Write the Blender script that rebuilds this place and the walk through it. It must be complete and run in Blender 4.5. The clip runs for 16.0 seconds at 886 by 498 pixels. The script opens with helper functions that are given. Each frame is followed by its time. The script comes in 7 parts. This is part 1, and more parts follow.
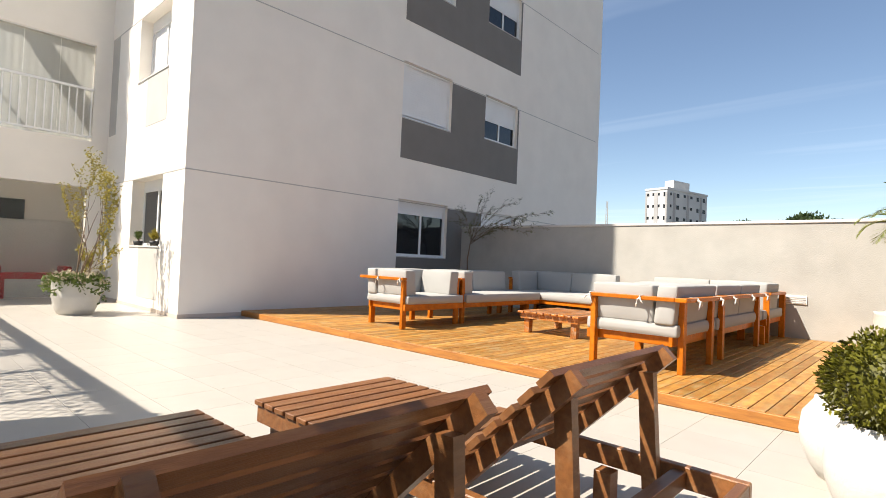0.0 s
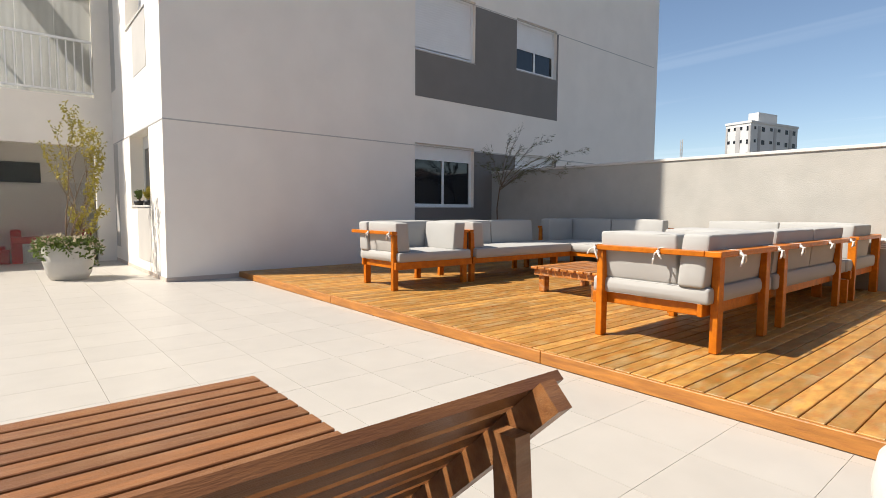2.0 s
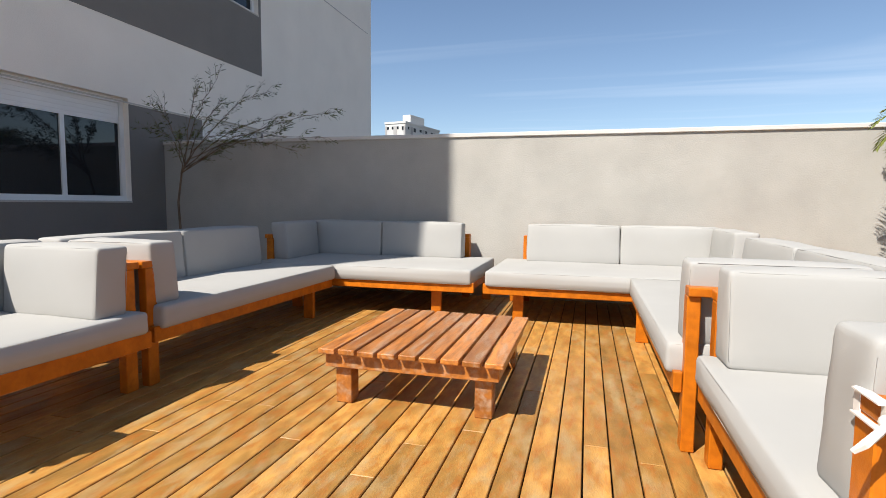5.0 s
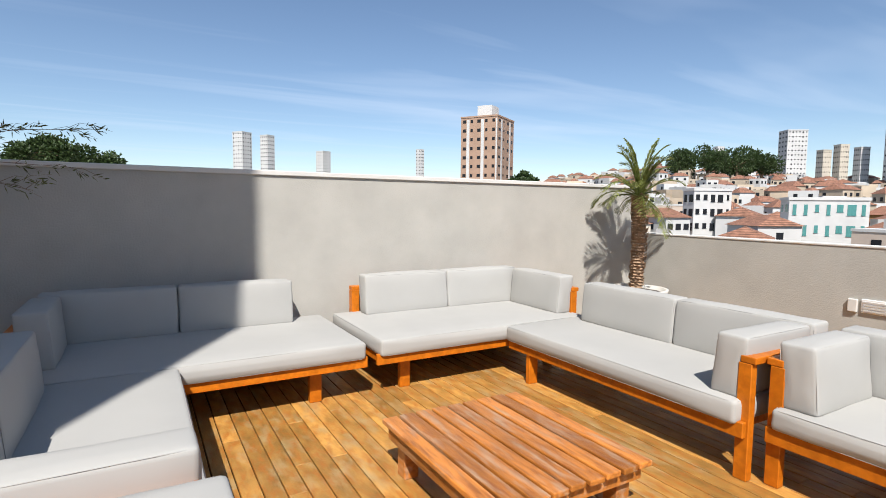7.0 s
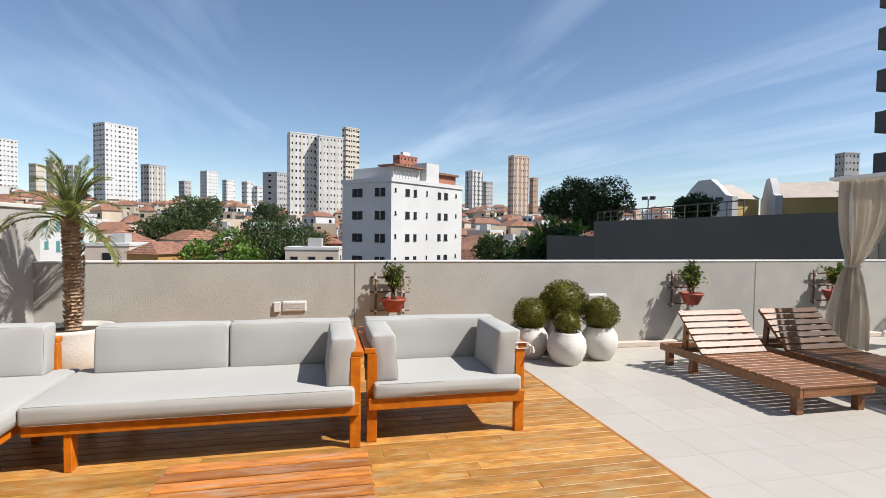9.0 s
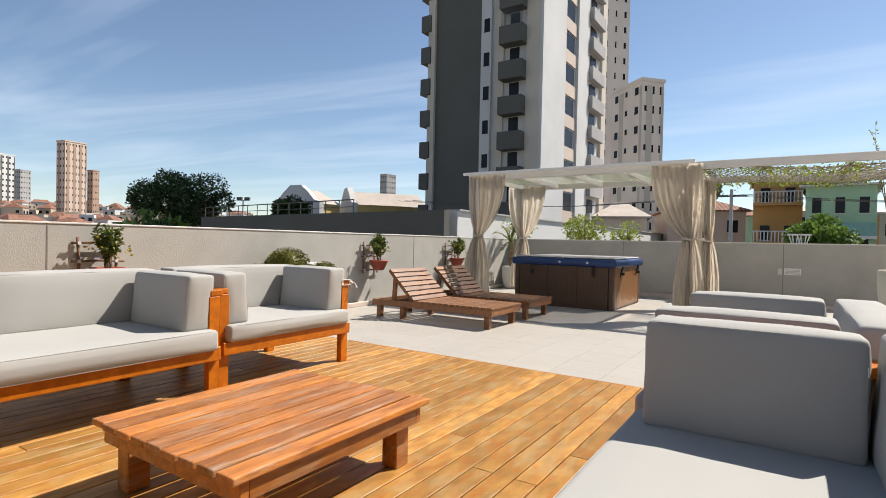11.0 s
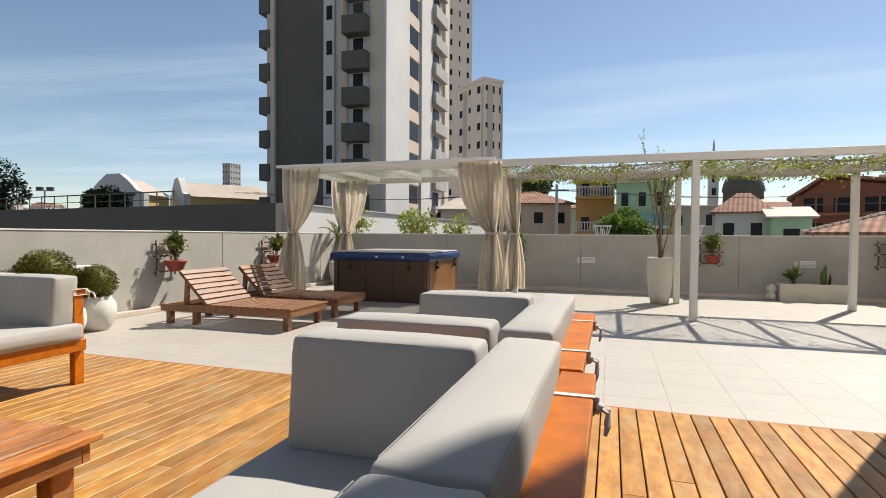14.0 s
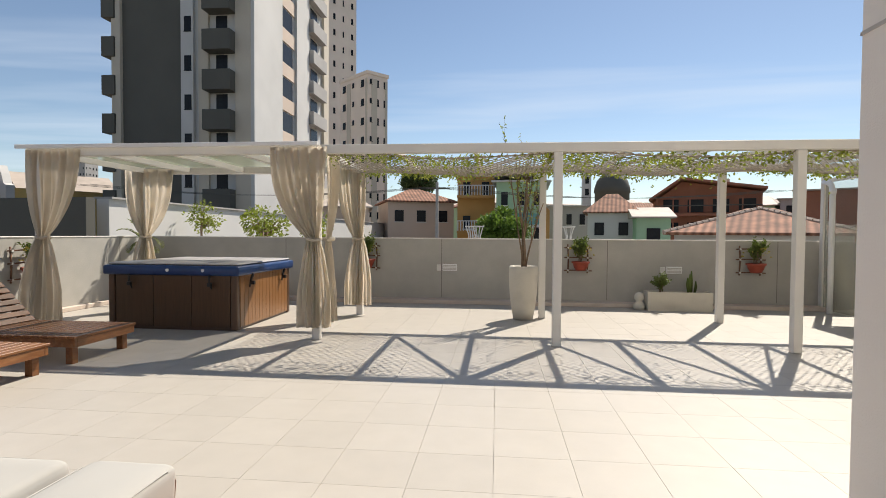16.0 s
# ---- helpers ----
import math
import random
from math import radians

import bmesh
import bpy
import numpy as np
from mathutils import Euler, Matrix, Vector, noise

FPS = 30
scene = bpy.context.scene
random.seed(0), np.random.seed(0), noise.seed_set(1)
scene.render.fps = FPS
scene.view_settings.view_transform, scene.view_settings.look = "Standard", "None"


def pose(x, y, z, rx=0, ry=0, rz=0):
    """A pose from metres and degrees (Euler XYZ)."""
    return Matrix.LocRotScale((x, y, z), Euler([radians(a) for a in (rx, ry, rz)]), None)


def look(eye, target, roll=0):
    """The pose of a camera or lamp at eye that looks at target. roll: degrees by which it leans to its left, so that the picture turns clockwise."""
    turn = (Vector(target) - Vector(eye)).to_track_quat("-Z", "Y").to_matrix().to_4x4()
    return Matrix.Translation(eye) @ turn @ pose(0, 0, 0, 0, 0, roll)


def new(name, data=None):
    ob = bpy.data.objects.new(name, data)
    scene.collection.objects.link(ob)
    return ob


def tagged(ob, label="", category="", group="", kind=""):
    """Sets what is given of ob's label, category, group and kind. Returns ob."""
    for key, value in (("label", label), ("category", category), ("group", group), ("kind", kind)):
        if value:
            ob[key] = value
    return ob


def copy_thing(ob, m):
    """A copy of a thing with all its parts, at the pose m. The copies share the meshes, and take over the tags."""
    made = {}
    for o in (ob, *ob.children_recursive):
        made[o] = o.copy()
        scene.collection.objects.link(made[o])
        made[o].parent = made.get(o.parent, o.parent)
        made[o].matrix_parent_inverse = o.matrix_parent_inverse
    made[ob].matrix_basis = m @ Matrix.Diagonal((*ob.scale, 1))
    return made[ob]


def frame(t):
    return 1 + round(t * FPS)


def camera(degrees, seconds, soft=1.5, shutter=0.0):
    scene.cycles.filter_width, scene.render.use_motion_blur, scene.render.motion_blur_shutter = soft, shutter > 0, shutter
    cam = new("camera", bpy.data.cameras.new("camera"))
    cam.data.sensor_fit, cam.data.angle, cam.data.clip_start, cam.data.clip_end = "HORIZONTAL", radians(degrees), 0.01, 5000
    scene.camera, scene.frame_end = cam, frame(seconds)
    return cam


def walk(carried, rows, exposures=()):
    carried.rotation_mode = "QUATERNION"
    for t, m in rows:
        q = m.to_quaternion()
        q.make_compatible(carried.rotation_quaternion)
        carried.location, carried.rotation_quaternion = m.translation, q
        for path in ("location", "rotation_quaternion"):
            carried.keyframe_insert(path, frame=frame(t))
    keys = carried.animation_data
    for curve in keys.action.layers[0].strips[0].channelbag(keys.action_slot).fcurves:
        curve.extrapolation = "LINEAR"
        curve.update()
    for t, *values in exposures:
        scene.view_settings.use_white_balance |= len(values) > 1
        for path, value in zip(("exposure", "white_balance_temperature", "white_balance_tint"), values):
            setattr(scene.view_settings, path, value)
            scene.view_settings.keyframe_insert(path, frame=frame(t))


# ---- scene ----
cam = camera(80.0, 16.0, soft=0.9)
EXPOSURES = [(0, 0.91, 6850, 10), (1.4, 0.90, 6800, 10), (2.1, 0.62, 6700, 10), (3, 0.50, 6560, 10), (3.5, 0.46, 6500, 10), (4.0, 0.62, 6500, 10), (6.5, 0.54, 6300, 10), (8, 0.45, 6250, 10), (9.5, 0.55, 6300, 10), (10.2, 0.60, 6450, 10), (12.5, 0.54, 6800, 10), (16, 0.48, 6900, 10)]
PATH = [
    (0, (8.268, -3.132, 1.01), (6.908, -1.667, 1.06), 2.4),
    (0.5, (8.317, -3.069, 1.048), (6.745, -1.834, 0.992), 1.4),
    (1, (8.267, -2.789, 1.047), (6.614, -1.67, 0.936), 1.1),
    (1.5, (8.269, -2.301, 1.039), (6.641, -1.148, 0.901), 0.8),
    (2, (8.107, -1.764, 1.027), (6.579, -0.481, 0.882), 0.4),
    (2.5, (7.866, -1.09, 1.04), (6.468, 0.332, 0.891), 0.2),
    (3, (7.643, -0.59, 1.043), (6.349, 0.927, 0.886), 0.1),
    (3.5, (7.178, -0.174, 1.041), (6.008, 1.44, 0.879), 0.1),
    (4, (6.555, 0.201, 0.992), (5.586, 1.943, 0.831), -0.2),
    (6.3, (3.689, 1.085, 1.404), (4.068, 3.042, 1.234), 0.8),
    (6.5, (3.429, 1.164, 1.449), (3.998, 3.075, 1.286), 0.4),
    (7, (2.916, 1.407, 1.567), (3.909, 3.135, 1.405), 0.6),
    (7.5, (2.525, 1.769, 1.599), (4.012, 3.097, 1.447), 0.2),
    (8, (2.307, 2.15, 1.612), (4.137, 2.945, 1.481), 0.5),
    (8.5, (1.996, 2.735, 1.665), (3.99, 2.85, 1.566), 0.7),
    (9, (1.975, 3.256, 1.65), (3.922, 2.802, 1.577), 0.7),
    (9.5, (2.051, 3.83, 1.534), (3.828, 2.915, 1.471), 0.4),
    (10, (2.23, 4.382, 1.333), (3.791, 3.132, 1.286), 0.9),
    (12.5, (3.003, 5.238, 1.069), (3.662, 3.35, 1.028), 0.7),
    (13, (2.797, 5.099, 1.075), (3.432, 3.203, 1.032), 0.6),
    (13.5, (2.421, 4.88, 1.183), (3.046, 2.981, 1.136), 0.4),
    (14, (2.102, 4.591, 1.19), (2.71, 2.686, 1.14), 0.4),
    (14.5, (1.827, 4.285, 1.245), (2.355, 2.356, 1.195), 0.5),
    (15, (1.72, 3.985, 1.289), (2.124, 2.027, 1.234), 0.4),
    (15.5, (1.661, 3.336, 1.199), (1.943, 1.357, 1.143), 0.5),
    (16, (1.681, 2.669, 1.32), (1.885, 0.68, 1.263), 0.4),
]
walk(cam, [(t, look(eye, target, roll)) for t, eye, target, roll in PATH], EXPOSURES)

# ---- light ----
SUN_FROM = Vector((-0.512, -0.85, 1.19)).normalized()
world = bpy.data.worlds.new("sky")
scene.world = world
world.use_nodes = True


def build_sky():
    nt = world.node_tree
    nt.nodes.clear()
    out = nt.nodes.new("ShaderNodeOutputWorld")
    bg = nt.nodes.new("ShaderNodeBackground")
    sky = nt.nodes.new("ShaderNodeTexSky")
    sky.sky_type = "NISHITA"
    sky.sun_disc = False
    sky.sun_elevation = math.asin(SUN_FROM.z)
    sky.sun_rotation = math.atan2(SUN_FROM.x, SUN_FROM.y)
    sky.altitude = 760
    sky.air_density = 1.0
    sky.dust_density = 0.3
    sky.ozone_density = 1.2
    # thin cirrus, drawn out along one direction of the wind
    tc = nt.nodes.new("ShaderNodeTexCoord")
    sep = nt.nodes.new("ShaderNodeSeparateXYZ")
    nt.links.new(tc.outputs["Generated"], sep.inputs[0])
    zc = nt.nodes.new("ShaderNodeMath")
    zc.operation = "MAXIMUM"
    zc.inputs[1].default_value = 0.06
    nt.links.new(sep.outputs["Z"], zc.inputs[0])
    dx = nt.nodes.new("ShaderNodeMath")
    dx.operation = "DIVIDE"
    nt.links.new(sep.outputs["X"], dx.inputs[0])
    nt.links.new(zc.outputs[0], dx.inputs[1])
    dy = nt.nodes.new("ShaderNodeMath")
    dy.operation = "DIVIDE"
    nt.links.new(sep.outputs["Y"], dy.inputs[0])
    nt.links.new(zc.outputs[0], dy.inputs[1])
    com = nt.nodes.new("ShaderNodeCombineXYZ")
    nt.links.new(dx.outputs[0], com.inputs[0])
    nt.links.new(dy.outputs[0], com.inputs[1])
    mp = nt.nodes.new("ShaderNodeMapping")
    mp.inputs["Rotation"].default_value = (0, 0, 0.62)
    mp.inputs["Scale"].default_value = (0.22, 0.9, 1)
    nt.links.new(com.outputs[0], mp.inputs[0])
    no = nt.nodes.new("ShaderNodeTexNoise")
    no.inputs["Scale"].default_value = 0.8
    no.inputs["Detail"].default_value = 4.5
    no.inputs["Roughness"].default_value = 0.55
    no.inputs["Distortion"].default_value = 0.5
    nt.links.new(mp.outputs[0], no.inputs["Vector"])
    ramp = nt.nodes.new("ShaderNodeValToRGB")
    ramp.color_ramp.elements[0].position = 0.485
    ramp.color_ramp.elements[1].position = 0.8
    ramp.color_ramp.elements[1].color = (0.55, 0.55, 0.55, 1)
    nt.links.new(no.outputs["Fac"], ramp.inputs[0])
    mix = nt.nodes.new("ShaderNodeMix")
    mix.data_type = "RGBA"
    nt.links.new(ramp.outputs[0], mix.inputs[0])
    nt.links.new(sky.outputs[0], mix.inputs[6])
    mix.inputs[7].default_value = (6.2, 7.1, 8.4, 1)
    nt.links.new(mix.outputs[2], bg.inputs[0])
    bg.inputs[1].default_value = 0.089
    nt.links.new(bg.outputs[0], out.inputs[0])


build_sky()
sun = new("sun", bpy.data.lights.new("sun", "SUN"))
sun.data.energy = 5.0
sun.data.angle = radians(0.55)
sun.data.color = (1.0, 0.94, 0.86)
sun.matrix_world = look(SUN_FROM * 60, (0, 0, 0))

# ---- materials ----


def mat(name, base, rough=0.6, metal=0.0, var=0.15, scale=6.0, bump=0.0, bump_scale=60.0, stretch=(1, 1, 1),
        stain=0.0, stain_scale=1.2, stain_color=None, per_object=0.0, per_island=0.0, spec=0.5, coat=0.0, sheen=0.0, transmission=0.0, grain=0.0, grain_color=None):
    """A surface with grain at one scale, stains at another, and fine relief."""
    m = bpy.data.materials.new(name)
    m.use_nodes = True
    nt = m.node_tree
    bs = nt.nodes["Principled BSDF"]
    L = nt.links.new
    tc = nt.nodes.new("ShaderNodeTexCoord")
    mp = nt.nodes.new("ShaderNodeMapping")
    mp.inputs["Scale"].default_value = stretch
    L(tc.outputs["Object"], mp.inputs[0])
    vec = mp.outputs[0]
    info = None
    if per_object:
        info = nt.nodes.new("ShaderNodeObjectInfo")
        rnd = info.outputs["Random"]
        add = nt.nodes.new("ShaderNodeVectorMath")
        add.operation = "MULTIPLY_ADD"
        comb = nt.nodes.new("ShaderNodeCombineXYZ")
        for i in range(3):
            L(rnd, comb.inputs[i])
        L(comb.outputs[0], add.inputs[0])
        add.inputs[1].default_value = (37.0, 53.0, 71.0)
        L(vec, add.inputs[2])
        vec = add.outputs[0]
    n1 = nt.nodes.new("ShaderNodeTexNoise")
    n1.inputs["Scale"].default_value = scale
    n1.inputs["Detail"].default_value = 5
    L(vec, n1.inputs["Vector"])
    mr = nt.nodes.new("ShaderNodeMapRange")
    mr.inputs["From Min"].default_value = 0.3
    mr.inputs["From Max"].default_value = 0.7
    mr.inputs["To Min"].default_value = 1 - var
    mr.inputs["To Max"].default_value = 1 + var
    L(n1.outputs["Fac"], mr.inputs[0])
    value = mr.outputs[0]
    if per_object or per_island:
        if per_island and not per_object:
            geo = nt.nodes.new("ShaderNodeNewGeometry")
            rnd = geo.outputs["Random Per Island"]
        r2 = nt.nodes.new("ShaderNodeMapRange")
        k = per_object or per_island
        r2.inputs["To Min"].default_value = 1 - k
        r2.inputs["To Max"].default_value = 1 + k
        L(rnd, r2.inputs[0])
        mul = nt.nodes.new("ShaderNodeMath")
        mul.operation = "MULTIPLY"
        L(value, mul.inputs[0])
        L(r2.outputs[0], mul.inputs[1])
        value = mul.outputs[0]
    col = nt.nodes.new("ShaderNodeVectorMath")
    col.operation = "SCALE"
    col.inputs[0].default_value = base
    L(value, col.inputs["Scale"])
    color = col.outputs[0]
    if grain:
        n3 = nt.nodes.new("ShaderNodeTexNoise")
        n3.inputs["Scale"].default_value = 9.0
        n3.inputs["Detail"].default_value = 8
        n3.inputs["Distortion"].default_value = 0.4
        L(vec, n3.inputs["Vector"])
        rp = nt.nodes.new("ShaderNodeMapRange")
        rp.inputs["From Min"].default_value = 0.45
        rp.inputs["From Max"].default_value = 0.72
        rp.inputs["To Max"].default_value = grain
        L(n3.outputs["Fac"], rp.inputs[0])
        mx = nt.nodes.new("ShaderNodeMix")
        mx.data_type = "RGBA"
        L(rp.outputs[0], mx.inputs[0])
        L(color, mx.inputs[6])
        mx.inputs[7].default_value = (*(grain_color or tuple(c * 0.4 for c in base)), 1)
        color = mx.outputs[2]
    if stain:
        n2 = nt.nodes.new("ShaderNodeTexNoise")
        n2.inputs["Scale"].default_value = stain_scale
        n2.inputs["Detail"].default_value = 6
        n2.inputs["Roughness"].default_value = 0.6
        if per_object:
            L(vec, n2.inputs["Vector"])
        else:
            L(tc.outputs["Object"], n2.inputs["Vector"])
        rr = nt.nodes.new("ShaderNodeMapRange")
        rr.inputs["From Min"].default_value = 0.5
        rr.inputs["From Max"].default_value = 0.75
        rr.inputs["To Max"].default_value = stain
        L(n2.outputs["Fac"], rr.inputs[0])
        mx = nt.nodes.new("ShaderNodeMix")
        mx.data_type = "RGBA"
        L(rr.outputs[0], mx.inputs[0])
        L(color, mx.inputs[6])
        mx.inputs[7].default_value = (*(stain_color or tuple(c * 0.6 for c in base)), 1)
        color = mx.outputs[2]
    L(color, bs.inputs["Base Color"])
    bs.inputs["Roughness"].default_value = rough
    bs.inputs["Metallic"].default_value = metal
    bs.inputs["Specular IOR Level"].default_value = spec
    bs.inputs["Coat Weight"].default_value = coat
    bs.inputs["Coat Roughness"].default_value = 0.25
    bs.inputs["Sheen Weight"].default_value = sheen
    bs.inputs["Transmission Weight"].default_value = transmission
    if bump:
        nb = nt.nodes.new("ShaderNodeTexNoise")
        nb.inputs["Scale"].default_value = bump_scale
        nb.inputs["Detail"].default_value = 4
        L(vec, nb.inputs["Vector"])
        bn = nt.nodes.new("ShaderNodeBump")
        bn.inputs["Strength"].default_value = bump
        bn.inputs["Distance"].default_value = 0.01
        L(nb.outputs["Fac"], bn.inputs["Height"])
        L(bn.outputs[0], bs.inputs["Normal"])
    return m


M_WALL = mat("white_plaster", (0.87, 0.815, 0.74), 0.85, var=0.03, scale=1.5, bump=0.25, bump_scale=90, stain=0.12, stain_scale=0.5, stain_color=(0.68, 0.64, 0.58))
M_PANEL = mat("grey_plaster", (0.20, 0.185, 0.17), 0.85, var=0.05, scale=2, bump=0.2, bump_scale=90)
M_PANEL2 = mat("light_grey_plaster", (0.50, 0.475, 0.44), 0.85, var=0.05, scale=2, bump=0.2, bump_scale=90)
M_PARAPET = mat("rough_parapet_render", (0.405, 0.39, 0.353), 0.9, var=0.07, scale=3, bump=0.3, bump_scale=70, stain=0.2, stain_scale=0.7, stain_color=(0.36, 0.34, 0.30))
M_CAP = mat("pale_parapet_cap", (0.62, 0.60, 0.565), 0.6, var=0.06, scale=4, stain=0.3, stain_scale=2, stain_color=(0.45, 0.42, 0.38))
M_TILE = mat("beige_porcelain_tile", (0.43, 0.40, 0.355), 0.42, var=0.03, scale=5, per_object=0.025, stain=0.22, stain_scale=2.2, stain_color=(0.405, 0.37, 0.32), bump=0.05, bump_scale=120)
M_TILE2 = mat("beige_tile_joined", (0.43, 0.40, 0.355), 0.42, var=0.03, scale=5, per_island=0.025, stain=0.22, stain_scale=2.2, stain_color=(0.405, 0.37, 0.32), bump=0.05, bump_scale=120)
M_GROUT = mat("tile_grout", (0.41, 0.375, 0.325), 0.9, var=0.15, scale=8)
M_DECK = mat("cumaru_deck_board", (0.40, 0.205, 0.05), 0.42, var=0.30, scale=5, stretch=(3, 1.1, 3), per_object=0.34, grain=0.75, grain_color=(0.36, 0.115, 0.018), stain=0.8, stain_scale=3.4, stain_color=(0.40, 0.30, 0.15), bump=0.25, bump_scale=50, spec=0.3)
M_DECKX = mat("deck_edge_board", (0.40, 0.16, 0.03), 0.45, var=0.25, scale=5, stretch=(0.7, 6, 6), grain=0.5, grain_color=(0.24, 0.08, 0.02), bump=0.2, bump_scale=50)
# near-black colour for the shade seen in the deck's gaps
M_GAP_SHADE = mat("under_deck_shade", (0.012, 0.009, 0.007), 0.9)
M_WOOD = mat("orange_varnished_wood", (0.50, 0.140, 0.006), 0.40, var=0.2, scale=4, stretch=(3, 3, 3), per_object=0.14, grain=0.45, grain_color=(0.32, 0.072, 0.005), stain=0.2, stain_scale=2.5, stain_color=(0.46, 0.17, 0.02), bump=0.1, bump_scale=60, spec=0.25)
M_TABLE = mat("weathered_table_slat", (0.43, 0.155, 0.028), 0.34, var=0.25, scale=5, stretch=(5, 0.8, 5), per_object=0.30, grain=0.6, grain_color=(0.17, 0.045, 0.012), stain=0.75, stain_scale=4, stain_color=(0.46, 0.37, 0.27), bump=0.25, bump_scale=50, coat=0.05)
M_LOUNGE = mat("brown_lounger_wood", (0.21, 0.085, 0.028), 0.40, var=0.2, scale=5, stretch=(6, 0.8, 6), per_object=0.25, grain=0.5, grain_color=(0.13, 0.045, 0.018), stain=0.45, stain_scale=4, stain_color=(0.34, 0.20, 0.10), bump=0.2, bump_scale=50, coat=0.06)
M_CUSHION = mat("light_grey_canvas", (0.385, 0.378, 0.358), 0.92, var=0.025, scale=3, bump=0.05, bump_scale=420, stain=0.08, stain_scale=5, stain_color=(0.36, 0.355, 0.335), sheen=0.0, spec=0.2)
M_TIE = mat("cotton_tie", (0.66, 0.62, 0.57), 0.9, var=0.08, scale=20)
M_STEEL = mat("cream_painted_steel", (0.70, 0.675, 0.63), 0.45, var=0.04, scale=3, stain=0.15, stain_scale=3, stain_color=(0.66, 0.6, 0.5))
M_WHITE = mat("white_aluminium", (0.80, 0.80, 0.79), 0.4, var=0.02, scale=3)
M_CURTAIN = mat("linen_curtain", (0.79, 0.73, 0.635), 0.95, var=0.06, scale=4, bump=0.2, bump_scale=200, sheen=0.2, spec=0.2)
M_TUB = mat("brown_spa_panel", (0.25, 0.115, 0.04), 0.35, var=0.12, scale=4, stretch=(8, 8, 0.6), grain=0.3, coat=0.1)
# the brown spa panel again, darkened: the front's shade is in the colour
M_TUB_SHADED = mat("spa_panel_shaded", (0.085, 0.042, 0.019), 0.35, var=0.12, scale=4, stretch=(8, 8, 0.6), grain=0.3, coat=0.1)
M_TUBD = mat("dark_spa_corner", (0.10, 0.055, 0.032), 0.4, var=0.1, scale=5)
M_COVER = mat("navy_vinyl_cover", (0.012, 0.042, 0.14), 0.32, var=0.12, scale=4, bump=0.1, bump_scale=20)
M_COVERTOP = mat("faded_spa_cover_top", (0.34, 0.33, 0.33), 0.4, var=0.15, scale=3, stain=0.4, stain_scale=2)
M_BLACK = mat("black_strap", (0.012, 0.012, 0.013), 0.5)
M_GLASSD = mat("dark_window_glass", (0.012, 0.014, 0.017), 0.04, var=0.02, spec=0.6)
M_POT = mat("whitewashed_clay", (0.58, 0.555, 0.51), 0.75, var=0.06, scale=5, bump=0.35, bump_scale=35, stain=0.35, stain_scale=5, stain_color=(0.50, 0.46, 0.38))
M_TERRA = mat("terracotta", (0.30, 0.055, 0.03), 0.55, var=0.1, scale=8)
M_SOIL = mat("potting_soil", (0.055, 0.038, 0.025), 1.0, var=0.3, scale=30, bump=0.8, bump_scale=60)
M_TRUNK = mat("palm_bark", (0.30, 0.20, 0.125), 0.95, var=0.35, scale=14, bump=0.8, bump_scale=40)
M_TWIG = mat("grey_brown_twig", (0.20, 0.135, 0.085), 0.9, var=0.3, scale=12)
M_STICK = mat("brown_trellis_stick", (0.15, 0.075, 0.045), 0.8, var=0.25, scale=12)
M_KERB = mat("pale_pinkish_skirting", (0.56, 0.47, 0.40), 0.7, var=0.08, scale=3)


def see_through(m, k):
    """Let part of the light through a thin sheet, so that it glows when the sun is behind it."""
    nt = m.node_tree
    bs = nt.nodes["Principled BSDF"]
    tl = nt.nodes.new("ShaderNodeBsdfTranslucent")
    mx = nt.nodes.new("ShaderNodeMixShader")
    mx.inputs[0].default_value = k
    nt.links.new(bs.inputs["Base Color"].links[0].from_socket, tl.inputs[0])
    nt.links.new(bs.outputs[0], mx.inputs[1])
    nt.links.new(tl.outputs[0], mx.inputs[2])
    nt.links.new(mx.outputs[0], nt.nodes["Material Output"].inputs[0])
    return m


see_through(M_CURTAIN, 0.55)


def leaf_mat(name, base, k=0.4, rough=0.5):
    m = mat(name, base, rough, var=0.15, scale=8, per_island=k)
    return see_through(m, 0.4)


M_BOX = leaf_mat("boxwood_leaf", (0.125, 0.122, 0.011), 0.8)
M_PALM = leaf_mat("palm_leaf", (0.19, 0.215, 0.055), 0.4)
M_VINE = leaf_mat("vine_leaf", (0.28, 0.33, 0.05), 0.4)
M_GREEN = leaf_mat("pot_plant_leaf", (0.11, 0.15, 0.03), 0.4)
M_YELLOW = leaf_mat("yellowing_leaf", (0.36, 0.30, 0.05), 0.4)
M_TREE = leaf_mat("tree_leaf", (0.06, 0.095, 0.03), 0.45)
M_DRY = leaf_mat("dry_bamboo_leaf", (0.13, 0.135, 0.045), 0.4)

# ---- mesh helpers ----


def mesh_of(name, bm, material, smooth=False):
    me = bpy.data.meshes.new(name)
    bm.to_mesh(me)
    bm.free()
    if smooth:
        me.polygons.foreach_set("use_smooth", [True] * len(me.polygons))
    for m in material if isinstance(material, (list, tuple)) else [material]:
        me.materials.append(m)
    return me


def part(name, bm, material, parent=None, label="", smooth=False):
    """Link a bmesh (or a shared mesh) as one mesh object under a thing or a part."""
    me = bm if isinstance(bm, bpy.types.Mesh) else mesh_of(name, bm, material, smooth)
    ob = new(name, me)
    if parent is not None:
        ob.parent = parent
    if label:
        ob["label"] = label
    return ob


def thing(name, label, category, group="", kind="", m=None):
    ob = new(name)
    ob.empty_display_size = 0.1
    if m is not None:
        ob.matrix_world = m
    return tagged(ob, label, category, group, kind)


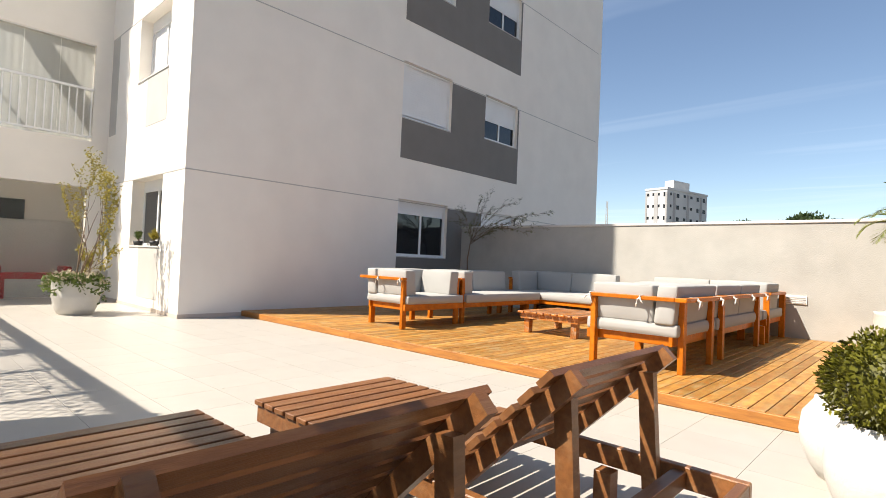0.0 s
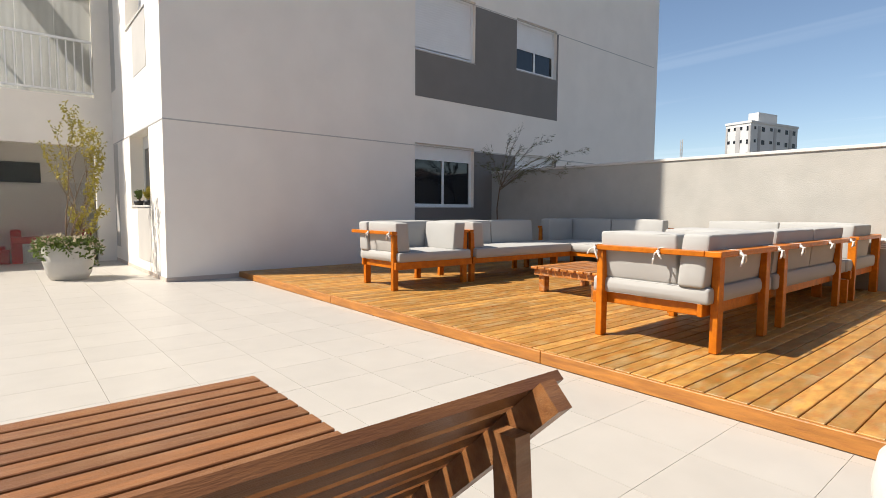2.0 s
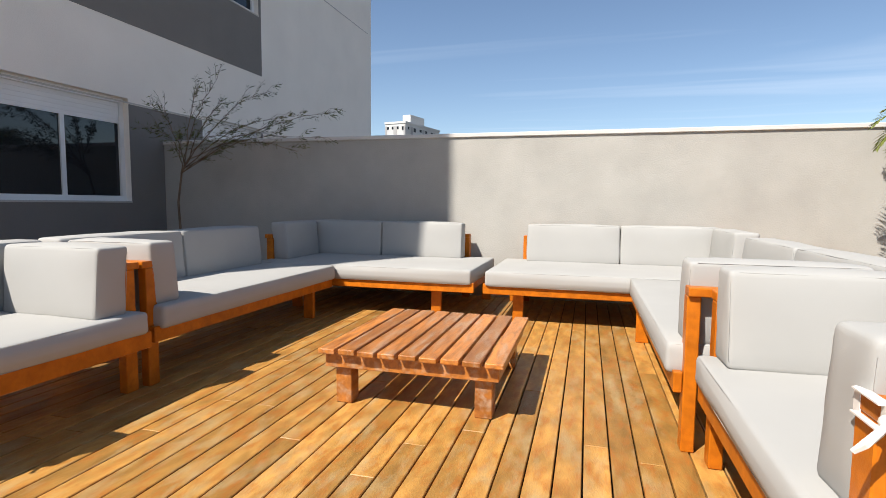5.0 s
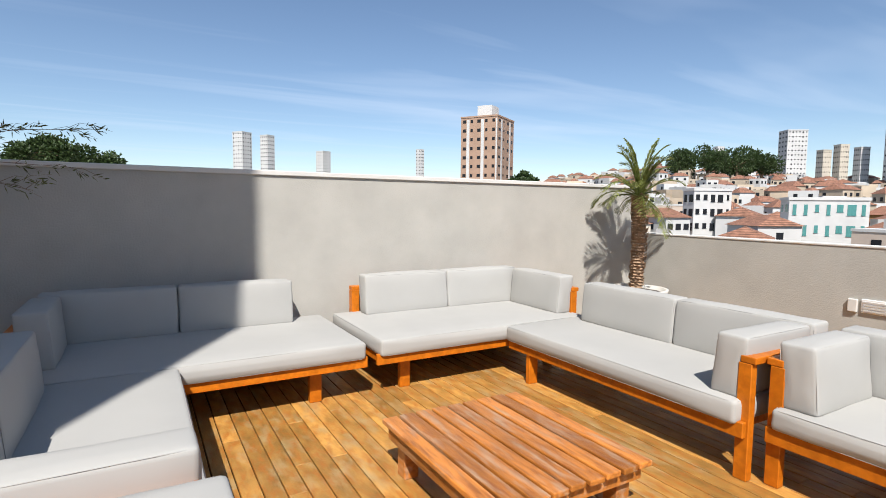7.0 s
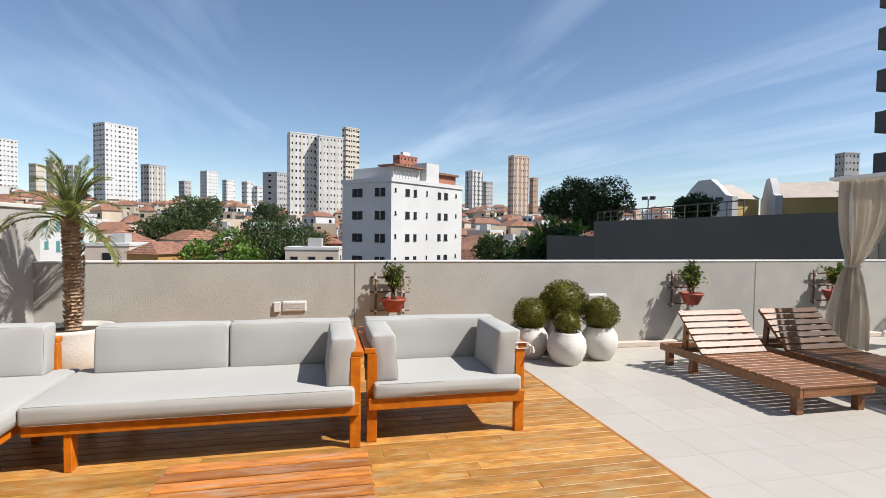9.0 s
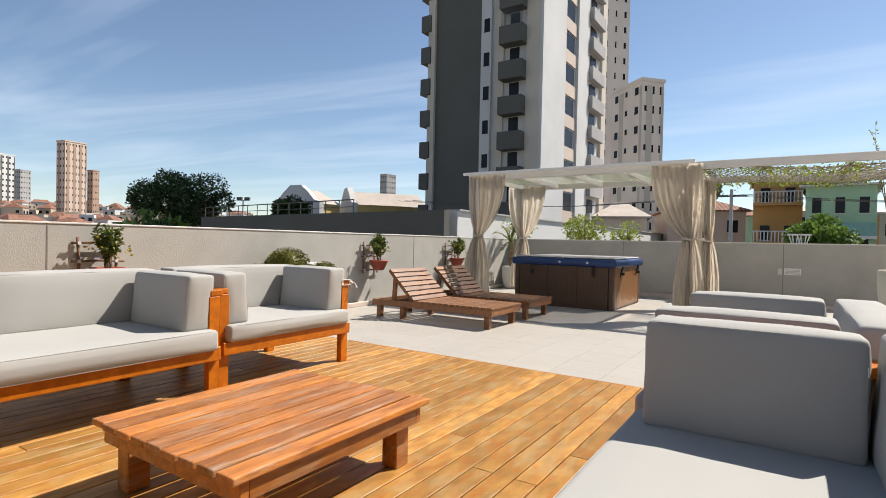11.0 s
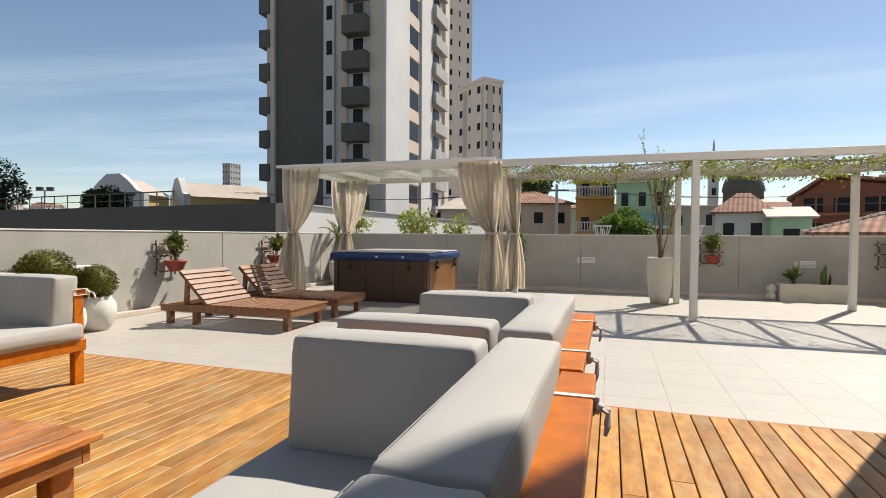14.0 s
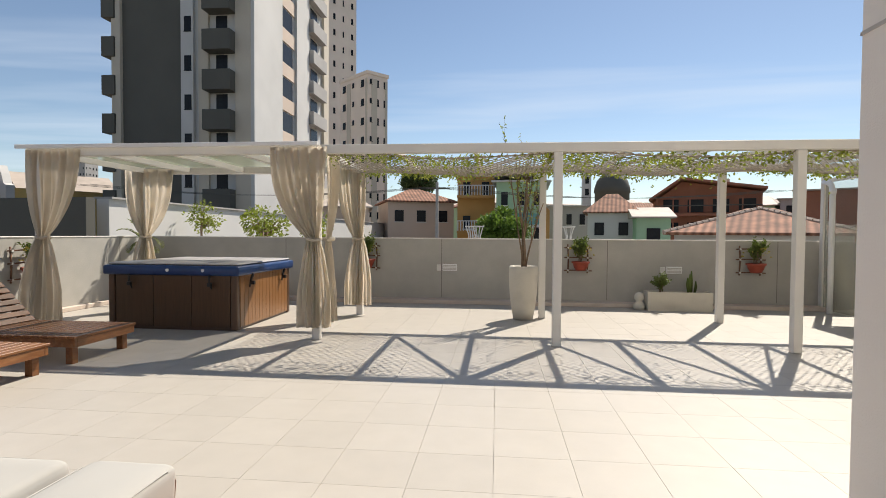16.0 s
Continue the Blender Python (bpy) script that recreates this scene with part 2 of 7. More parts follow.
def box(bm, x0, y0, z0, x1, y1, z1, bevel=0.0, seg=1):
    r = bmesh.ops.create_cube(bm, size=1.0)
    vs = r["verts"]
    for v in vs:
        v.co = Vector(((x0 + x1) / 2 + v.co.x * (x1 - x0), (y0 + y1) / 2 + v.co.y * (y1 - y0), (z0 + z1) / 2 + v.co.z * (z1 - z0)))
    if bevel:
        es = list({e for v in vs for e in v.link_edges})
        bmesh.ops.bevel(bm, geom=es, offset=bevel, segments=seg, affect="EDGES", profile=0.5)
    return bm


def boxb(x0, y0, z0, x1, y1, z1, bevel=0.0, seg=1):
    return box(bmesh.new(), x0, y0, z0, x1, y1, z1, bevel, seg)


def beam(bm, a, b, w, h=None, up=(0, 0, 1)):
    """A square bar from a to b."""
    a, b = Vector(a), Vector(b)
    h = h or w
    d = (b - a).normalized()
    s = d.cross(Vector(up))
    s = s.normalized() if s.length > 1e-4 else Vector((1, 0, 0))
    u = s.cross(d)
    vs = [bm.verts.new(p + s * (i * w / 2) + u * (j * h / 2)) for p in (a, b) for i, j in ((-1, -1), (1, -1), (1, 1), (-1, 1))]
    for f in ((0, 1, 2, 3), (7, 6, 5, 4), (0, 4, 5, 1), (1, 5, 6, 2), (2, 6, 7, 3), (3, 7, 4, 0)):
        bm.faces.new([vs[i] for i in f])
    return bm


def tube(bm, pts, radii, n=6, cap=True):
    """A round tube along points with a radius for each."""
    rings = []
    pts = [Vector(p) for p in pts]
    if not isinstance(radii, (list, tuple)):
        radii = [radii] * len(pts)
    for i, p in enumerate(pts):
        d = (pts[min(i + 1, len(pts) - 1)] - pts[max(i - 1, 0)]).normalized()
        s = d.cross(Vector((0.13, 0.21, 0.97)))
        s = s.normalized() if s.length > 1e-3 else Vector((1, 0, 0))
        u = s.cross(d)
        rings.append([bm.verts.new(p + (s * math.cos(k * math.tau / n) + u * math.sin(k * math.tau / n)) * radii[i]) for k in range(n)])
    for a, b in zip(rings, rings[1:]):
        for k in range(n):
            bm.faces.new((a[k], a[(k + 1) % n], b[(k + 1) % n], b[k]))
    if cap:
        bm.faces.new(rings[0][::-1])
        bm.faces.new(rings[-1])
    return bm


def lathe(bm, profile, n=32, ripple=0.0, cx=0.0, cy=0.0):
    """Turn (radius, height) rows about the z axis."""
    rings = []
    for r, z in profile:
        rings.append([bm.verts.new((cx + r * (1 + ripple * noise.noise((math.cos(k * math.tau / n) * 2, math.sin(k * math.tau / n) * 2, z * 6))) * math.cos(k * math.tau / n),
                                    cy + r * (1 + ripple * noise.noise((math.cos(k * math.tau / n) * 2, math.sin(k * math.tau / n) * 2, z * 6))) * math.sin(k * math.tau / n), z)) for k in range(n)])
    for a, b in zip(rings, rings[1:]):
        for k in range(n):
            bm.faces.new((a[k], a[(k + 1) % n], b[(k + 1) % n], b[k]))
    bm.faces.new(rings[0][::-1])
    bm.faces.new(rings[-1])
    return bm


def pillow(sx, sy, sz, r=0.03, puff=0.02, n=9, seed=0.0):
    """A foam cushion in a sewn cover: flat faces, tight rounded edges, a little sag and a few soft creases."""
    bm = bmesh.new()
    bmesh.ops.create_cube(bm, size=2.0)
    bmesh.ops.subdivide_edges(bm, edges=bm.edges[:], cuts=n, use_grid_fill=True)
    h = Vector((sx / 2, sy / 2, sz / 2))
    half = (n + 1) // 2

    def along(c, e):
        k = abs(c) * half
        if k > half - 0.5:
            v = e
        elif k > half - 1.5:
            v = e - 0.38 * r
        elif k > half - 2.5:
            v = e - r
        else:
            v = (e - r) * k / (half - 2)
        return math.copysign(v, c)
    for v in bm.verts:
        p = v.co.copy()
        w = Vector([along(p[i], h[i]) for i in range(3)])
        inner = Vector([max(-(h[i] - r), min(h[i] - r, w[i])) for i in range(3)])
        d = w - inner
        out = Vector((0, 0, 0))
        if d.length > 1e-6:
            out = d.normalized()
            w = inner + out * r
        q = [abs(inner[i]) / max(h[i] - r, 1e-4) for i in range(3)]
        for i in range(3):
            j, k = (i + 1) % 3, (i + 2) % 3
            if abs(p[i]) > 0.999:
                w[i] += math.copysign(puff * (1 - q[j] ** 4) * (1 - q[k] ** 4), p[i])
        s = Vector((seed, seed * 2, seed * 0.7))
        v.co = w + out * (0.005 * noise.noise(w * 4 + s) + 0.003 * noise.noise(w * 13 + s))
    return bm


def quad_leaf(bm, p, d, n, length, width):
    """A leaf of two faces, folded along its rib."""
    s = d.cross(n).normalized() * width / 2
    a, m, b = bm.verts.new(p), bm.verts.new(p + d * length * 0.5 - n * width * 0.15), bm.verts.new(p + d * length)
    l, r = bm.verts.new(p + d * length * 0.45 + s), bm.verts.new(p + d * length * 0.45 - s)
    bm.faces.new((a, m, l))
    bm.faces.new((m, b, l))
    bm.faces.new((a, r, m))
    bm.faces.new((m, r, b))


def rand_dir(rng):
    while True:
        v = Vector((rng.uniform(-1, 1), rng.uniform(-1, 1), rng.uniform(-1, 1)))
        if 0.05 < v.length < 1:
            return v.normalized()


# ---- setting ----
DECK_Z, DECK_Y, N_Y, E_X, S_Y = 0.09, 1.02, 6.40, 8.79, -7.51
PAR_Z, TALL_Z = 1.22, 1.83


def structure(name, bm, material, label, category, smooth=False):
    return tagged(part(name, bm, material, None, "", smooth), label, category, kind="structure")


def wall_with_holes(axis, at, thick, u0, u1, z0, z1, holes):
    """A wall in the plane x = at or y = at, thick behind it (signed), cut into boxes round its openings (u0, z0, u1, z1)."""
    bm = bmesh.new()
    us = sorted({u0, u1, *[h[0] for h in holes], *[h[2] for h in holes]})
    zs = sorted({z0, z1, *[h[1] for h in holes], *[h[3] for h in holes]})
    lo, hi = min(at, at + thick), max(at, at + thick)
    for ua, ub in zip(us, us[1:]):
        run = None
        for za, zb in zip(zs, zs[1:]):
            uc, zc = (ua + ub) / 2, (za + zb) / 2
            if any(h[0] < uc < h[2] and h[1] < zc < h[3] for h in holes):
                run = None
                continue
            for va, vb in ((za, zb),):
                if axis == "x":
                    box(bm, lo, ua, va, hi, ub, vb)
                else:
                    box(bm, ua, lo, va, ub, hi, vb)
    bmesh.ops.remove_doubles(bm, verts=bm.verts[:], dist=1e-4)
    seen = {}
    for f in bm.faces:
        key = tuple(round(c, 3) for c in f.calc_center_median())
        seen.setdefault(key, []).append(f)
    bmesh.ops.delete(bm, geom=[f for fs in seen.values() if len(fs) > 1 for f in fs], context="FACES_ONLY")
    return bm


STOREY = 2.95
floors = range(-2, 6)
WIN_A, WIN_B = (4.33, 5.87), (7.12, 8.52)
holes = []
for k in floors:
    z = k * STOREY
    holes += [(WIN_A[0], z + 1.10, WIN_A[1], z + 2.315), (WIN_B[0], z + 1.20, WIN_B[1], z + 2.315)]
structure("wall_east_face", wall_with_holes("x", 0, -0.2, -0.0, 13.0, -9.0, 18.5, holes), M_WALL, "off-white plastered side wall of an apartment block", "wall")
FRONT = (-2.37, -0.89)
holes = []
for k in floors:
    z = k * STOREY
    holes += [(FRONT[0], z + 1.08, FRONT[1], z + 2.25)]
structure("wall_front_face", wall_with_holes("y", 0, 0.25, -4.05, -0.2, -9.0, 18.5, holes), M_WALL, "sunlit off-white plastered end wall of the apartment block", "wall")
# closed back and inside of the block
structure("wall_block_core", box(boxb(-12, 0.9, -9, -0.95, 12.8, 18.3), -12, -1.8, -9, -5.2, 0.86, 18.3), M_WALL, "plain inner core of the apartment block", "wall")
structure("wall_block_far", boxb(-12, 13.0, -9, 0, 13.2, 18.5), M_WALL, "off-white far end wall of the apartment block", "wall")
structure("roof_block", boxb(-12, -2, 18.5, 0.1, 13.3, 18.8), M_WALL, "flat concrete roof of the apartment block", "roof")

# recessed joint lines between the storeys and painted panels
for k in floors:
    z = k * STOREY
    if -1 < k < 5:
        bm = boxb(0.001, 0.003, z + 2.255, 0.006, 13.0, z + 2.273)
        structure("trim_joint", box(bm, -4.0, -0.006, z + 2.255, 0.006, -0.001, z + 2.273), M_PANEL2, "thin shadow joint between storeys on plaster", "trim")
    if k >= 0:
        z0, z1 = (0.1, 2.25) if k == 0 else (z + 0.24, z + 2.245)
        hs = [h for h in ((WIN_A[0], z + 1.10, WIN_A[1], z + 2.315), (WIN_B[0], z + 1.20, WIN_B[1], z + 2.315))]
        structure("trim_panel", wall_with_holes("x", 0.001, 0.004, WIN_A[0], 8.58, z0, z1, [(a, b, c, min(d, z1)) for a, b, c, d in hs]), M_PANEL, "dark grey painted wall panel round the windows", "trim")
        structure("trim_panel_front", boxb(-1.86, -0.005, z + 0.20, -0.89, -0.001, z + 1.08), M_PANEL2, "light grey painted panel under a window", "trim")
        structure("trim_strip_front", boxb(-3.98, -0.005, z + 0.30, -3.55, -0.001, z + 2.245), M_PANEL2, "light grey painted vertical strip on plaster", "trim")


def window(name, y0, y1, z0, z1, shut, label):
    """A roller-shutter window in the plane x = 0: box, slatted shutter let down by shut, two sliding panes."""
    w = thing(name, label, "window", kind="structure")
    d = -0.08
    fr = bmesh.new()
    t = 0.06
    box(fr, d - 0.05, y0, z0, d, y1, z0 + t)
    box(fr, d - 0.05, y0, z1 - t, d, y1, z1)
    box(fr, d - 0.05, y0, z0 + t, d, y0 + t, z1 - t)
    box(fr, d - 0.05, y1 - t, z0 + t, d, y1, z1 - t)
    part("window_frame", fr, M_WHITE, w)
    hs = (z1 - z0 - 2 * t) * shut
    if shut < 0.95:
        part("middle_rail", boxb(d - 0.045, (y0 + y1) / 2 - 0.025, z0 + t, d - 0.008, (y0 + y1) / 2 + 0.025, z1 - t - hs), M_WHITE, w)
        for a, b in ((y0 + t, (y0 + y1) / 2 - 0.025), ((y0 + y1) / 2 + 0.025, y1 - t)):
            part("pane", boxb(d - 0.035, a, z0 + t, d - 0.028, b, z1 - t - hs), M_GLASSD, w)
    n = max(1, int(hs / 0.045))
    sh = bmesh.new()
    for i in range(n):
        zt = z1 - t - i * hs / n
        box(sh, d - 0.022, y0 + t, zt - hs / n, d - 0.012, y1 - t, zt - 0.006)
        box(sh, d - 0.026, y0 + t, zt - 0.006, d - 0.018, y1 - t, zt)
    part("roller_shutter", sh, M_WHITE, w, "white slatted roller shutter")
    part("window_sill", boxb(d - 0.05, y0, z0 - 0.02, 0.012, y1, z0 - 0.001), M_PANEL2, w)
    return w


for k in range(0, 5):
    z = k * STOREY
    window("window_a", *WIN_A, z + 1.10, z + 2.315, 0.22 if k == 0 else 0.98, "white aluminium sliding window with its shutter nearly raised" if k == 0 else "white aluminium window with its roller shutter closed")
    window("window_b", *WIN_B, z + 1.20, z + 2.315, 0.97 if k == 0 else 0.56, "white aluminium window with its roller shutter half down")
for k in range(0, 5):
    z = k * STOREY
    x0, x1, z0, z1, t, d = FRONT[0], FRONT[1], z + 1.08, z + 2.25, 0.05, 0.2
    w = thing("window_front", "white aluminium window set deep in the sunlit wall", "window", kind="structure")
    fr = bmesh.new()
    box(fr, x0, d, z0, x1, d + 0.05, z0 + t)
    box(fr, x0, d, z1 - 0.2, x1, d + 0.05, z1)
    box(fr, x0, d, z0 + t, x0 + t, d + 0.05, z1 - 0.2)
    box(fr, x1 - t, d, z0 + t, x1, d + 0.05, z1 - 0.2)
    box(fr, (x0 + x1) / 2 - 0.03, d, z0 + t, (x0 + x1) / 2 + 0.03, d + 0.05, z1 - 0.2)
    part("window_frame", fr, M_WHITE, w)
    if k == 0:
        part("pane", boxb(x0 + t, d + 0.02, z0 + t, x1 - t, d + 0.03, z1 - 0.2), M_GLASSD, w)
    else:
        sh = bmesh.new()
        for i in range(22):
            zz = z0 + t + i * (z1 - 0.2 - z0 - t) / 22
            box(sh, x0 + t, d + 0.02, zz + 0.004, x1 - t, d + 0.035, zz + (z1 - 0.2 - z0 - t) / 22)
        part("roller_shutter", sh, M_WHITE, w, "white slatted roller shutter")
    part("window_sill", boxb(x0, -0.02, z0 - 0.025, x1, d, z0 - 0.002), M_CAP, w)

# parapets with caps
cap_t = 0.045


def parapet(name, x0, y0, x1, y1, z, cap, label):
    structure(name, boxb(x0, y0, -9, x1, y1, z), M_PARAPET, label, "wall")
    bm = boxb(x0 - cap, y0 - cap, z, x1 + cap, y1 + cap, z + cap_t, 0.006)
    structure("trim_cap", bm, M_CAP, "pale coping along the top of a parapet", "trim")


parapet("wall_north", 0.0, N_Y, E_X + 0.16, N_Y + 0.16, TALL_Z, 0.02, "tall grey-beige rendered parapet wall")
structure("wall_east", boxb(E_X, S_Y - 0.16, -9, E_X + 0.16, N_Y, PAR_Z), M_PARAPET, "low grey-beige rendered parapet with a rough finish", "wall")
structure("wall_south", boxb(-12, S_Y - 0.16, -9, E_X, S_Y, PAR_Z), M_PARAPET, "low grey-beige rendered parapet in shade", "wall")
structure("trim_cap_east", boxb(E_X - 0.008, S_Y - 0.17, PAR_Z, E_X + 0.17, N_Y, PAR_Z + 0.02, 0.004), M_CAP, "thin pale coping on the low parapet", "trim")
structure("trim_cap_south", boxb(-12, S_Y - 0.17, PAR_Z, E_X - 0.01, S_Y + 0.008, PAR_Z + 0.02, 0.004), M_CAP, "thin pale coping on the low parapet", "trim")
for y in (2.82, -3.28, -6.65):
    structure("trim_joint_east", boxb(E_X - 0.003, y - 0.006, 0.1, E_X - 0.001, y + 0.006, PAR_Z), M_PANEL, "thin vertical joint in a rendered wall", "trim")
for x in (5.88, -0.38, 2.75, -3.4):
    structure("trim_joint_south", boxb(x - 0.006, S_Y + 0.001, 0.1, x + 0.006, S_Y + 0.003, PAR_Z), M_PANEL, "thin vertical joint in a rendered wall", "trim")
structure("baseboard_south", boxb(-4.1, S_Y, 0, E_X - 0.12, S_Y + 0.30, 0.07, 0.005), M_KERB, "low pale kerb along the foot of the wall", "kerb")
structure("baseboard_east", boxb(E_X - 0.12, S_Y, 0, E_X, DECK_Y - 0.03, 0.07, 0.005), M_KERB, "low pale pinkish kerb along the foot of the wall", "kerb")
structure("baseboard_building", box(boxb(0.0, -0.012, 0.0, 0.012, DECK_Y - 0.03, 0.06), -4.0, -0.012, 0.0, 0.0, 0.0, 0.06), M_KERB, "low pale skirting along the building", "baseboard")

# floor slab under the tiles and under the deck's near-black shade slab
structure("floor", boxb(-4.15, S_Y, -0.25, E_X, N_Y, -0.008), M_GROUT, "grouted bed of the beige tiled terrace", "floor")

# ---- sofas ----
SEAT_R0, SEAT_R1, CUSH_Z, ARM_Z = 0.245, 0.332, 0.445, 0.69   # heights above the deck
FRAME_GROUP = "outdoor sofas round the low table"


def tie(parent, x, y, z, turn=0.0, half=0.054):
    """A cotton band drawn tight round the rail, knotted at the outer edge with two loose ends."""
    c, s = math.cos(turn), math.sin(turn)
    rng = random.Random(int(x * 100 + y * 10))

    def at(a, b, h):
        return (x + c * a - s * b, y + s * a + c * b, h)
    bm = bmesh.new()
    lo = z - 0.042
    loop = ((-half - 0.002, z + 0.002), (half + 0.002, z + 0.002), (half + 0.002, lo), (-half - 0.002, lo))
    for (a0, h0), (a1, h1) in zip(loop, loop[1:] + loop[:1]):
        beam(bm, at(a0, 0, h0), at(a1, 0, h1), 0.003 if a0 == a1 else 0.022, 0.022 if a0 == a1 else 0.003, up=(0, 0, 1) if a0 != a1 else (c, s, 0))
    bmesh.ops.create_icosphere(bm, subdivisions=2, radius=0.014, matrix=Matrix.Translation(at(half + 0.012, 0, z - 0.024)))
    for k in (-1, 1):
        b = 0.02 * k + rng.uniform(-0.008, 0.008)
        e = rng.uniform(0.035, 0.075)
        pts = [at(half + 0.012, 0, z - 0.024), at(half + 0.035, b * 0.8, z - 0.032), at(half + 0.034, b * 1.5, z - 0.03 - e * 0.6), at(half + 0.028, b * 2.0, z - 0.03 - e)]
        tube(bm, pts, [0.005, 0.007, 0.008, 0.005], 6)
    part("tie", bm, M_TIE, parent, "knotted off-white cotton tie")


def cushion(parent, name, x0, y0, z0, x1, y1, z1, lean=(0, 0), r=0.022, puff=0.008, seed=0.0):
    """A cushion with a stitched seam, its top leaned by (dx, dy)."""
    bm = pillow(x1 - x0, y1 - y0, z1 - z0, r, puff, 9, seed)
    c = Vector(((x0 + x1) / 2, (y0 + y1) / 2, (z0 + z1) / 2))
    h = z1 - z0
    for v in bm.verts:
        k = (v.co.z + h / 2) / h
        v.co = v.co + c + Vector((lean[0] * k, lean[1] * k, 0))
    ob = part(name, bm, M_CUSHION, parent, "", True)
    # piping round the two long faces
    dims = Vector((x1 - x0, y1 - y0, h))
    ax = min(range(3), key=lambda i: dims[i])
    a, b = [i for i in range(3) if i != ax]
    pb = bmesh.new()
    for sgn in (-1, 1):
        pts = []
        q = 0.03
        for u, w in ((-1, -1), (1, -1), (1, 1), (-1, 1)):
            for (du, dw) in (((q, 0), (0, q)) if (u, w) in ((-1, -1), (1, 1)) else ((0, q), (q, 0)))[:: (1 if u * w > 0 else 1)]:
                p = Vector((0, 0, 0))
                p[a] = u * (dims[a] / 2 - du - r * 0.27)
                p[b] = w * (dims[b] / 2 - dw - r * 0.27)
                p[ax] = sgn * (dims[ax] / 2 - r * 0.27)
                pts.append(p)
        ring = []
        for p in pts:
            ring.append(p)
        ring.sort(key=lambda p: math.atan2(p[b] / dims[b], p[a] / dims[a]))
        ring.append(ring[0])
        out = []
        for p in ring:
            k = (p.z + h / 2) / h
            out.append(p + c + Vector((lean[0] * k, lean[1] * k, 0)))
        tube(pb, out, 0.0013, 4, False)
    part("piping", pb, M_CUSHION, ob, "", True)
    return ob


def sofa(label, x0, y0, x1, y1, back, arms, seat_open=0.0, legs=(), split=2, group=FRAME_GROUP, back_span=None, deep=0.66, arm_len=None):
    """A slatted-frame sofa in the rectangle x0..x1, y0..y1. back: 'E', 'W' or 'N'; arms: the sides with an arm rail."""
    z = DECK_Z
    s = thing("outdoor_sofa" if split > 1 else "outdoor_armchair", label, "sofa" if split > 1 else "armchair", group)
    pw, pd = 0.075, 0.052
    top = z + ARM_Z - 0.038
    # seat rails
    for nm, b in (("front_rail", 0), ("rear_rail", 1), ("side_rail", 2), ("side_rail", 3)):
        if back in "EW":
            xf, xb = (x0, x1) if back == "E" else (x1, x0)
            sg = 1 if back == "E" else -1
            if b == 0:
                q = (xf - sg * 0.037, y0 + 0.01, xf - sg * 0.002, y1 - 0.01)
            elif b == 1:
                q = (xb - sg * 0.17, y0 + 0.05, xb - sg * 0.135, y1 - 0.05)
            elif b == 2:
                q = (x0, y0 + 0.09, x1 - 0.172, y0 + 0.125) if sg > 0 else (x0 + 0.172, y0 + 0.09, x1, y0 + 0.125)
            else:
                q = (x0, y1 - 0.125, x1 - 0.172, y1 - 0.09) if sg > 0 else (x0 + 0.172, y1 - 0.125, x1, y1 - 0.09)
        else:
            if b == 0:
                q = (x0 + 0.01, y0 - 0.037, x1 - 0.01, y0 - 0.002)
            elif b == 1:
                q = (x0 + 0.05, y1 - 0.09, x1 - 0.05, y1 - 0.055)
            elif b == 2:
                q = (x0 + 0.05, y0 + 0.036, x0 + 0.085, y1 - 0.092)
            else:
                q = (x1 - 0.085, y0 + 0.036, x1 - 0.05, y1 - 0.092)
        part(nm, boxb(min(q[0], q[2]), min(q[1], q[3]), z + SEAT_R0, max(q[0], q[2]), max(q[1], q[3]), z + SEAT_R1, 0.004), M_WOOD, s)
    # slatted base that carries the seat cushion
    if back in "EW":
        sb = boxb(x0 + (0.0 if back == "E" else 0.1), y0 + 0.09, z + SEAT_R1, x1 - (0.1 if back == "E" else 0.0), y1 - 0.06, z + SEAT_R1 + 0.012)
    else:
        sb = boxb(x0 + 0.09, y0, z + SEAT_R1, x1 - 0.09, y1 - 0.1, z + SEAT_R1 + 0.012)
    part("seat_base", sb, M_WOOD, s)
    bs0, bs1 = back_span if back_span else ((y0, y1) if back in "EW" else (x0, x1))
    # tall posts carry the rails; low legs stand under open ends
    posts, rails = [], []
    if back == "E":
        rails.append((x1 - 0.105, bs0 - 0.02, x1, bs1))
        posts += [(x1 - 0.115, bs0 + 0.12, x1 - 0.063, bs0 + 0.2), (x1 - 0.115, bs1 - 0.28, x1 - 0.063, bs1 - 0.2)]
        if "S" in arms:
            posts.append((x0 - 0.0, y0, x0 + pd, y0 + pw))
            rails.append((x0, y0 - 0.02, x1 - 0.107, y0 + 0.065))
        if "N" in arms:
            posts.append((x0, y1 - pw, x0 + pd, y1))
            rails.append((x0, y1 - 0.065, x1 - 0.107, y1 + 0.02))
    elif back == "W":
        rails.append((x0, bs0 - 0.02, x0 + 0.105, bs1))
        posts += [(x0 + 0.063, bs0 + 0.12, x0 + 0.115, bs0 + 0.2), (x0 + 0.063, bs1 - 0.28, x0 + 0.115, bs1 - 0.2)]
        if "S" in arms:
            posts.append((x1 - pd, y0, x1, y0 + pw))
            rails.append((x0 + 0.107, y0 - 0.02, x1, y0 + 0.065))
        if "N" in arms:
            posts.append((x1 - pd - 0.07, y1 - pw, x1 - 0.07, y1))
            rails.append((x0 + 0.107, y1 - 0.065, x1 - 0.06, y1 + 0.02))
    else:
        rails.append((bs0, y1 - 0.085, bs1, y1 + 0.005))
        posts += [(bs0, y1 - 0.085, bs0 + pw, y1), (bs1 - pw, y1 - 0.085, bs1, y1)]
        ya = y0 + (arm_len or 0.0)
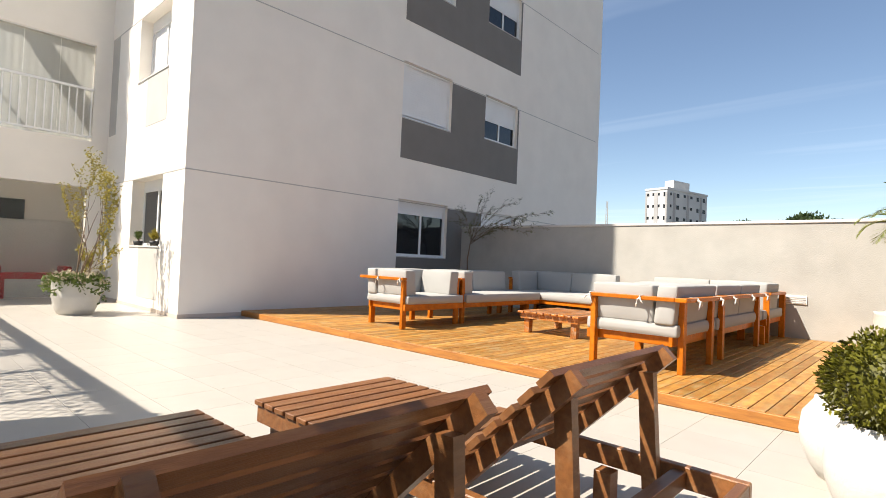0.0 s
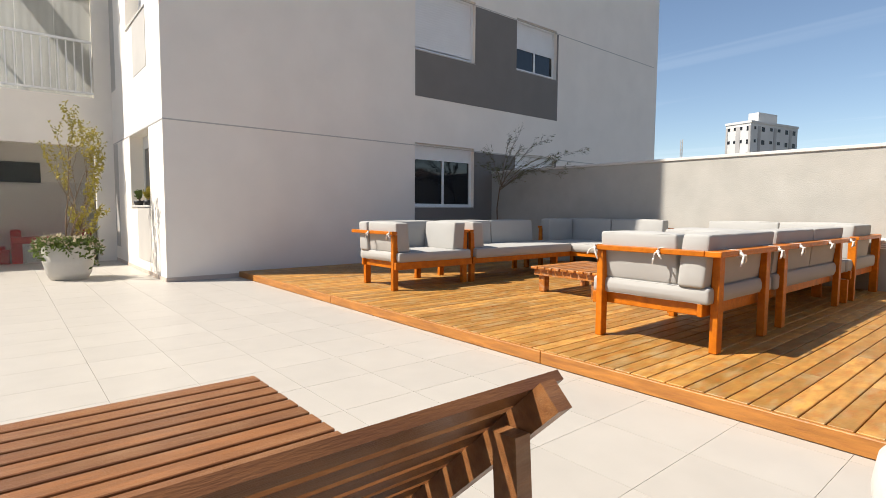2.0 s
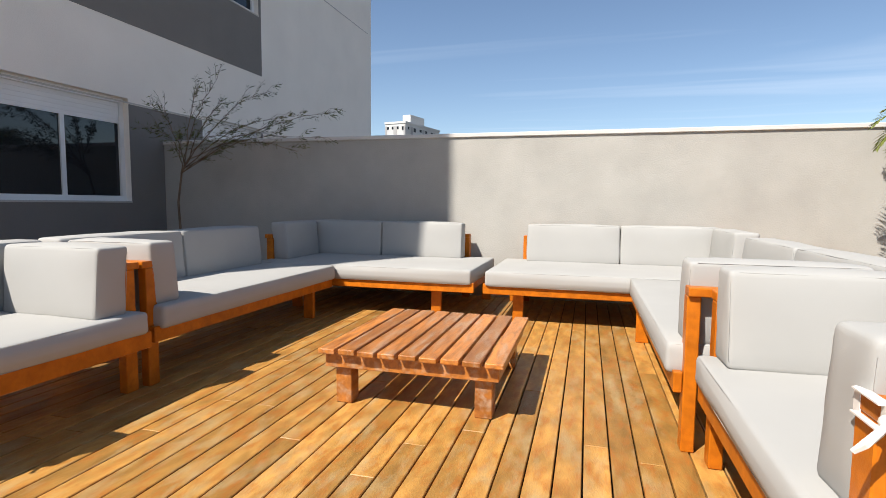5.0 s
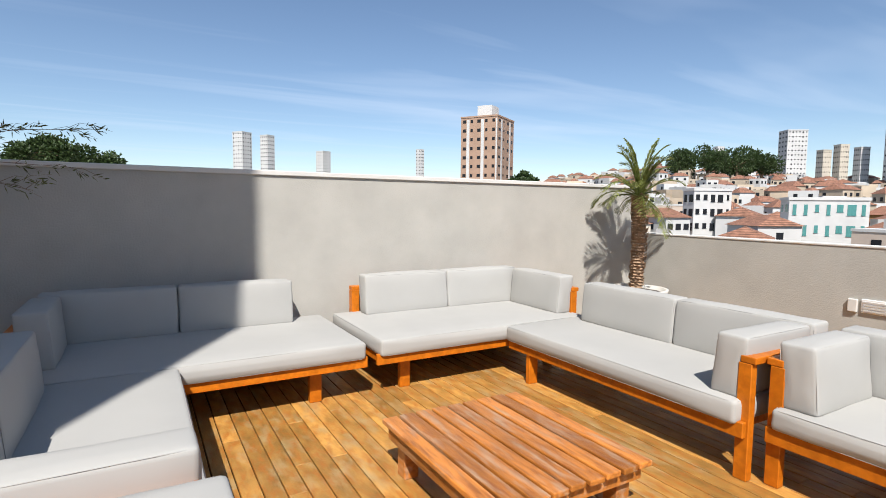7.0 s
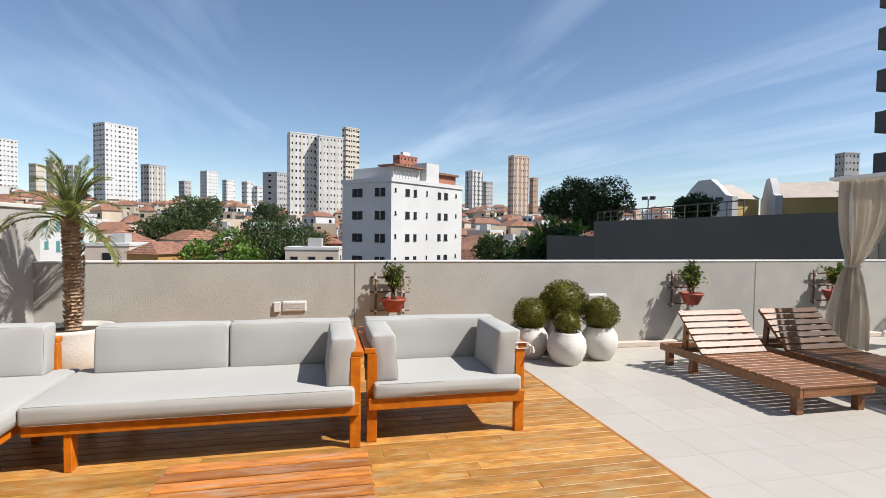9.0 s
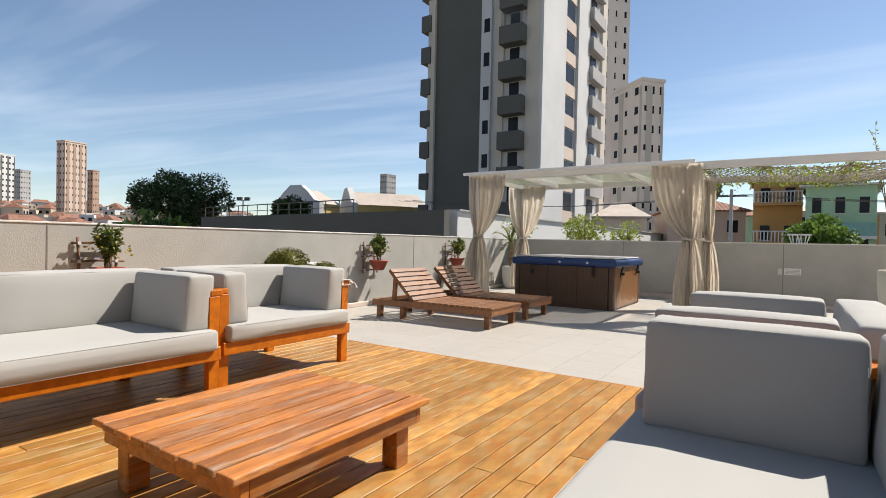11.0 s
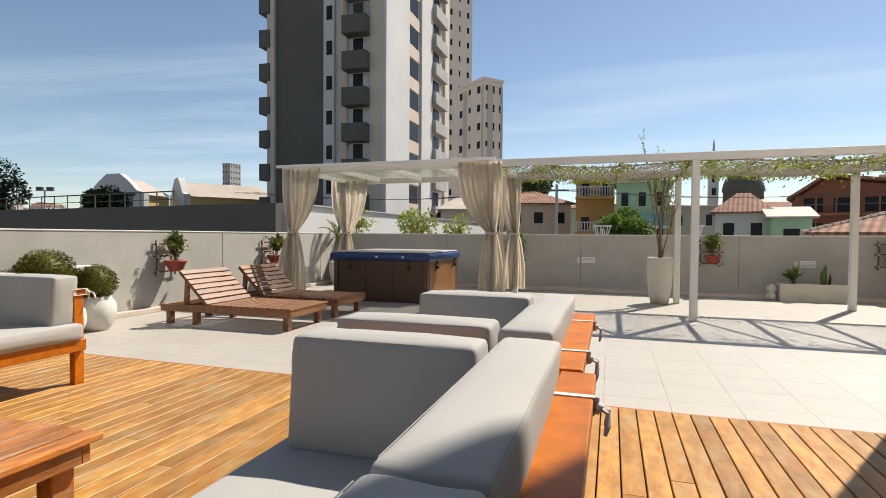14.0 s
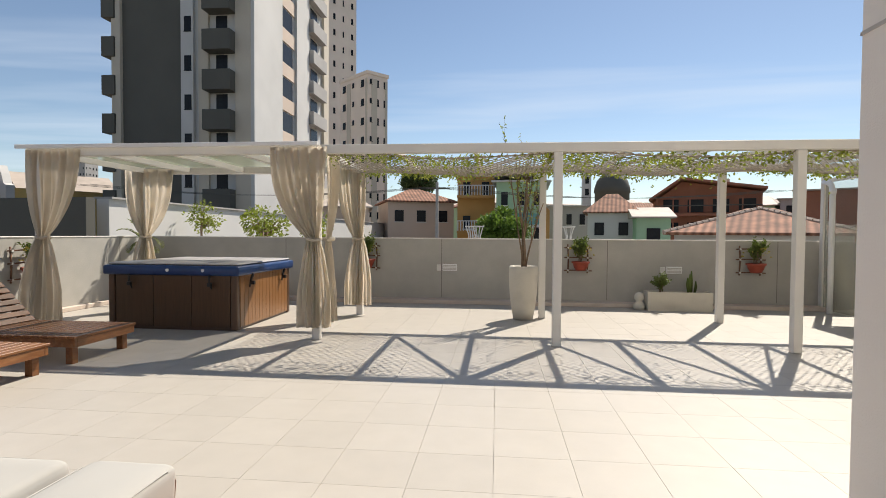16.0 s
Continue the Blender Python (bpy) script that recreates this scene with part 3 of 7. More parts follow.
        if "E" in arms:
            posts.append((x1 - pw, ya, x1, ya + pd))
            rails.append((x1 - 0.065, ya, x1 + 0.02, y1 - 0.087))
        if "W" in arms:
            posts.append((x0, ya, x0 + pw, ya + pd))
            rails.append((x0 - 0.02, ya, x0 + 0.065, y1 - 0.087))
    for q in posts:
        part("leg", boxb(q[0], q[1], z, q[2], q[3], top, 0.004), M_WOOD, s)
    for q in rails:
        nm = "back_rail" if q is rails[0] else "arm_rail"
        part(nm, boxb(q[0], q[1], top + 0.0005, q[2], q[3], z + ARM_Z, 0.005, 2), M_WOOD, s)
    for lx, ly in legs:
        part("leg", boxb(lx - 0.045, ly - 0.0225, z, lx + 0.045, ly + 0.0225, z + SEAT_R0, 0.003), M_WOOD, s)
    # cushions
    sz0, sz1 = z + SEAT_R1 + 0.012, z + CUSH_Z
    th = 0.18
    over, drop = (0.065, 0.03) if split > 1 else (0.06, 0.015)
    sz0 -= drop
    ct = z + (0.815 if back == "N" else 0.795)
    inset = 0.045
    if back == "E":
        cushion(s, "seat_cushion", x0 - over, y0 + inset, sz0, x1 - 0.095, y1 - (inset if "N" in arms else 0), sz1, r=0.024, seed=x0 + y0)
        b0, b1 = bs0 + 0.03, bs1 - 0.03
        for i in range(split):
            cushion(s, "back_cushion", x1 - 0.125 - th, b0 + i * (b1 - b0) / split, sz1 - 0.005, x1 - 0.125, b0 + (i + 1) * (b1 - b0) / split - 0.008, ct, (0.03, 0), seed=i + y0)
        for a in arms:
            yy = y0 + 0.06 if a == "S" else y1 - 0.06 - th
            cushion(s, "arm_cushion", x0 + 0.005, yy, sz1 - 0.005, x1 - 0.125 - th - 0.01, yy + th, ct - 0.005, (0, -0.03 if a == "S" else 0.03), seed=3 + y0)
    elif back == "W":
        cushion(s, "seat_cushion", x0 + 0.095, y0 + inset, sz0, x1 + over, y1 - (inset if "N" in arms else 0), sz1, r=0.024, seed=x0 + y0)
        b0, b1 = bs0 + 0.03, bs1 - 0.03
        for i in range(split):
            cushion(s, "back_cushion", x0 + 0.125, b0 + i * (b1 - b0) / split, sz1 - 0.005, x0 + 0.125 + th, b0 + (i + 1) * (b1 - b0) / split - 0.008, ct, (-0.03, 0), seed=i + y0)
        for a in arms:
            yy = y0 + 0.06 if a == "S" else y1 - 0.13 - th
            cushion(s, "arm_cushion", x0 + 0.125 + th + 0.01, yy, sz1 - 0.005, x1 + 0.005, yy + th, ct - 0.005, (0, -0.03 if a == "S" else 0.03), seed=3 + y0)
    else:
        cushion(s, "seat_cushion", x0 + 0.03, y0 - over, sz0, x1 - 0.03, y1 - 0.05, sz1, r=0.024, seed=x0 + y0)
        b0, b1 = bs0 + 0.06, bs1 - 0.03
        if "E" in arms:
            b1 = x1 - 0.1
        for i in range(split):
            cushion(s, "back_cushion", b0 + i * (b1 - b0) / split, y1 - 0.13 - th, sz1 - 0.005, b0 + (i + 1) * (b1 - b0) / split - 0.008, y1 - 0.13, ct, (0, 0.04), seed=i + x0)
        for a in arms:
            xx = x0 + 0.06 if a == "W" else x1 - 0.06 - th
            cushion(s, "arm_cushion", xx, y0 + (arm_len or 0.03) + 0.02, sz1 - 0.005, xx + th, y1 - 0.13 - th - 0.01, ct - 0.005, (-0.03 if a == "W" else 0.03, 0), seed=3 + x0)
    return s


SX0, SX1 = 5.72, 6.69
WX0, WX1 = 2.14, 3.04
chair_e = sofa("orange wooden outdoor armchair with light grey cushions", 5.80, 1.70, 6.71, 2.92, "E", "SN", split=1)
sofa_e = sofa("long orange wooden outdoor sofa with light grey cushions, south arm only", SX0, 2.97, SX1, 5.06, "E", "S", legs=((SX0 + 0.02, 4.80), (SX1 - 0.1, 5.0)), back_span=(2.97, 4.95))
chair_w = sofa("orange wooden outdoor armchair with light grey cushions near the building", 2.18, 1.70, 3.09, 2.92, "W", "SN", split=1)
sofa_w = sofa("long orange wooden outdoor sofa with light grey cushions beside the building", WX0, 2.97, WX1, 5.06, "W", "S", legs=((WX1 - 0.06, 4.80), (WX0 + 0.1, 5.0)), back_span=(2.97, 4.95))
sofa_n1 = sofa("orange wooden outdoor corner sofa half in the building's shadow", 2.20, 5.14, 4.40, 6.32, "N", "W", legs=((4.02, 5.24), (2.6, 5.24), (4.3, 6.2)), back_span=(2.20, 4.10), arm_len=0.2)
sofa_n2 = sofa("orange wooden outdoor corner sofa in full sun by the tall wall", 4.46, 5.14, 6.64, 6.32, "N", "E", legs=((4.76, 5.24), (6.3, 5.24), (4.6, 6.2)), back_span=(4.68, 6.64), arm_len=0.08)
for s, xs, ys in ((chair_e, (6.6575,), (1.95, 2.65)), (sofa_e, (6.6375,), (3.2, 4.0, 4.7)), (chair_w, (2.2325,), (1.95, 2.65)), (sofa_w, (2.1925,), (3.2, 4.0, 4.7))):
    for x in xs:
        for y in ys:
            tie(s, x, y, DECK_Z + ARM_Z, 0.0 if x > 4 else math.pi)
for s, x in ((chair_e, 6.3), (chair_e, 5.8), (chair_w, 2.6), (chair_w, 3.05)):
    tie(s, x, 1.722, DECK_Z + ARM_Z, -math.pi / 2, 0.044)

# ---- coffee table ----


def coffee_table():
    t = thing("coffee_table", "low square slatted wooden table with worn varnish", "coffee table")
    x0, x1, y0, y1, z0, z1 = 4.05, 4.98, 2.99, 4.04, DECK_Z, 0.388
    n = 9
    w = (x1 - x0 + 0.014) / n
    rng = random.Random(3)
    for i in range(n):
        a, b = rng.uniform(-0.006, 0.006), rng.uniform(-0.006, 0.006)
        part("slat", boxb(x0 + i * w, y0 + a, z1 - 0.03, x0 + (i + 1) * w - 0.016, y1 + b, z1 - 0.003 * rng.random(), 0.006, 2), M_TABLE, t)
    for y in (y0 + 0.04, y1 - 0.075):
        part("apron", boxb(x0 + 0.02, y, z1 - 0.105, x1 - 0.03, y + 0.035, z1 - 0.0305, 0.003), M_TABLE, t)
    for x in (x0 + 0.02, x1 - 0.065):
        part("side_apron", boxb(x, y0 + 0.0755, z1 - 0.105, x + 0.035, y1 - 0.0755, z1 - 0.0305, 0.003), M_TABLE, t)
    for x in (x0 + 0.06, x1 - 0.15):
        for y in (y0 + 0.076, y1 - 0.166):
            part("leg", boxb(x, y, z0, x + 0.085, y + 0.09, z1 - 0.031, 0.004), M_TABLE, t)
    return t


coffee_table()

# ---- loungers ----


def lounger(y0, label):
    g = thing("sun_lounger", label, "sun lounger", "sun loungers by the parapet")
    y1 = y0 + 0.86
    x0, x1, z = 5.80, 7.80, 0.285
    hinge = 7.04
    for y in (y0, y1 - 0.04):
        part("side_rail", boxb(x0, y, z - 0.11, x1, y + 0.04, z - 0.025, 0.004), M_LOUNGE, g)
    for x in (x0, x1 - 0.04):
        part("end_rail", boxb(x, y0 + 0.041, z - 0.11, x + 0.04, y1 - 0.041, z - 0.025, 0.004), M_LOUNGE, g)
    for x in (x0 + 0.06, hinge + 0.2, x1 - 0.13):
        for y in (y0 + 0.041, y1 - 0.115):
            part("leg", boxb(x, y, 0.0, x + 0.075, y + 0.074, z - 0.112, 0.003), M_LOUNGE, g)
    n = 13
    w = (hinge - x0) / n
    for i in range(n):
        part("slat", boxb(x0 - 0.01 + i * w, y0 - 0.012, z - 0.024, x0 - 0.01 + (i + 1) * w - 0.018, y1 + 0.012, z, 0.003), M_LOUNGE, g)
    # raised back
    top = Vector((7.50, 0, 0.715))
    base = Vector((hinge + 0.01, 0, z - 0.01))
    d = (top - base)
    L = d.length
    d.normalize()
    up = Vector((-d.z, 0, d.x))
    nb = 7
    for i in range(nb):
        a = base + d * (L * i / nb)
        b = base + d * (L * (i + 1) / nb - 0.026)
        bm = bmesh.new()
        beam(bm, (*((a + b) / 2 + up * 0.012).to_tuple()[:1], y0 - 0.005, ((a + b) / 2 + up * 0.012).z), (((a + b) / 2 + up * 0.012).x, y1 + 0.005, ((a + b) / 2 + up * 0.012).z), (b - a).length, 0.022, up)
        part("back_slat", bm, M_LOUNGE, g)
    for y in (y0 + 0.07, y1 - 0.07):
        bm = bmesh.new()
        beam(bm, (base.x - up.x * 0.03, y, base.z - up.z * 0.03), (top.x - up.x * 0.03, y, top.z - up.z * 0.03), 0.04, 0.06)
        part("back_rail", bm, M_LOUNGE, g)
        q = base + d * L * 0.80 - up * 0.06
        bm = bmesh.new()
        yy = y + (0.045 if y < (y0 + y1) / 2 else -0.045)
        beam(bm, (q.x, yy, q.z + 0.03), (q.x + 0.03, yy, z - 0.12), 0.04, 0.06, (1, 0, 0))
        part("prop", bm, M_LOUNGE, g)
    bm = bmesh.new()
    beam(bm, (x1 - 0.24, y0 + 0.041, z - 0.07), (x1 - 0.24, y1 - 0.041, z - 0.07), 0.05, 0.06)
    part("stop_bar", bm, M_LOUNGE, g)
    return g


lounger(-1.79, "brown slatted wooden sun lounger with raised back")
lounger(-2.95, "brown slatted wooden sun lounger beside the spa, back raised")

# ---- pergola ----
PX = (3.90, 0.975, -1.70)
FY, BY, PT = -3.67, -5.75, 2.40


def pergola():
    g = thing("pergola", "cream painted steel pergola with a vine-grown net", "pergola")
    for x in PX:
        for y in (FY, BY):
            part("post", boxb(x - 0.05, y - 0.05, 0, x + 0.05, y + 0.05, PT - 0.11, 0.006), M_STEEL, g)
    part("post", boxb(7.57, FY - 0.05, 0, 7.67, FY + 0.05, PT - 0.11, 0.006), M_STEEL, g)
    part("post", boxb(7.57, BY - 0.05, 0, 7.67, BY + 0.05, PT - 0.11, 0.006), M_STEEL, g)
    for y in (FY, BY):
        part("beam", boxb(-4.08, y - 0.05, PT - 0.109, 7.78, y + 0.05, PT, 0.006), M_STEEL, g)
    xs = [3.90, 2.95, 1.96, 0.975, 0.09, -0.80, -1.70, -2.55, -3.4]
    for x in xs:
        part("rafter", boxb(x - 0.025, BY + 0.051, PT - 0.08, x + 0.025, FY - 0.051, PT - 0.005, 0.003), M_STEEL, g)
    # a few diagonal braces between the rafters
    for a, b in ((1.96, 0.975), (0.09, -0.80), (-0.80, -1.70), (-2.55, -1.70)):
        bm = bmesh.new()
        beam(bm, (a, BY + 0.06, PT - 0.05), (b, FY - 0.06, PT - 0.05), 0.04, 0.04)
        part("brace", bm, M_STEEL, g)
    return g


pergola()
# ---- west wing, balcony and glazed room ----


def clear_mat(name, tint, clear, rough=0.05):
    """Thin glass or film: part of the light passes straight, the rest is gloss or diffuse film."""
    m = bpy.data.materials.new(name)
    m.use_nodes = True
    nt = m.node_tree
    bs = nt.nodes["Principled BSDF"]
    bs.inputs["Base Color"].default_value = (*tint, 1)
    bs.inputs["Roughness"].default_value = rough
    tr = nt.nodes.new("ShaderNodeBsdfTransparent")
    no = nt.nodes.new("ShaderNodeTexNoise")
    no.inputs["Scale"].default_value = 2.5
    mr = nt.nodes.new("ShaderNodeMapRange")
    mr.inputs["To Min"].default_value = clear - 0.06
    mr.inputs["To Max"].default_value = clear + 0.06
    nt.links.new(no.outputs["Fac"], mr.inputs[0])
    mx = nt.nodes.new("ShaderNodeMixShader")
    nt.links.new(mr.outputs[0], mx.inputs[0])
    nt.links.new(bs.outputs[0], mx.inputs[1])
    nt.links.new(tr.outputs[0], mx.inputs[2])
    nt.links.new(mx.outputs[0], nt.nodes["Material Output"].inputs[0])
    return m


M_GLASS = clear_mat("clear_glass", (0.10, 0.11, 0.10), 0.82)
M_FROST = clear_mat("frosted_film_glass", (0.40, 0.39, 0.32), 0.58, 0.22)
M_FILM = clear_mat("thin_frosted_film", (0.34, 0.33, 0.27), 0.94, 0.3)
M_POLY = clear_mat("greenish_translucent_sheet", (0.62, 0.68, 0.52), 0.55, 0.3)
M_BLIND = see_through(mat("pale_roller_blind", (0.86, 0.87, 0.83), 0.8, var=0.05, scale=3), 0.6)
M_SHADE = see_through(mat("cream_shade_cloth", (0.84, 0.82, 0.74), 0.9, var=0.05, scale=4), 0.5)

WX = -4.05
holes = [(-1.97, -0.30, -0.30, 2.20)]
for k in range(1, 6):
    holes.append((-2.0, (k - 1) * STOREY + 3.12, -0.28, (k - 1) * STOREY + 5.05))
structure("wall_west_wing", wall_with_holes("x", WX, -0.18, -2.0, 0.0, -0.3, 18.5, holes), M_WALL, "off-white wall of the west wing with balconies", "wall")
wb = bmesh.new()
for k in range(0, 6):
    z = k * STOREY
    box(wb, -12, -2.0, (2.2 if k == 0 else z + 2.72), WX - 0.19, -1.82, z + 3.12)
structure("wall_wing_side", wb, M_WALL, "off-white spandrel bands on the side of the west wing", "wall")
structure("wall_wing_stack", boxb(-12, -2.0, -0.3, -7.5, -1.8, 18.5), M_WALL, "off-white end of the west wing", "wall")


def balcony(z):
    b = thing("balcony", "white balcony railing with glazed panels and pale blinds", "balcony", "balconies of the west wing")
    y0, y1 = -1.98, -0.29
    part("top_rail", boxb(WX - 0.02, y0, z + 1.0, WX + 0.03, y1, z + 1.045, 0.004), M_WHITE, b)
    part("bottom_rail", boxb(WX - 0.015, y0, z + 0.06, WX + 0.025, y1, z + 0.095), M_WHITE, b)
    for i in range(14):
        y = y0 + 0.02 + i * (y1 - y0 - 0.06) / 13
        part("baluster", boxb(WX - 0.008, y, z + 0.0955, WX + 0.014, y + 0.02, z + 0.9995), M_WHITE, b)
    for i in range(3):
        ya, yb = y0 + i * (y1 - y0) / 3, y0 + (i + 1) * (y1 - y0) / 3
        part("pane", boxb(WX - 0.075, ya + 0.004, z + 0.01, WX - 0.065, yb - 0.004, z + 1.92), M_GLASS, b)
    bl = bmesh.new()
    n = 60
    va = None
    for i in range(n + 1):
        y = y0 + 0.16 + i * (y1 - y0 - 0.16) / n
        x = WX - 0.11 + 0.002 * math.sin(i * 1.3)
        q = [bl.verts.new((x, y, zz)) for zz in (z + 0.02, z + 1.9)]
        if va:
            bl.faces.new((va[0], q[0], q[1], va[1]))
        va = q
    part("blind", bl, M_BLIND, b, "pale hanging blind")
    part("top_track", boxb(WX - 0.1, y0, z + 1.921, WX - 0.03, y1, z + 1.95), M_WHITE, b)
    # the glazed return along the side
    part("pane", boxb(-7.4, -1.97, z + 0.01, WX - 0.1, -1.96, z + 2.53), M_GLASS, b)
    part("top_rail", boxb(-7.4, -2.0, z + 1.0, WX - 0.03, -1.975, z + 1.045), M_WHITE, b)
    return b


for k in range(5):
    balcony(3.12 + k * STOREY)
    d = thing("drain_pipe", "white curved drain outlet on the wing's side", "pipe", "drain outlets")
    bm = bmesh.new()
    zz = 3.0 + k * STOREY
    tube(bm, [(-7.0, -2.0, zz), (-7.0, -2.12, zz + 0.02), (-7.0, -2.2, zz - 0.05), (-7.0, -2.22, zz - 0.2)], 0.05, 8)
    part("spout", bm, M_WHITE, d, "", True)

# glazing of the room below and of the covered hall beside it
GX = -4.12
hall = thing("door_glazed", "white framed frosted glass front of the covered hall", "glass door", kind="structure")
for y in (-2.06, -3.75, -5.6, -7.42):
    part("post", boxb(GX - 0.04, y - 0.045, 0, GX + 0.04, y + 0.045, 2.68, 0.004), M_STEEL, hall)
for z, h in ((2.62, 0.08), (2.28, 0.06)):
    for ya, yb in ((-7.42, -5.6), (-5.6, -3.75), (-3.75, -2.06)):
        part("transom", boxb(GX - 0.035, ya + 0.046, z, GX + 0.035, yb - 0.046, z + h), M_STEEL, hall)
for ya, yb in ((-7.42, -5.6), (-5.6, -3.75), (-3.75, -2.06)):
    part("frosted_pane", boxb(GX - 0.006, ya + 0.046, 0.02, GX + 0.006, yb - 0.046, 1.52), M_FROST, hall, "frosted glass pane")
    part("pane", boxb(GX - 0.006, ya + 0.046, 1.521, GX + 0.006, yb - 0.046, 2.279), M_GLASS, hall)
part("pane", boxb(WX - 0.1, -1.96, 0.02, WX - 0.09, -0.31, 2.19), M_GLASS, hall)
part("frosted_pane", boxb(WX - 0.088, -1.96, 0.02, WX - 0.082, -0.31, 1.5), M_FILM, hall, "thinly frosted glass pane")
# a red bench and a small red stool stand behind the frosted pane
M_RED = mat("red_lacquer", (0.62, 0.025, 0.03), 0.4, var=0.08, scale=5)
bench = thing("red_bench", "red bench with a cream front behind the frosted glass", "bench")
part("top", boxb(WX - 0.62, -1.62, 0.36, WX - 0.24, -0.62, 0.48, 0.01), M_RED, bench)
part("side", boxb(WX - 0.62, -1.62, 0.0, WX - 0.24, -1.46, 0.3595, 0.005), M_RED, bench)
part("side", boxb(WX - 0.62, -0.70, 0.0, WX - 0.24, -0.62, 0.3595, 0.005), M_RED, bench)
part("front_panel", boxb(WX - 0.30, -1.4595, 0.0, WX - 0.26, -0.7005, 0.3595), M_WALL, bench, "cream front panel")
stool = thing("red_stool", "small red block stool behind the frosted glass", "stool")
part("seat", boxb(WX - 0.44, -1.82, 0.2, WX - 0.24, -1.64, 0.25, 0.008), M_RED, stool)
part("body", boxb(WX - 0.43, -1.81, 0.0, WX - 0.25, -1.65, 0.1995, 0.006), M_RED, stool)
for pane in hall.children:
    if "pane" in pane.name:
        pane.visible_shadow = False
structure("roof_hall", boxb(-9, -7.42, 2.70, GX + 0.08, -2.06, 2.74), M_SHADE, "translucent roof of the covered hall", "roof")
cl = bmesh.new()
prev = None
for i in range(80):
    y = -7.37 + i * 5.27 / 79
    q = [cl.verts.new((x, y, 2.45 + 0.05 * math.sin(i * 0.8) + 0.03 * math.sin(x * 2))) for x in (-8.5, -7.4, -6.3, -5.2, -4.25)]
    if prev:
        for j in range(4):
            cl.faces.new((prev[j], q[j], q[j + 1], prev[j + 1]))
    prev = q
tagged(part("shade_cloth", cl, M_SHADE, None, "", True), "wavy cream shade cloth hung under the hall roof", "shade cloth")
structure("wall_hall_back", box(box(boxb(-9.2, -7.5, -0.2, -9.0, -1.9, 1.5), -9.2, -1.9, -0.2, -9.0, 0.8, 2.69), -9.0, 0.75, -0.2, -4.3, 0.85, 2.2), M_WALL, "plain back wall of the covered hall", "wall")
structure("floor_hall", boxb(-9.2, S_Y, -0.25, -4.155, 0.75, -0.004), M_TILE2, "beige tiled floor of the covered hall", "floor")
rs = thing("red_sofa", "red upholstered sofa standing behind the glass", "sofa")
part("seat", boxb(-5.3, -1.45, 0.08, -4.7, -0.5, 0.42, 0.03, 2), M_RED, rs)
part("backrest", boxb(-5.5, -1.45, 0.08, -5.31, -0.5, 0.75, 0.03, 2), M_RED, rs)
for y in (-1.62, -0.495):
    part("armrest", boxb(-5.5, y, 0.08, -4.7, y + 0.16, 0.6, 0.03, 2), M_RED, rs)
for x in (-5.4, -4.85):
    for y in (-1.5, -0.5):
        part("foot", boxb(x, y, 0, x + 0.06, y + 0.06, 0.079), M_BLACK, rs)
ot = thing("red_stool", "small red cube stool beside the sofa", "stool")
part("seat", boxb(-4.85, -1.95, 0.0, -4.55, -1.70, 0.3, 0.02, 2), M_RED, ot)
tv = thing("wall_television", "dark flat television on the inner wall behind the glass", "television")
part("screen", boxb(-5.195, -1.75, 1.52, -5.15, -1.10, 1.92, 0.008), M_BLACK, tv)
part("bracket", boxb(-5.199, -1.5, 1.65, -5.1955, -1.35, 1.8), M_STEEL, tv)
dp = thing("down_pipe", "white plastic downpipe with an elbow at the glazed front", "pipe")
bm = bmesh.new()
tube(bm, [(-3.98, -6.95, 0.0), (-3.98, -6.95, 2.1), (-3.98, -6.99, 2.2), (-4.0, -7.12, 2.26), (-4.06, -7.35, 2.27)], 0.045, 10)
part("pipe", bm, M_WHITE, dp, "", True)
bm = bmesh.new()
tube(bm, [(-3.98, -6.95, 2.05), (-3.98, -6.95, 2.13)], 0.056, 10)
part("collar", bm, M_WHITE, dp, "", True)

# ---- pergola roof, net and vine ----


def gazebo_roof():
    g = thing("canopy_roof", "greenish translucent canopy on cream rafters over the spa", "canopy roof")
    for x in (4.95, 5.88, 6.82, 7.62):
        part("rafter", boxb(x - 0.03, BY + 0.051, PT - 0.09, x + 0.03, FY - 0.051, PT - 0.012, 0.003), M_STEEL, g)
    xs = [3.91, 4.95, 5.88, 6.82, 7.76]
    for a, b in zip(xs, xs[1:]):
        part("sheet", boxb(a + 0.01, BY - 0.09, PT + 0.006, b - 0.01, FY + 0.09, PT + 0.016), M_POLY, g)
    part("gutter", boxb(3.85, FY + 0.1, PT - 0.02, 7.86, FY + 0.13, PT + 0.03, 0.004), M_WHITE, g)


gazebo_roof()


def net_z(x, y):
    return PT - 0.13 - 0.07 * math.sin(math.pi * (y - BY) / (FY - BY)) + 0.03 * math.sin(x * 2.3) + 0.02 * noise.noise((x * 1.5, y * 1.5, 0))


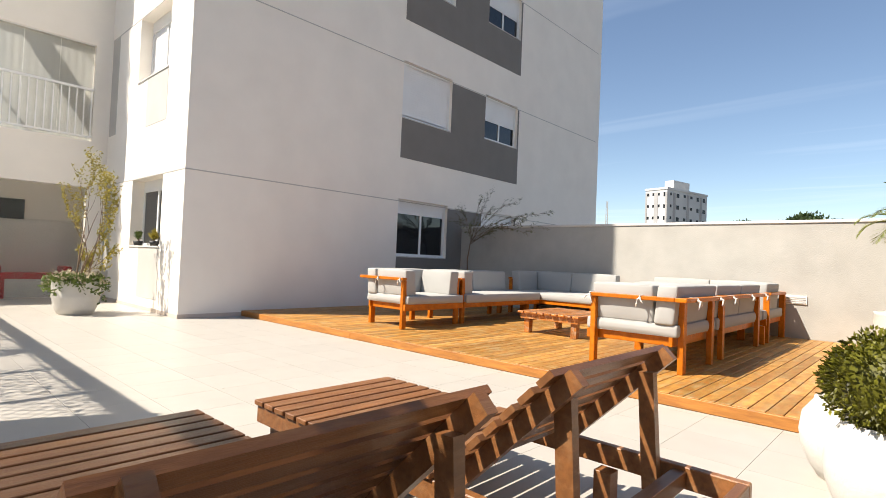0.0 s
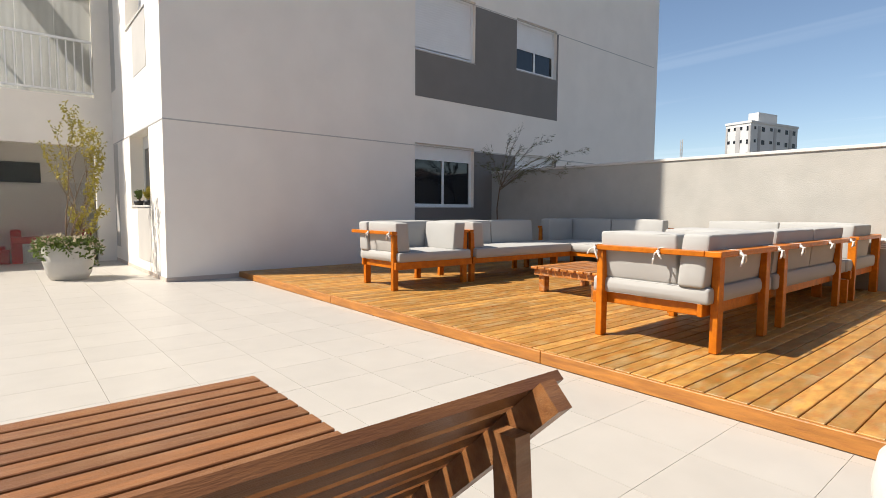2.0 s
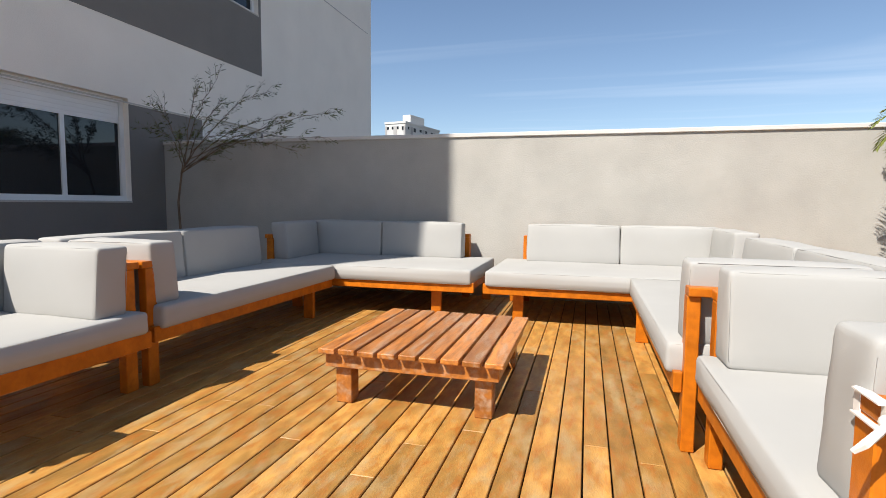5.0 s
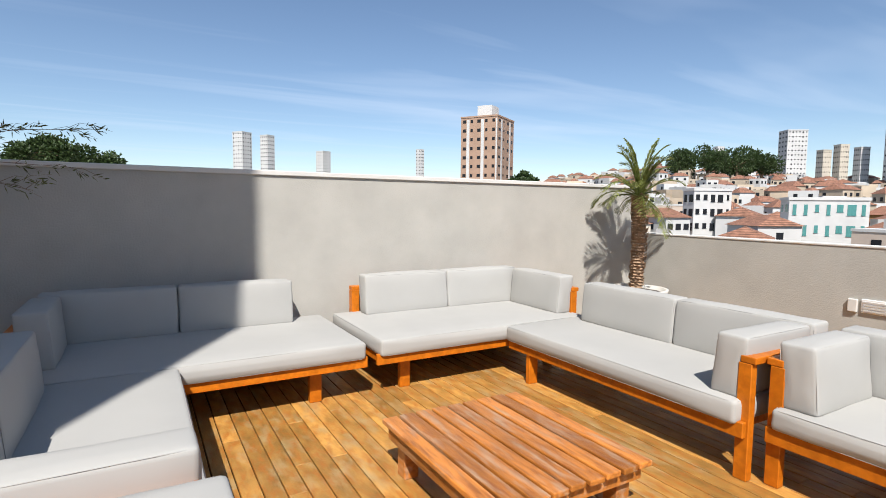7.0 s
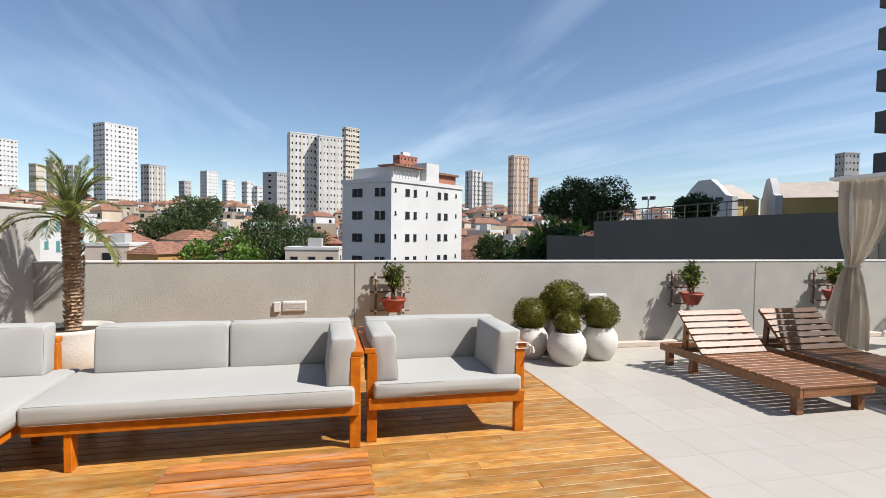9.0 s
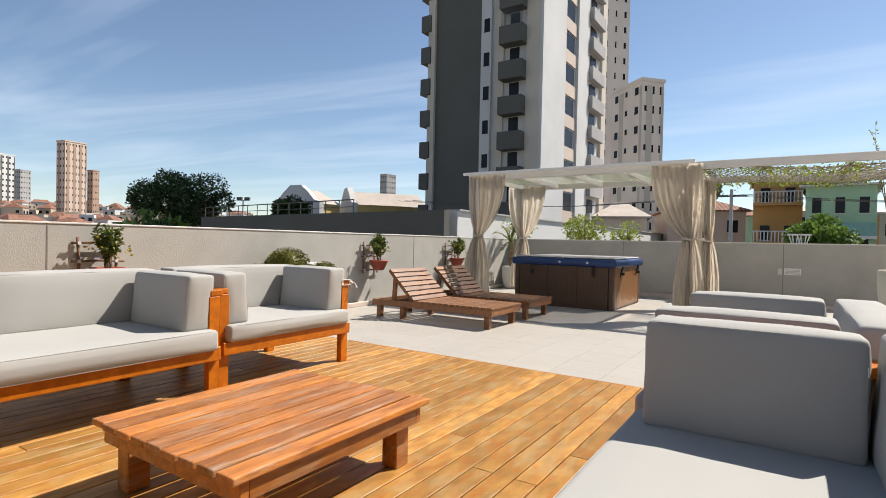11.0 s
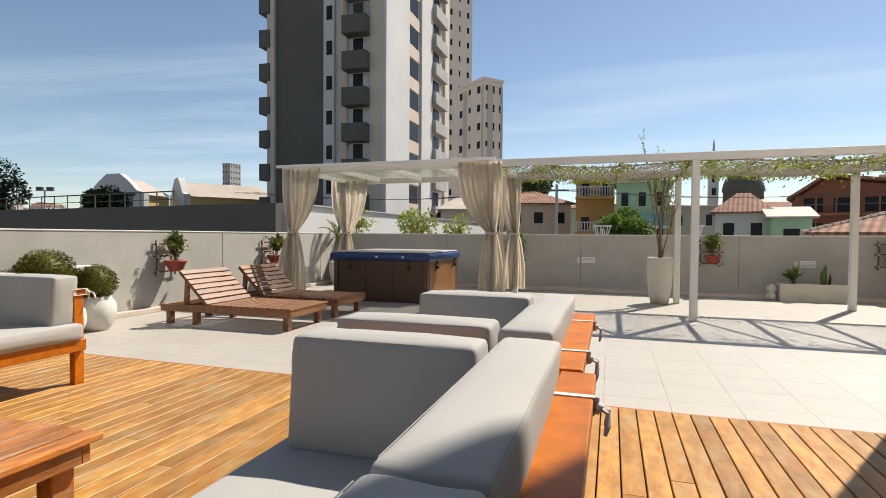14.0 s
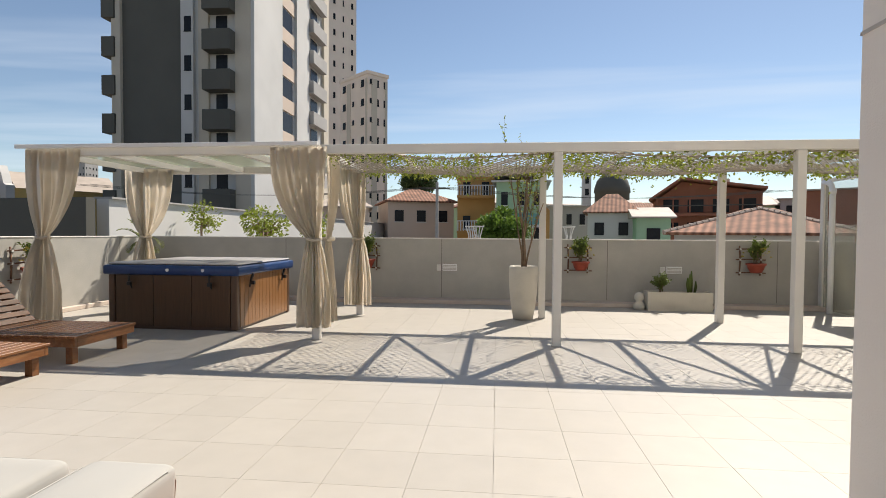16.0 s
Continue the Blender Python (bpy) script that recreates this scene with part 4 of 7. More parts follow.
def pergola_net():
    rng = random.Random(5)
    m_net = mat("grey_net_cord", (0.34, 0.30, 0.24), 0.9, var=0.1)
    net = thing("trellis_net", "grey woven net stretched under the pergola", "net")
    step = 0.095
    x0, x1 = -4.05, 3.78
    for xa, xb in ((x0, PX[2]), (PX[2], PX[1]), (PX[1], x1)):
        bm = bmesh.new()
        for sgn in (1, -1):
            c = xa - 2.2
            while c < xb + 2.2:
                pts = []
                for i in range(17):
                    y = BY + (FY - BY) * i / 16
                    x = c + sgn * (y - BY) * 0.8
                    if xa - 0.06 <= x <= xb + 0.06:
                        pts.append((x, y, net_z(x, y)))
                if len(pts) > 1:
                    tube(bm, pts, 0.0055, 3, False)
                c += step
        part("net_panel", bm, m_net, net)
        for y in (FY - 0.06, BY + 0.06):
            bm = bmesh.new()
            tube(bm, [(xa + (xb - xa) * i / 12, y, net_z(xa + (xb - xa) * i / 12, y)) for i in range(13)], 0.01, 5)
            part("border_rope", bm, m_net, net)
    lf = bmesh.new()
    for i in range(5200):
        x = rng.uniform(x0, x1)
        edge = rng.random()
        y = (FY - abs(rng.gauss(0, 0.28))) if edge < 0.45 else (BY + abs(rng.gauss(0, 0.3)) if edge < 0.75 else rng.uniform(BY, FY))
        if not BY - 0.05 < y < FY + 0.06:
            continue
        if noise.noise((x * 0.9, y * 1.3, 3.0)) < -0.12:
            continue
        p = Vector((x, y, net_z(x, y) + rng.uniform(-0.06, 0.05)))
        if rng.random() < 0.05:
            p.z -= rng.uniform(0.02, 0.22)
        d = rand_dir(rng)
        quad_leaf(lf, p, d, d.orthogonal(), rng.uniform(0.035, 0.07), rng.uniform(0.025, 0.045))
    tagged(part("vine_foliage", lf, M_VINE), "sparse yellow-green vine leaves over the net", "vine", kind="stuff")


pergola_net()


def curtain(label, top0, top1, tie_c, bot0, bot1, axis="x", at=FY, seed=0, z_tie=1.24, bottom=0.16):
    """A gathered linen curtain on a rail, tied at waist height."""
    g = thing("curtain", label, "curtain", "linen curtains of the canopy")
    bm = bmesh.new()
    rng = random.Random(seed)
    ph = rng.uniform(0, 6)
    nu, nv = 72, 40
    rows = []
    for j in range(nv + 1):
        v = j / nv
        z = PT - 0.03 + (bottom - PT + 0.03) * v
        vt = (PT - 0.03 - z_tie) / (PT - 0.03 - bottom)
        if v < vt:
            k = v / vt
            e = k ** 2.6
            a = top0 + (tie_c - 0.07 - top0) * e
            b = top1 + (tie_c + 0.07 - top1) * e
            bulge = 0.5 * math.sin(math.pi * k)
        else:
            k = (v - vt) / (1 - vt)
            e = min(1.0, k * 1.6) ** 0.6
            a = tie_c - 0.07 + (bot0 - tie_c + 0.07) * e
            b = tie_c + 0.07 + (bot1 - tie_c - 0.07) * e
            bulge = 0.4 * e
        row = []
        for i in range(nu + 1):
            u = i / nu
            fold = math.sin(u * 46 + ph + 0.5 * math.sin(u * 9 + v * 3)) * 0.6 + math.sin(u * 23 + ph * 2 + v * 2) * 0.4
            amp = 0.028 + 0.045 * bulge
            s = a + (b - a) * u + 0.008 * math.sin(v * 9 + u * 30)
            o = fold * amp + 0.02 * math.sin(v * 5 + u * 4)
            row.append(bm.verts.new((s, at + 0.08 + o, z) if axis == "x" else (at + 0.08 + o, s, z)))
        rows.append(row)
    for r0, r1 in zip(rows, rows[1:]):
        for i in range(nu):
            bm.faces.new((r0[i], r0[i + 1], r1[i + 1], r1[i]))
    bmesh.ops.solidify(bm, geom=bm.faces[:], thickness=0.003)
    part("fabric", bm, M_CURTAIN, g, "", True)
    tb = bmesh.new()
    c = (tie_c, at + 0.08) if axis == "x" else (at + 0.08, tie_c)
    tube(tb, [(c[0] + 0.085 * math.cos(q * math.tau / 16), c[1] + 0.06 * math.sin(q * math.tau / 16), z_tie + 0.01 * math.sin(q)) for q in range(17)], 0.018, 6, False)
    part("tieback", tb, M_CURTAIN, g, "", True)
    return g


curtain("beige linen curtain tied at its waist beside the vine", 3.74, 4.48, 3.91, 3.69, 4.11, seed=1)
curtain("beige linen curtain tied at its waist by the loungers", 7.0, 7.76, 7.52, 7.27, 7.86, seed=2)
curtain("beige linen curtain tied at its waist by the far post", 3.77, 4.27, 3.91, 3.69, 4.13, at=BY, seed=3)
curtain("beige linen curtain tied at its waist behind the spa", 7.05, 7.96, 7.57, 7.35, 7.84, at=BY, seed=4)
curtain("beige linen curtain gathered along the canopy's side", -4.4, -3.82, -3.87, -4.12, -3.72, axis="y", at=3.75, seed=5)

# ---- spa ----


def spa():
    g = thing("spa_tub", "brown panelled spa tub closed with a navy cover", "spa tub")
    x0, x1, y0, y1, h = 5.12, 6.96, -5.82, -4.02, 0.80
    part("core", boxb(x0 + 0.03, y0 + 0.03, 0, x1 - 0.03, y1 - 0.03, h - 0.01), M_TUBD, g)
    for x in (x0, x1 - 0.09):
        for y in (y0, y1 - 0.09):
            part("corner_panel", boxb(x, y, 0.005, x + 0.09, y + 0.09, h, 0.02, 2), M_TUBD, g)
    sl = (y1 - y0 - 0.2) / 14
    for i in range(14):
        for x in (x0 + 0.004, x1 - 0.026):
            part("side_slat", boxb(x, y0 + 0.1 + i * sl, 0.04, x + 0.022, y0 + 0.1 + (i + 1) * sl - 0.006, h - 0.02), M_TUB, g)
    # front and rear panels take the copy with shade painted in
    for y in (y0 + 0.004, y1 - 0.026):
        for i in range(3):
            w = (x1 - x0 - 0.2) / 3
            part("front_panel", boxb(x0 + 0.1 + i * w, y, 0.04, x0 + 0.1 + (i + 1) * w - 0.008, y + 0.022, h - 0.02, 0.003), M_TUB_SHADED, g)
    cv = bmesh.new()
    e = 0.05
    box(cv, x0 - e, y0 - e, h - 0.06, x1 + e, y1 + e, h + 0.07, 0.03, 2)
    c = part("cover", cv, M_COVER, g, "navy vinyl cover with a folded skirt", True)
    tp = bmesh.new()
    for a, b in ((x0, (x0 + x1) / 2 - 0.01), ((x0 + x1) / 2 + 0.01, x1)):
        box(tp, a, y0, h + 0.071, b, y1, h + 0.105, 0.02, 2)
    part("cover_top", tp, M_COVERTOP, c, "faded grey top of the cover", True)
    for i, (x, y, dx, dy) in enumerate(((x0 + 0.35, y1, 0, 1), (x1 - 0.35, y1, 0, 1), (x0, y0 + 0.35, -1, 0), (x0, y1 - 0.35, -1, 0))):
        st = bmesh.new()
        bx, by = x + dx * 0.06, y + dy * 0.06
        tube(st, [(bx, by, h - 0.05), (bx - dx * 0.02 + 0.01, by - dy * 0.02 + 0.01, h - 0.14), (bx - dx * 0.05, by - dy * 0.05, h - 0.24)], [0.018, 0.016, 0.01], 4)
        part("strap", st, M_BLACK, g, "black buckle strap")
        part("buckle", boxb(bx - 0.025, by - 0.02, h - 0.2, bx + 0.025, by + 0.02, h - 0.15, 0.004), M_BLACK, g)
    for x in (x0 + 0.45, x0 + 0.95):
        bm = bmesh.new()
        tube(bm, [(x, y1 + 0.045, h + 0.01), (x, y1 + 0.058, h + 0.01)], 0.022, 10)
        part("drain_cap", bm, M_WHITE, g)


spa()

# ---- pots and plants ----


def round_pot(bm, r, h, mouth=0.72):
    prof = [(r * 0.5, 0), (r * 0.62, 0.0), (r * 0.8, h * 0.15), (r * 0.96, h * 0.38), (r, h * 0.55), (r * 0.94, h * 0.78), (r * mouth, h * 0.96), (r * mouth * 0.98, h), (r * (mouth - 0.1), h), (r * (mouth - 0.12), h * 0.9)]
    return lathe(bm, prof, 36, 0.03)


def boxwood(x, y, r, h, ball, zc, seed, label):
    g = thing("boxwood_pot", label, "potted plant", "boxwood balls in white pots", m=pose(x, y, 0))
    part("pot", round_pot(bmesh.new(), r, h), M_POT, g, "whitewashed round clay pot", True)
    bm = bmesh.new()
    lathe(bm, [(0.01, h * 0.86), (r * 0.6, h * 0.88), (0.01, h * 0.9)], 16)
    part("soil", bm, M_SOIL, g)
    st = bmesh.new()
    tube(st, [(0, 0, h * 0.85), (0.01, 0, zc)], [0.025, 0.015], 6)
    part("stem", st, M_TWIG, g)
    rng = random.Random(seed)
    lf = bmesh.new()
    bmesh.ops.create_icosphere(lf, subdivisions=3, radius=ball * 0.8, matrix=Matrix.Translation((0, 0, zc)))
    n = int(4200 * (ball / 0.3) ** 2)
    for i in range(n):
        d = rand_dir(rng)
        rr = ball * (0.80 + 0.22 * rng.random() + 0.12 * noise.noise(d * 3 + Vector((seed, 0, 0))))
        p = Vector((0, 0, zc)) + Vector((d.x, d.y, d.z * 0.93)) * rr
        e = (d + rand_dir(rng) * 0.9).normalized()
        quad_leaf(lf, p, e, e.orthogonal(), rng.uniform(0.022, 0.036), rng.uniform(0.015, 0.022))
    part("crown", lf, M_BOX, g, "clipped green ball of small leaves")


boxwood(8.40, 0.57, 0.235, 0.40, 0.225, 0.56, 1, "clipped boxwood ball in a round whitewashed pot")
boxwood(8.00, 0.25, 0.245, 0.40, 0.155, 0.50, 2, "small clipped boxwood ball in a round whitewashed pot")
boxwood(8.16, -0.29, 0.235, 0.42, 0.235, 0.58, 3, "clipped boxwood ball in a round white pot, beside the loungers")
boxwood(8.50, 0.07, 0.26, 0.46, 0.31, 0.70, 4, "large clipped boxwood ball in a white pot at the back")


def frond(bm, base, az, tilt, length, rng, droop=0.6, leaf=0.22):
    d = Vector((math.sin(az) * math.cos(tilt), math.cos(az) * math.cos(tilt), math.sin(tilt)))
    p = Vector(base)
    pts = [p.copy()]
    n = 16
    for i in range(n):
        d = (d + Vector((0, 0, -droop * (i / n) * 0.28))).normalized()
        p = p + d * length / n
        pts.append(p.copy())
    tube(bm, pts, [0.009 * (1 - i / (n + 1)) + 0.002 for i in range(n + 1)], 4, False)
    for i in range(2, n + 1):
        d = (pts[i] - pts[i - 1]).normalized()
        side = d.cross(Vector((0, 0, 1)))
        if side.length < 1e-3:
            continue
        side.normalize()
        for k in range(2):
            q = pts[i - 1].lerp(pts[i], k / 2)
            for s in (-1, 1):
                e = (d * 0.75 + side * s * 0.8 + Vector((0, 0, rng.uniform(0.0, 0.35)))).normalized()
                L = leaf * math.sin(math.pi * (0.12 + 0.8 * i / n)) * rng.uniform(0.8, 1.1)
                w = e.cross(Vector((0, 0, 1))).normalized() * 0.008
                m = q + e * L * 0.5
                t = q + e * L + Vector((0, 0, -0.16 * L))
                vs = [bm.verts.new(c) for c in (q - w * 0.5, m - w, t, m + w)]
                bm.faces.new(vs)
    return bm


def palm(x, y, z0, pot_r, pot_h, trunk_top, trunk_r, flen, nf, seed, label, leaf=0.22):
    g = thing("potted_palm", label, "potted palm", m=pose(x, y, z0))
    prof = [(pot_r * 0.62, 0), (pot_r * 0.7, 0.01), (pot_r * 0.92, pot_h * 0.35), (pot_r, pot_h * 0.7), (pot_r * 0.97, pot_h * 0.93), (pot_r * 1.0, pot_h), (pot_r * 0.88, pot_h), (pot_r * 0.86, pot_h * 0.9)]
    part("pot", lathe(bmesh.new(), prof, 40, 0.012), M_POT, g, "whitewashed pot", True)
    bm = bmesh.new()
    lathe(bm, [(0.01, pot_h * 0.9), (pot_r * 0.86, pot_h * 0.91), (0.01, pot_h * 0.93)], 24)
    part("soil", bm, M_SOIL, g)
    rng = random.Random(seed)
    tr = bmesh.new()
    n = int((trunk_top - pot_h) / 0.035)
    pts, rad = [], []
    for i in range(n * 2 + 1):
        k = i / (n * 2)
        pts.append((0.03 * math.sin(k * 3), 0.02 * k, pot_h * 0.9 + (trunk_top - pot_h * 0.9) * k))
        rad.append(trunk_r * (0.92 + 0.15 * k) * (1.12 if i % 2 else 0.9))
    tube(tr, pts, rad, 12)
    for i in range(int(n * 9)):
        k = rng.random()
        a = rng.uniform(0, math.tau)
        zz = pot_h + (trunk_top - pot_h) * k
        r = trunk_r * (0.95 + 0.15 * k)
        p = Vector((r * math.cos(a) + 0.03 * math.sin(k * 3), r * math.sin(a), zz))
        d = Vector((math.cos(a) * 0.5, math.sin(a) * 0.5, 0.85)).normalized()
        quad_leaf(tr, p, d, Vector((math.cos(a), math.sin(a), 0)), 0.05, 0.05)
    part("trunk", tr, M_TRUNK, g, "scaly brown trunk")
    for i in range(nf):
        az = i * 2.399 + rng.uniform(-0.2, 0.2)
        tilt = rng.uniform(0.3, 1.45) if i % 4 else rng.uniform(-0.4, 0.2)
        fb = bmesh.new()
        frond(fb, (0.03, 0.02, trunk_top), az, tilt, flen * rng.uniform(0.75, 1.1), rng, rng.uniform(0.5, 1.1), leaf)
        part("frond", fb, M_PALM, g)


palm(8.08, 5.72, DECK_Z, 0.37, 0.52, 1.62, 0.078, 0.66, 24, 11, "feathery dwarf palm in a white pot on the deck", 0.2)
palm(8.40, -6.85, 0.0, 0.24, 0.55, 1.15, 0.05, 0.55, 12, 12, "small palm in a white egg-shaped pot by the spa", 0.16)


def branchy(bm, rng, p, d, length, r, depth, tips, spread=0.6, up=0.15, n=5):
    pts, rad = [Vector(p)], [r]
    q, e = Vector(p), Vector(d)
    for i in range(n):
        e = (e + rand_dir(rng) * 0.14 + Vector((0, 0, up * 0.3))).normalized()
        q = q + e * length / n
        pts.append(q.copy())
        rad.append(r * (1 - 0.5 * (i + 1) / n))
    tube(bm, pts, rad, 5)
    tips.append((pts, depth))
    if depth:
        for k in range(rng.randint(2, 3)):
            i = rng.randint(2, n)
            e2 = (e + rand_dir(rng) * spread + Vector((0, 0, up))).normalized()
            branchy(bm, rng, pts[i], e2, length * rng.uniform(0.5, 0.8), rad[i] * 0.7, depth - 1, tips, spread, up, n)


def shrub(name, label, category, x, y, z, stems, length, r, depth, leafmat, per, leaf, seed, group="", parent=None, spread=0.6, up=0.2, dirs=None, only=1):
    rng = random.Random(seed)
    g = parent or thing(name, label, category, group, m=pose(x, y, z))
    o = Vector((0, 0, 0)) if parent is None else Vector((x, y, z))
    tb, lf, tips = bmesh.new(), bmesh.new(), []
    for s in range(stems):
        d = Vector(dirs[s % len(dirs)]).normalized() if dirs else Vector((rng.uniform(-0.25, 0.25), rng.uniform(-0.25, 0.25), 1)).normalized()
        branchy(tb, rng, o + Vector((rng.uniform(-0.03, 0.03), rng.uniform(-0.03, 0.03), 0)), d, length * rng.uniform(0.8, 1.1), r, depth, tips, spread, up)
    for pts, dep in tips:
        if dep > only:
            continue
        for a, b in zip(pts, pts[1:]):
            for k in range(per):
                q = a.lerp(b, rng.random())
                d = rand_dir(rng)
                quad_leaf(lf, q, d, d.orthogonal(), leaf * rng.uniform(0.7, 1.3), leaf * 0.55)
    part("branch", tb, M_TWIG, g, "", True)
    part("foliage", lf, leafmat, g)
    return g


# the flowering pot by the building
fp = shrub("potted_tree", "tall yellowing shrub in a cream ribbed pot with trailing greens", "potted tree", -1.21, -1.02, 0, 3, 1.12, 0.018, 4, M_YELLOW, 2, 0.05, 22, up=0.34, spread=0.75, only=1, dirs=((-0.1, 0.05, 1), (0.05, -0.08, 1), (0.0, 0.1, 1)))
bm = bmesh.new()
lathe(bm, [(0.2, 0), (0.225, 0), (0.275, 0.1), (0.305, 0.24), (0.315, 0.27), (0.307, 0.30), (0.315, 0.40), (0.31, 0.47), (0.325, 0.50), (0.29, 0.50), (0.28, 0.45)], 40)
part("pot", bm, M_POT, fp, "cream clay pot with a moulded ring", True)
bm = bmesh.new()
lathe(bm, [(0.01, 0.45), (0.28, 0.455), (0.01, 0.47)], 20)
part("soil", bm, M_SOIL, fp)
rng = random.Random(4)
for nm, m_, n, c in (("trailing_foliage", M_GREEN, 1300, 0.0), ("blossom", leaf_mat("pale_flower", (0.5, 0.42, 0.3), 0.3), 260, 0.04)):
    lf = bmesh.new()
    for i in range(n):
        a = rng.uniform(0, math.tau)
        rr = 0.36 * math.sqrt(rng.random()) * 1.15
        z = 0.50 + 0.09 * rng.random() + c
        if rr > 0.35:
            z -= rng.uniform(0, 0.36) * max(0, noise.noise((math.cos(a) * 2, math.sin(a) * 2, 1)) + 0.5)
        d = rand_dir(rng)
        quad_leaf(lf, Vector((rr * math.cos(a), rr * math.sin(a), z)), d, d.orthogonal(), rng.uniform(0.04, 0.08), 0.04)
    tagged(part(nm, lf, m_, fp), kind="stuff")

# tall vases with climbing vines
M_CONC = mat("raw_concrete", (0.56, 0.52, 0.44), 0.85, var=0.1, scale=4, bump=0.3, bump_scale=40, stain=0.3, stain_scale=4)


def vine_vase(x, y, seed, label):
    vz = shrub("vase_vine", label, "potted vine", x, y, 0.0, 6, 1.25, 0.016, 2, M_VINE, 2, 0.05, seed, "vases with vines", dirs=((-0.05, 0.05, 1), (0.1, 0.1, 1), (-0.12, 0.0, 1), (0.05, -0.1, 1), (0.18, 0.1, 1), (-0.2, 0.2, 1)), up=0.5, spread=0.35, only=0)
    for ob in vz.children:
        ob.location.z = 0.8
    bm = bmesh.new()
    lathe(bm, [(0.13, 0), (0.15, 0), (0.185, 0.2), (0.21, 0.42), (0.222, 0.62), (0.225, 0.8), (0.21, 0.83), (0.18, 0.83), (0.17, 0.78)], 36, 0.01)
    part("vase", bm, M_CONC, vz, "tall tapered concrete vase", True)
    bm = bmesh.new()
    lathe(bm, [(0.01, 0.78), (0.18, 0.785), (0.01, 0.8)], 20)
    part("soil", bm, M_SOIL, vz)


vine_vase(1.27, -5.62, 31, "tall tapered concrete vase with a bare climbing vine")
vine_vase(-3.50, -3.78, 33, "tall concrete vase with a climbing vine by the glazed hall")

# bamboo-like plant in the corner of building and tall wall

def arching_shrub():
    """A thin trunk in the corner whose fine branches arch along the tall wall, with narrow leaves on side twigs."""
    rng = random.Random(41)
    g = thing("corner_shrub", "wispy thin-leaved shrub arching along the tall wall", "shrub", m=pose(0.5, 6.08, DECK_Z))
    tb, lf = bmesh.new(), bmesh.new()
    trunk = [Vector(v) for v in ((0, 0, 0), (0.03, -0.02, 0.5), (0.02, -0.04, 1.0), (0.10, -0.06, 1.35), (0.22, -0.08, 1.52))]
    tube(tb, trunk, (0.017, 0.015, 0.013, 0.011, 0.009), 6)
    canes = ((2.15, 2.0, -0.02), (1.75, 1.95, -0.2), (1.35, 2.25, -0.10), (1.80, 1.55, -0.25), (0.75, 2.38, -0.20), (0.35, 2.3, -0.05), (0.0, 2.05, -0.35), (1.15, 1.65, -0.4), (0.45, 1.7, -0.5), (2.0, 1.72, -0.1), (-0.2, 1.8, -0.2), (0.9, 2.05, -0.3), (1.5, 1.8, -0.05))
    for c_, (ex, ez, ey) in enumerate(canes):
        a0 = trunk[3].lerp(trunk[4], (c_ % 4) / 3)
        end = Vector((ex, ey, ez))
        pts = []
        n = 9
        for i in range(n + 1):
            s_ = i / n
            q = a0.lerp(end, s_)
            pts.append(q + Vector((rng.uniform(-0.02, 0.02), rng.uniform(-0.02, 0.02), 0.16 * math.sin(math.pi * s_) + rng.uniform(-0.012, 0.012))))
        tube(tb, pts, [0.006 - 0.0045 * i / n for i in range(n + 1)], 5)
        for i in range(1, n):
            for k in range(2):
                a = pts[i].lerp(pts[i + 1], rng.random())
                dr = ((end - a0).normalized() + Vector((rng.uniform(-0.3, 0.6), rng.uniform(-0.4, 0.2), rng.uniform(-0.45, 0.6)))).normalized()
                ln = rng.uniform(0.12, 0.3)
                tw = [a, a + dr * ln * 0.5 + Vector((0, 0, 0.015)), a + dr * ln + Vector((0, 0, -0.03))]
                tube(tb, tw, (0.0018, 0.0014, 0.0008), 4)
                for m_ in range(9):
                    q = tw[0].lerp(tw[2], rng.uniform(0.2, 1.0))
                    d = (dr + rand_dir(rng) * 0.9 + Vector((0, 0, -0.25))).normalized()
                    quad_leaf(lf, q, d, d.orthogonal(), rng.uniform(0.035, 0.075), 0.011)
    part("branch", tb, M_TWIG, g, "", True)
    part("foliage", lf, M_DRY, g)


arching_shrub()

# long planter with cactus and the small figure beside it
pl = thing("planter_box", "low concrete trough with small succulents", "planter")
bm = bmesh.new()
box(bm, -2.04, -7.15, 0, -0.95, -6.85, 0.05)
for q in ((-2.04, -7.15, -0.95, -7.12), (-2.04, -6.88, -0.95, -6.85), (-2.04, -7.12, -2.01, -6.88), (-0.98, -7.12, -0.95, -6.88)):
    box(bm, q[0], q[1], 0.05, q[2], q[3], 0.33)
part("trough", bm, M_CONC, pl)
part("soil", boxb(-2.01, -7.12, 0.05, -0.98, -6.88, 0.29), M_SOIL, pl)
shrub("x", "", "", -1.2, -7.0, 0.29, 7, 0.2, 0.008, 2, M_GREEN, 3, 0.04, 51, parent=pl, spread=0.9)
cb = bmesh.new()
for dx, h in ((0, 0.42), (0.05, 0.3), (-0.06, 0.24), (0.02, 0.36)):
    tube(cb, [(-1.72 + dx, -6.99 + dx * 0.4, 0.28), (-1.72 + dx * 1.3, -6.99, 0.28 + h * 0.6), (-1.72 + dx * 1.2, -6.99, 0.28 + h)], [0.022, 0.026, 0.012], 7)
part("cactus", cb, M_GREEN, pl, "upright green cactus", True)
fg = bmesh.new()
lathe(fg, [(0.08, 0), (0.1, 0.02), (0.11, 0.08), (0.07, 0.13), (0.05, 0.15), (0.085, 0.19), (0.09, 0.24), (0.06, 0.29), (0.01, 0.31)], 16, 0.1, -0.84, -7.0)
tagged(part("garden_statue", fg, M_CONC, None, "", True), "small weathered grey garden statue by the trough", "statue")


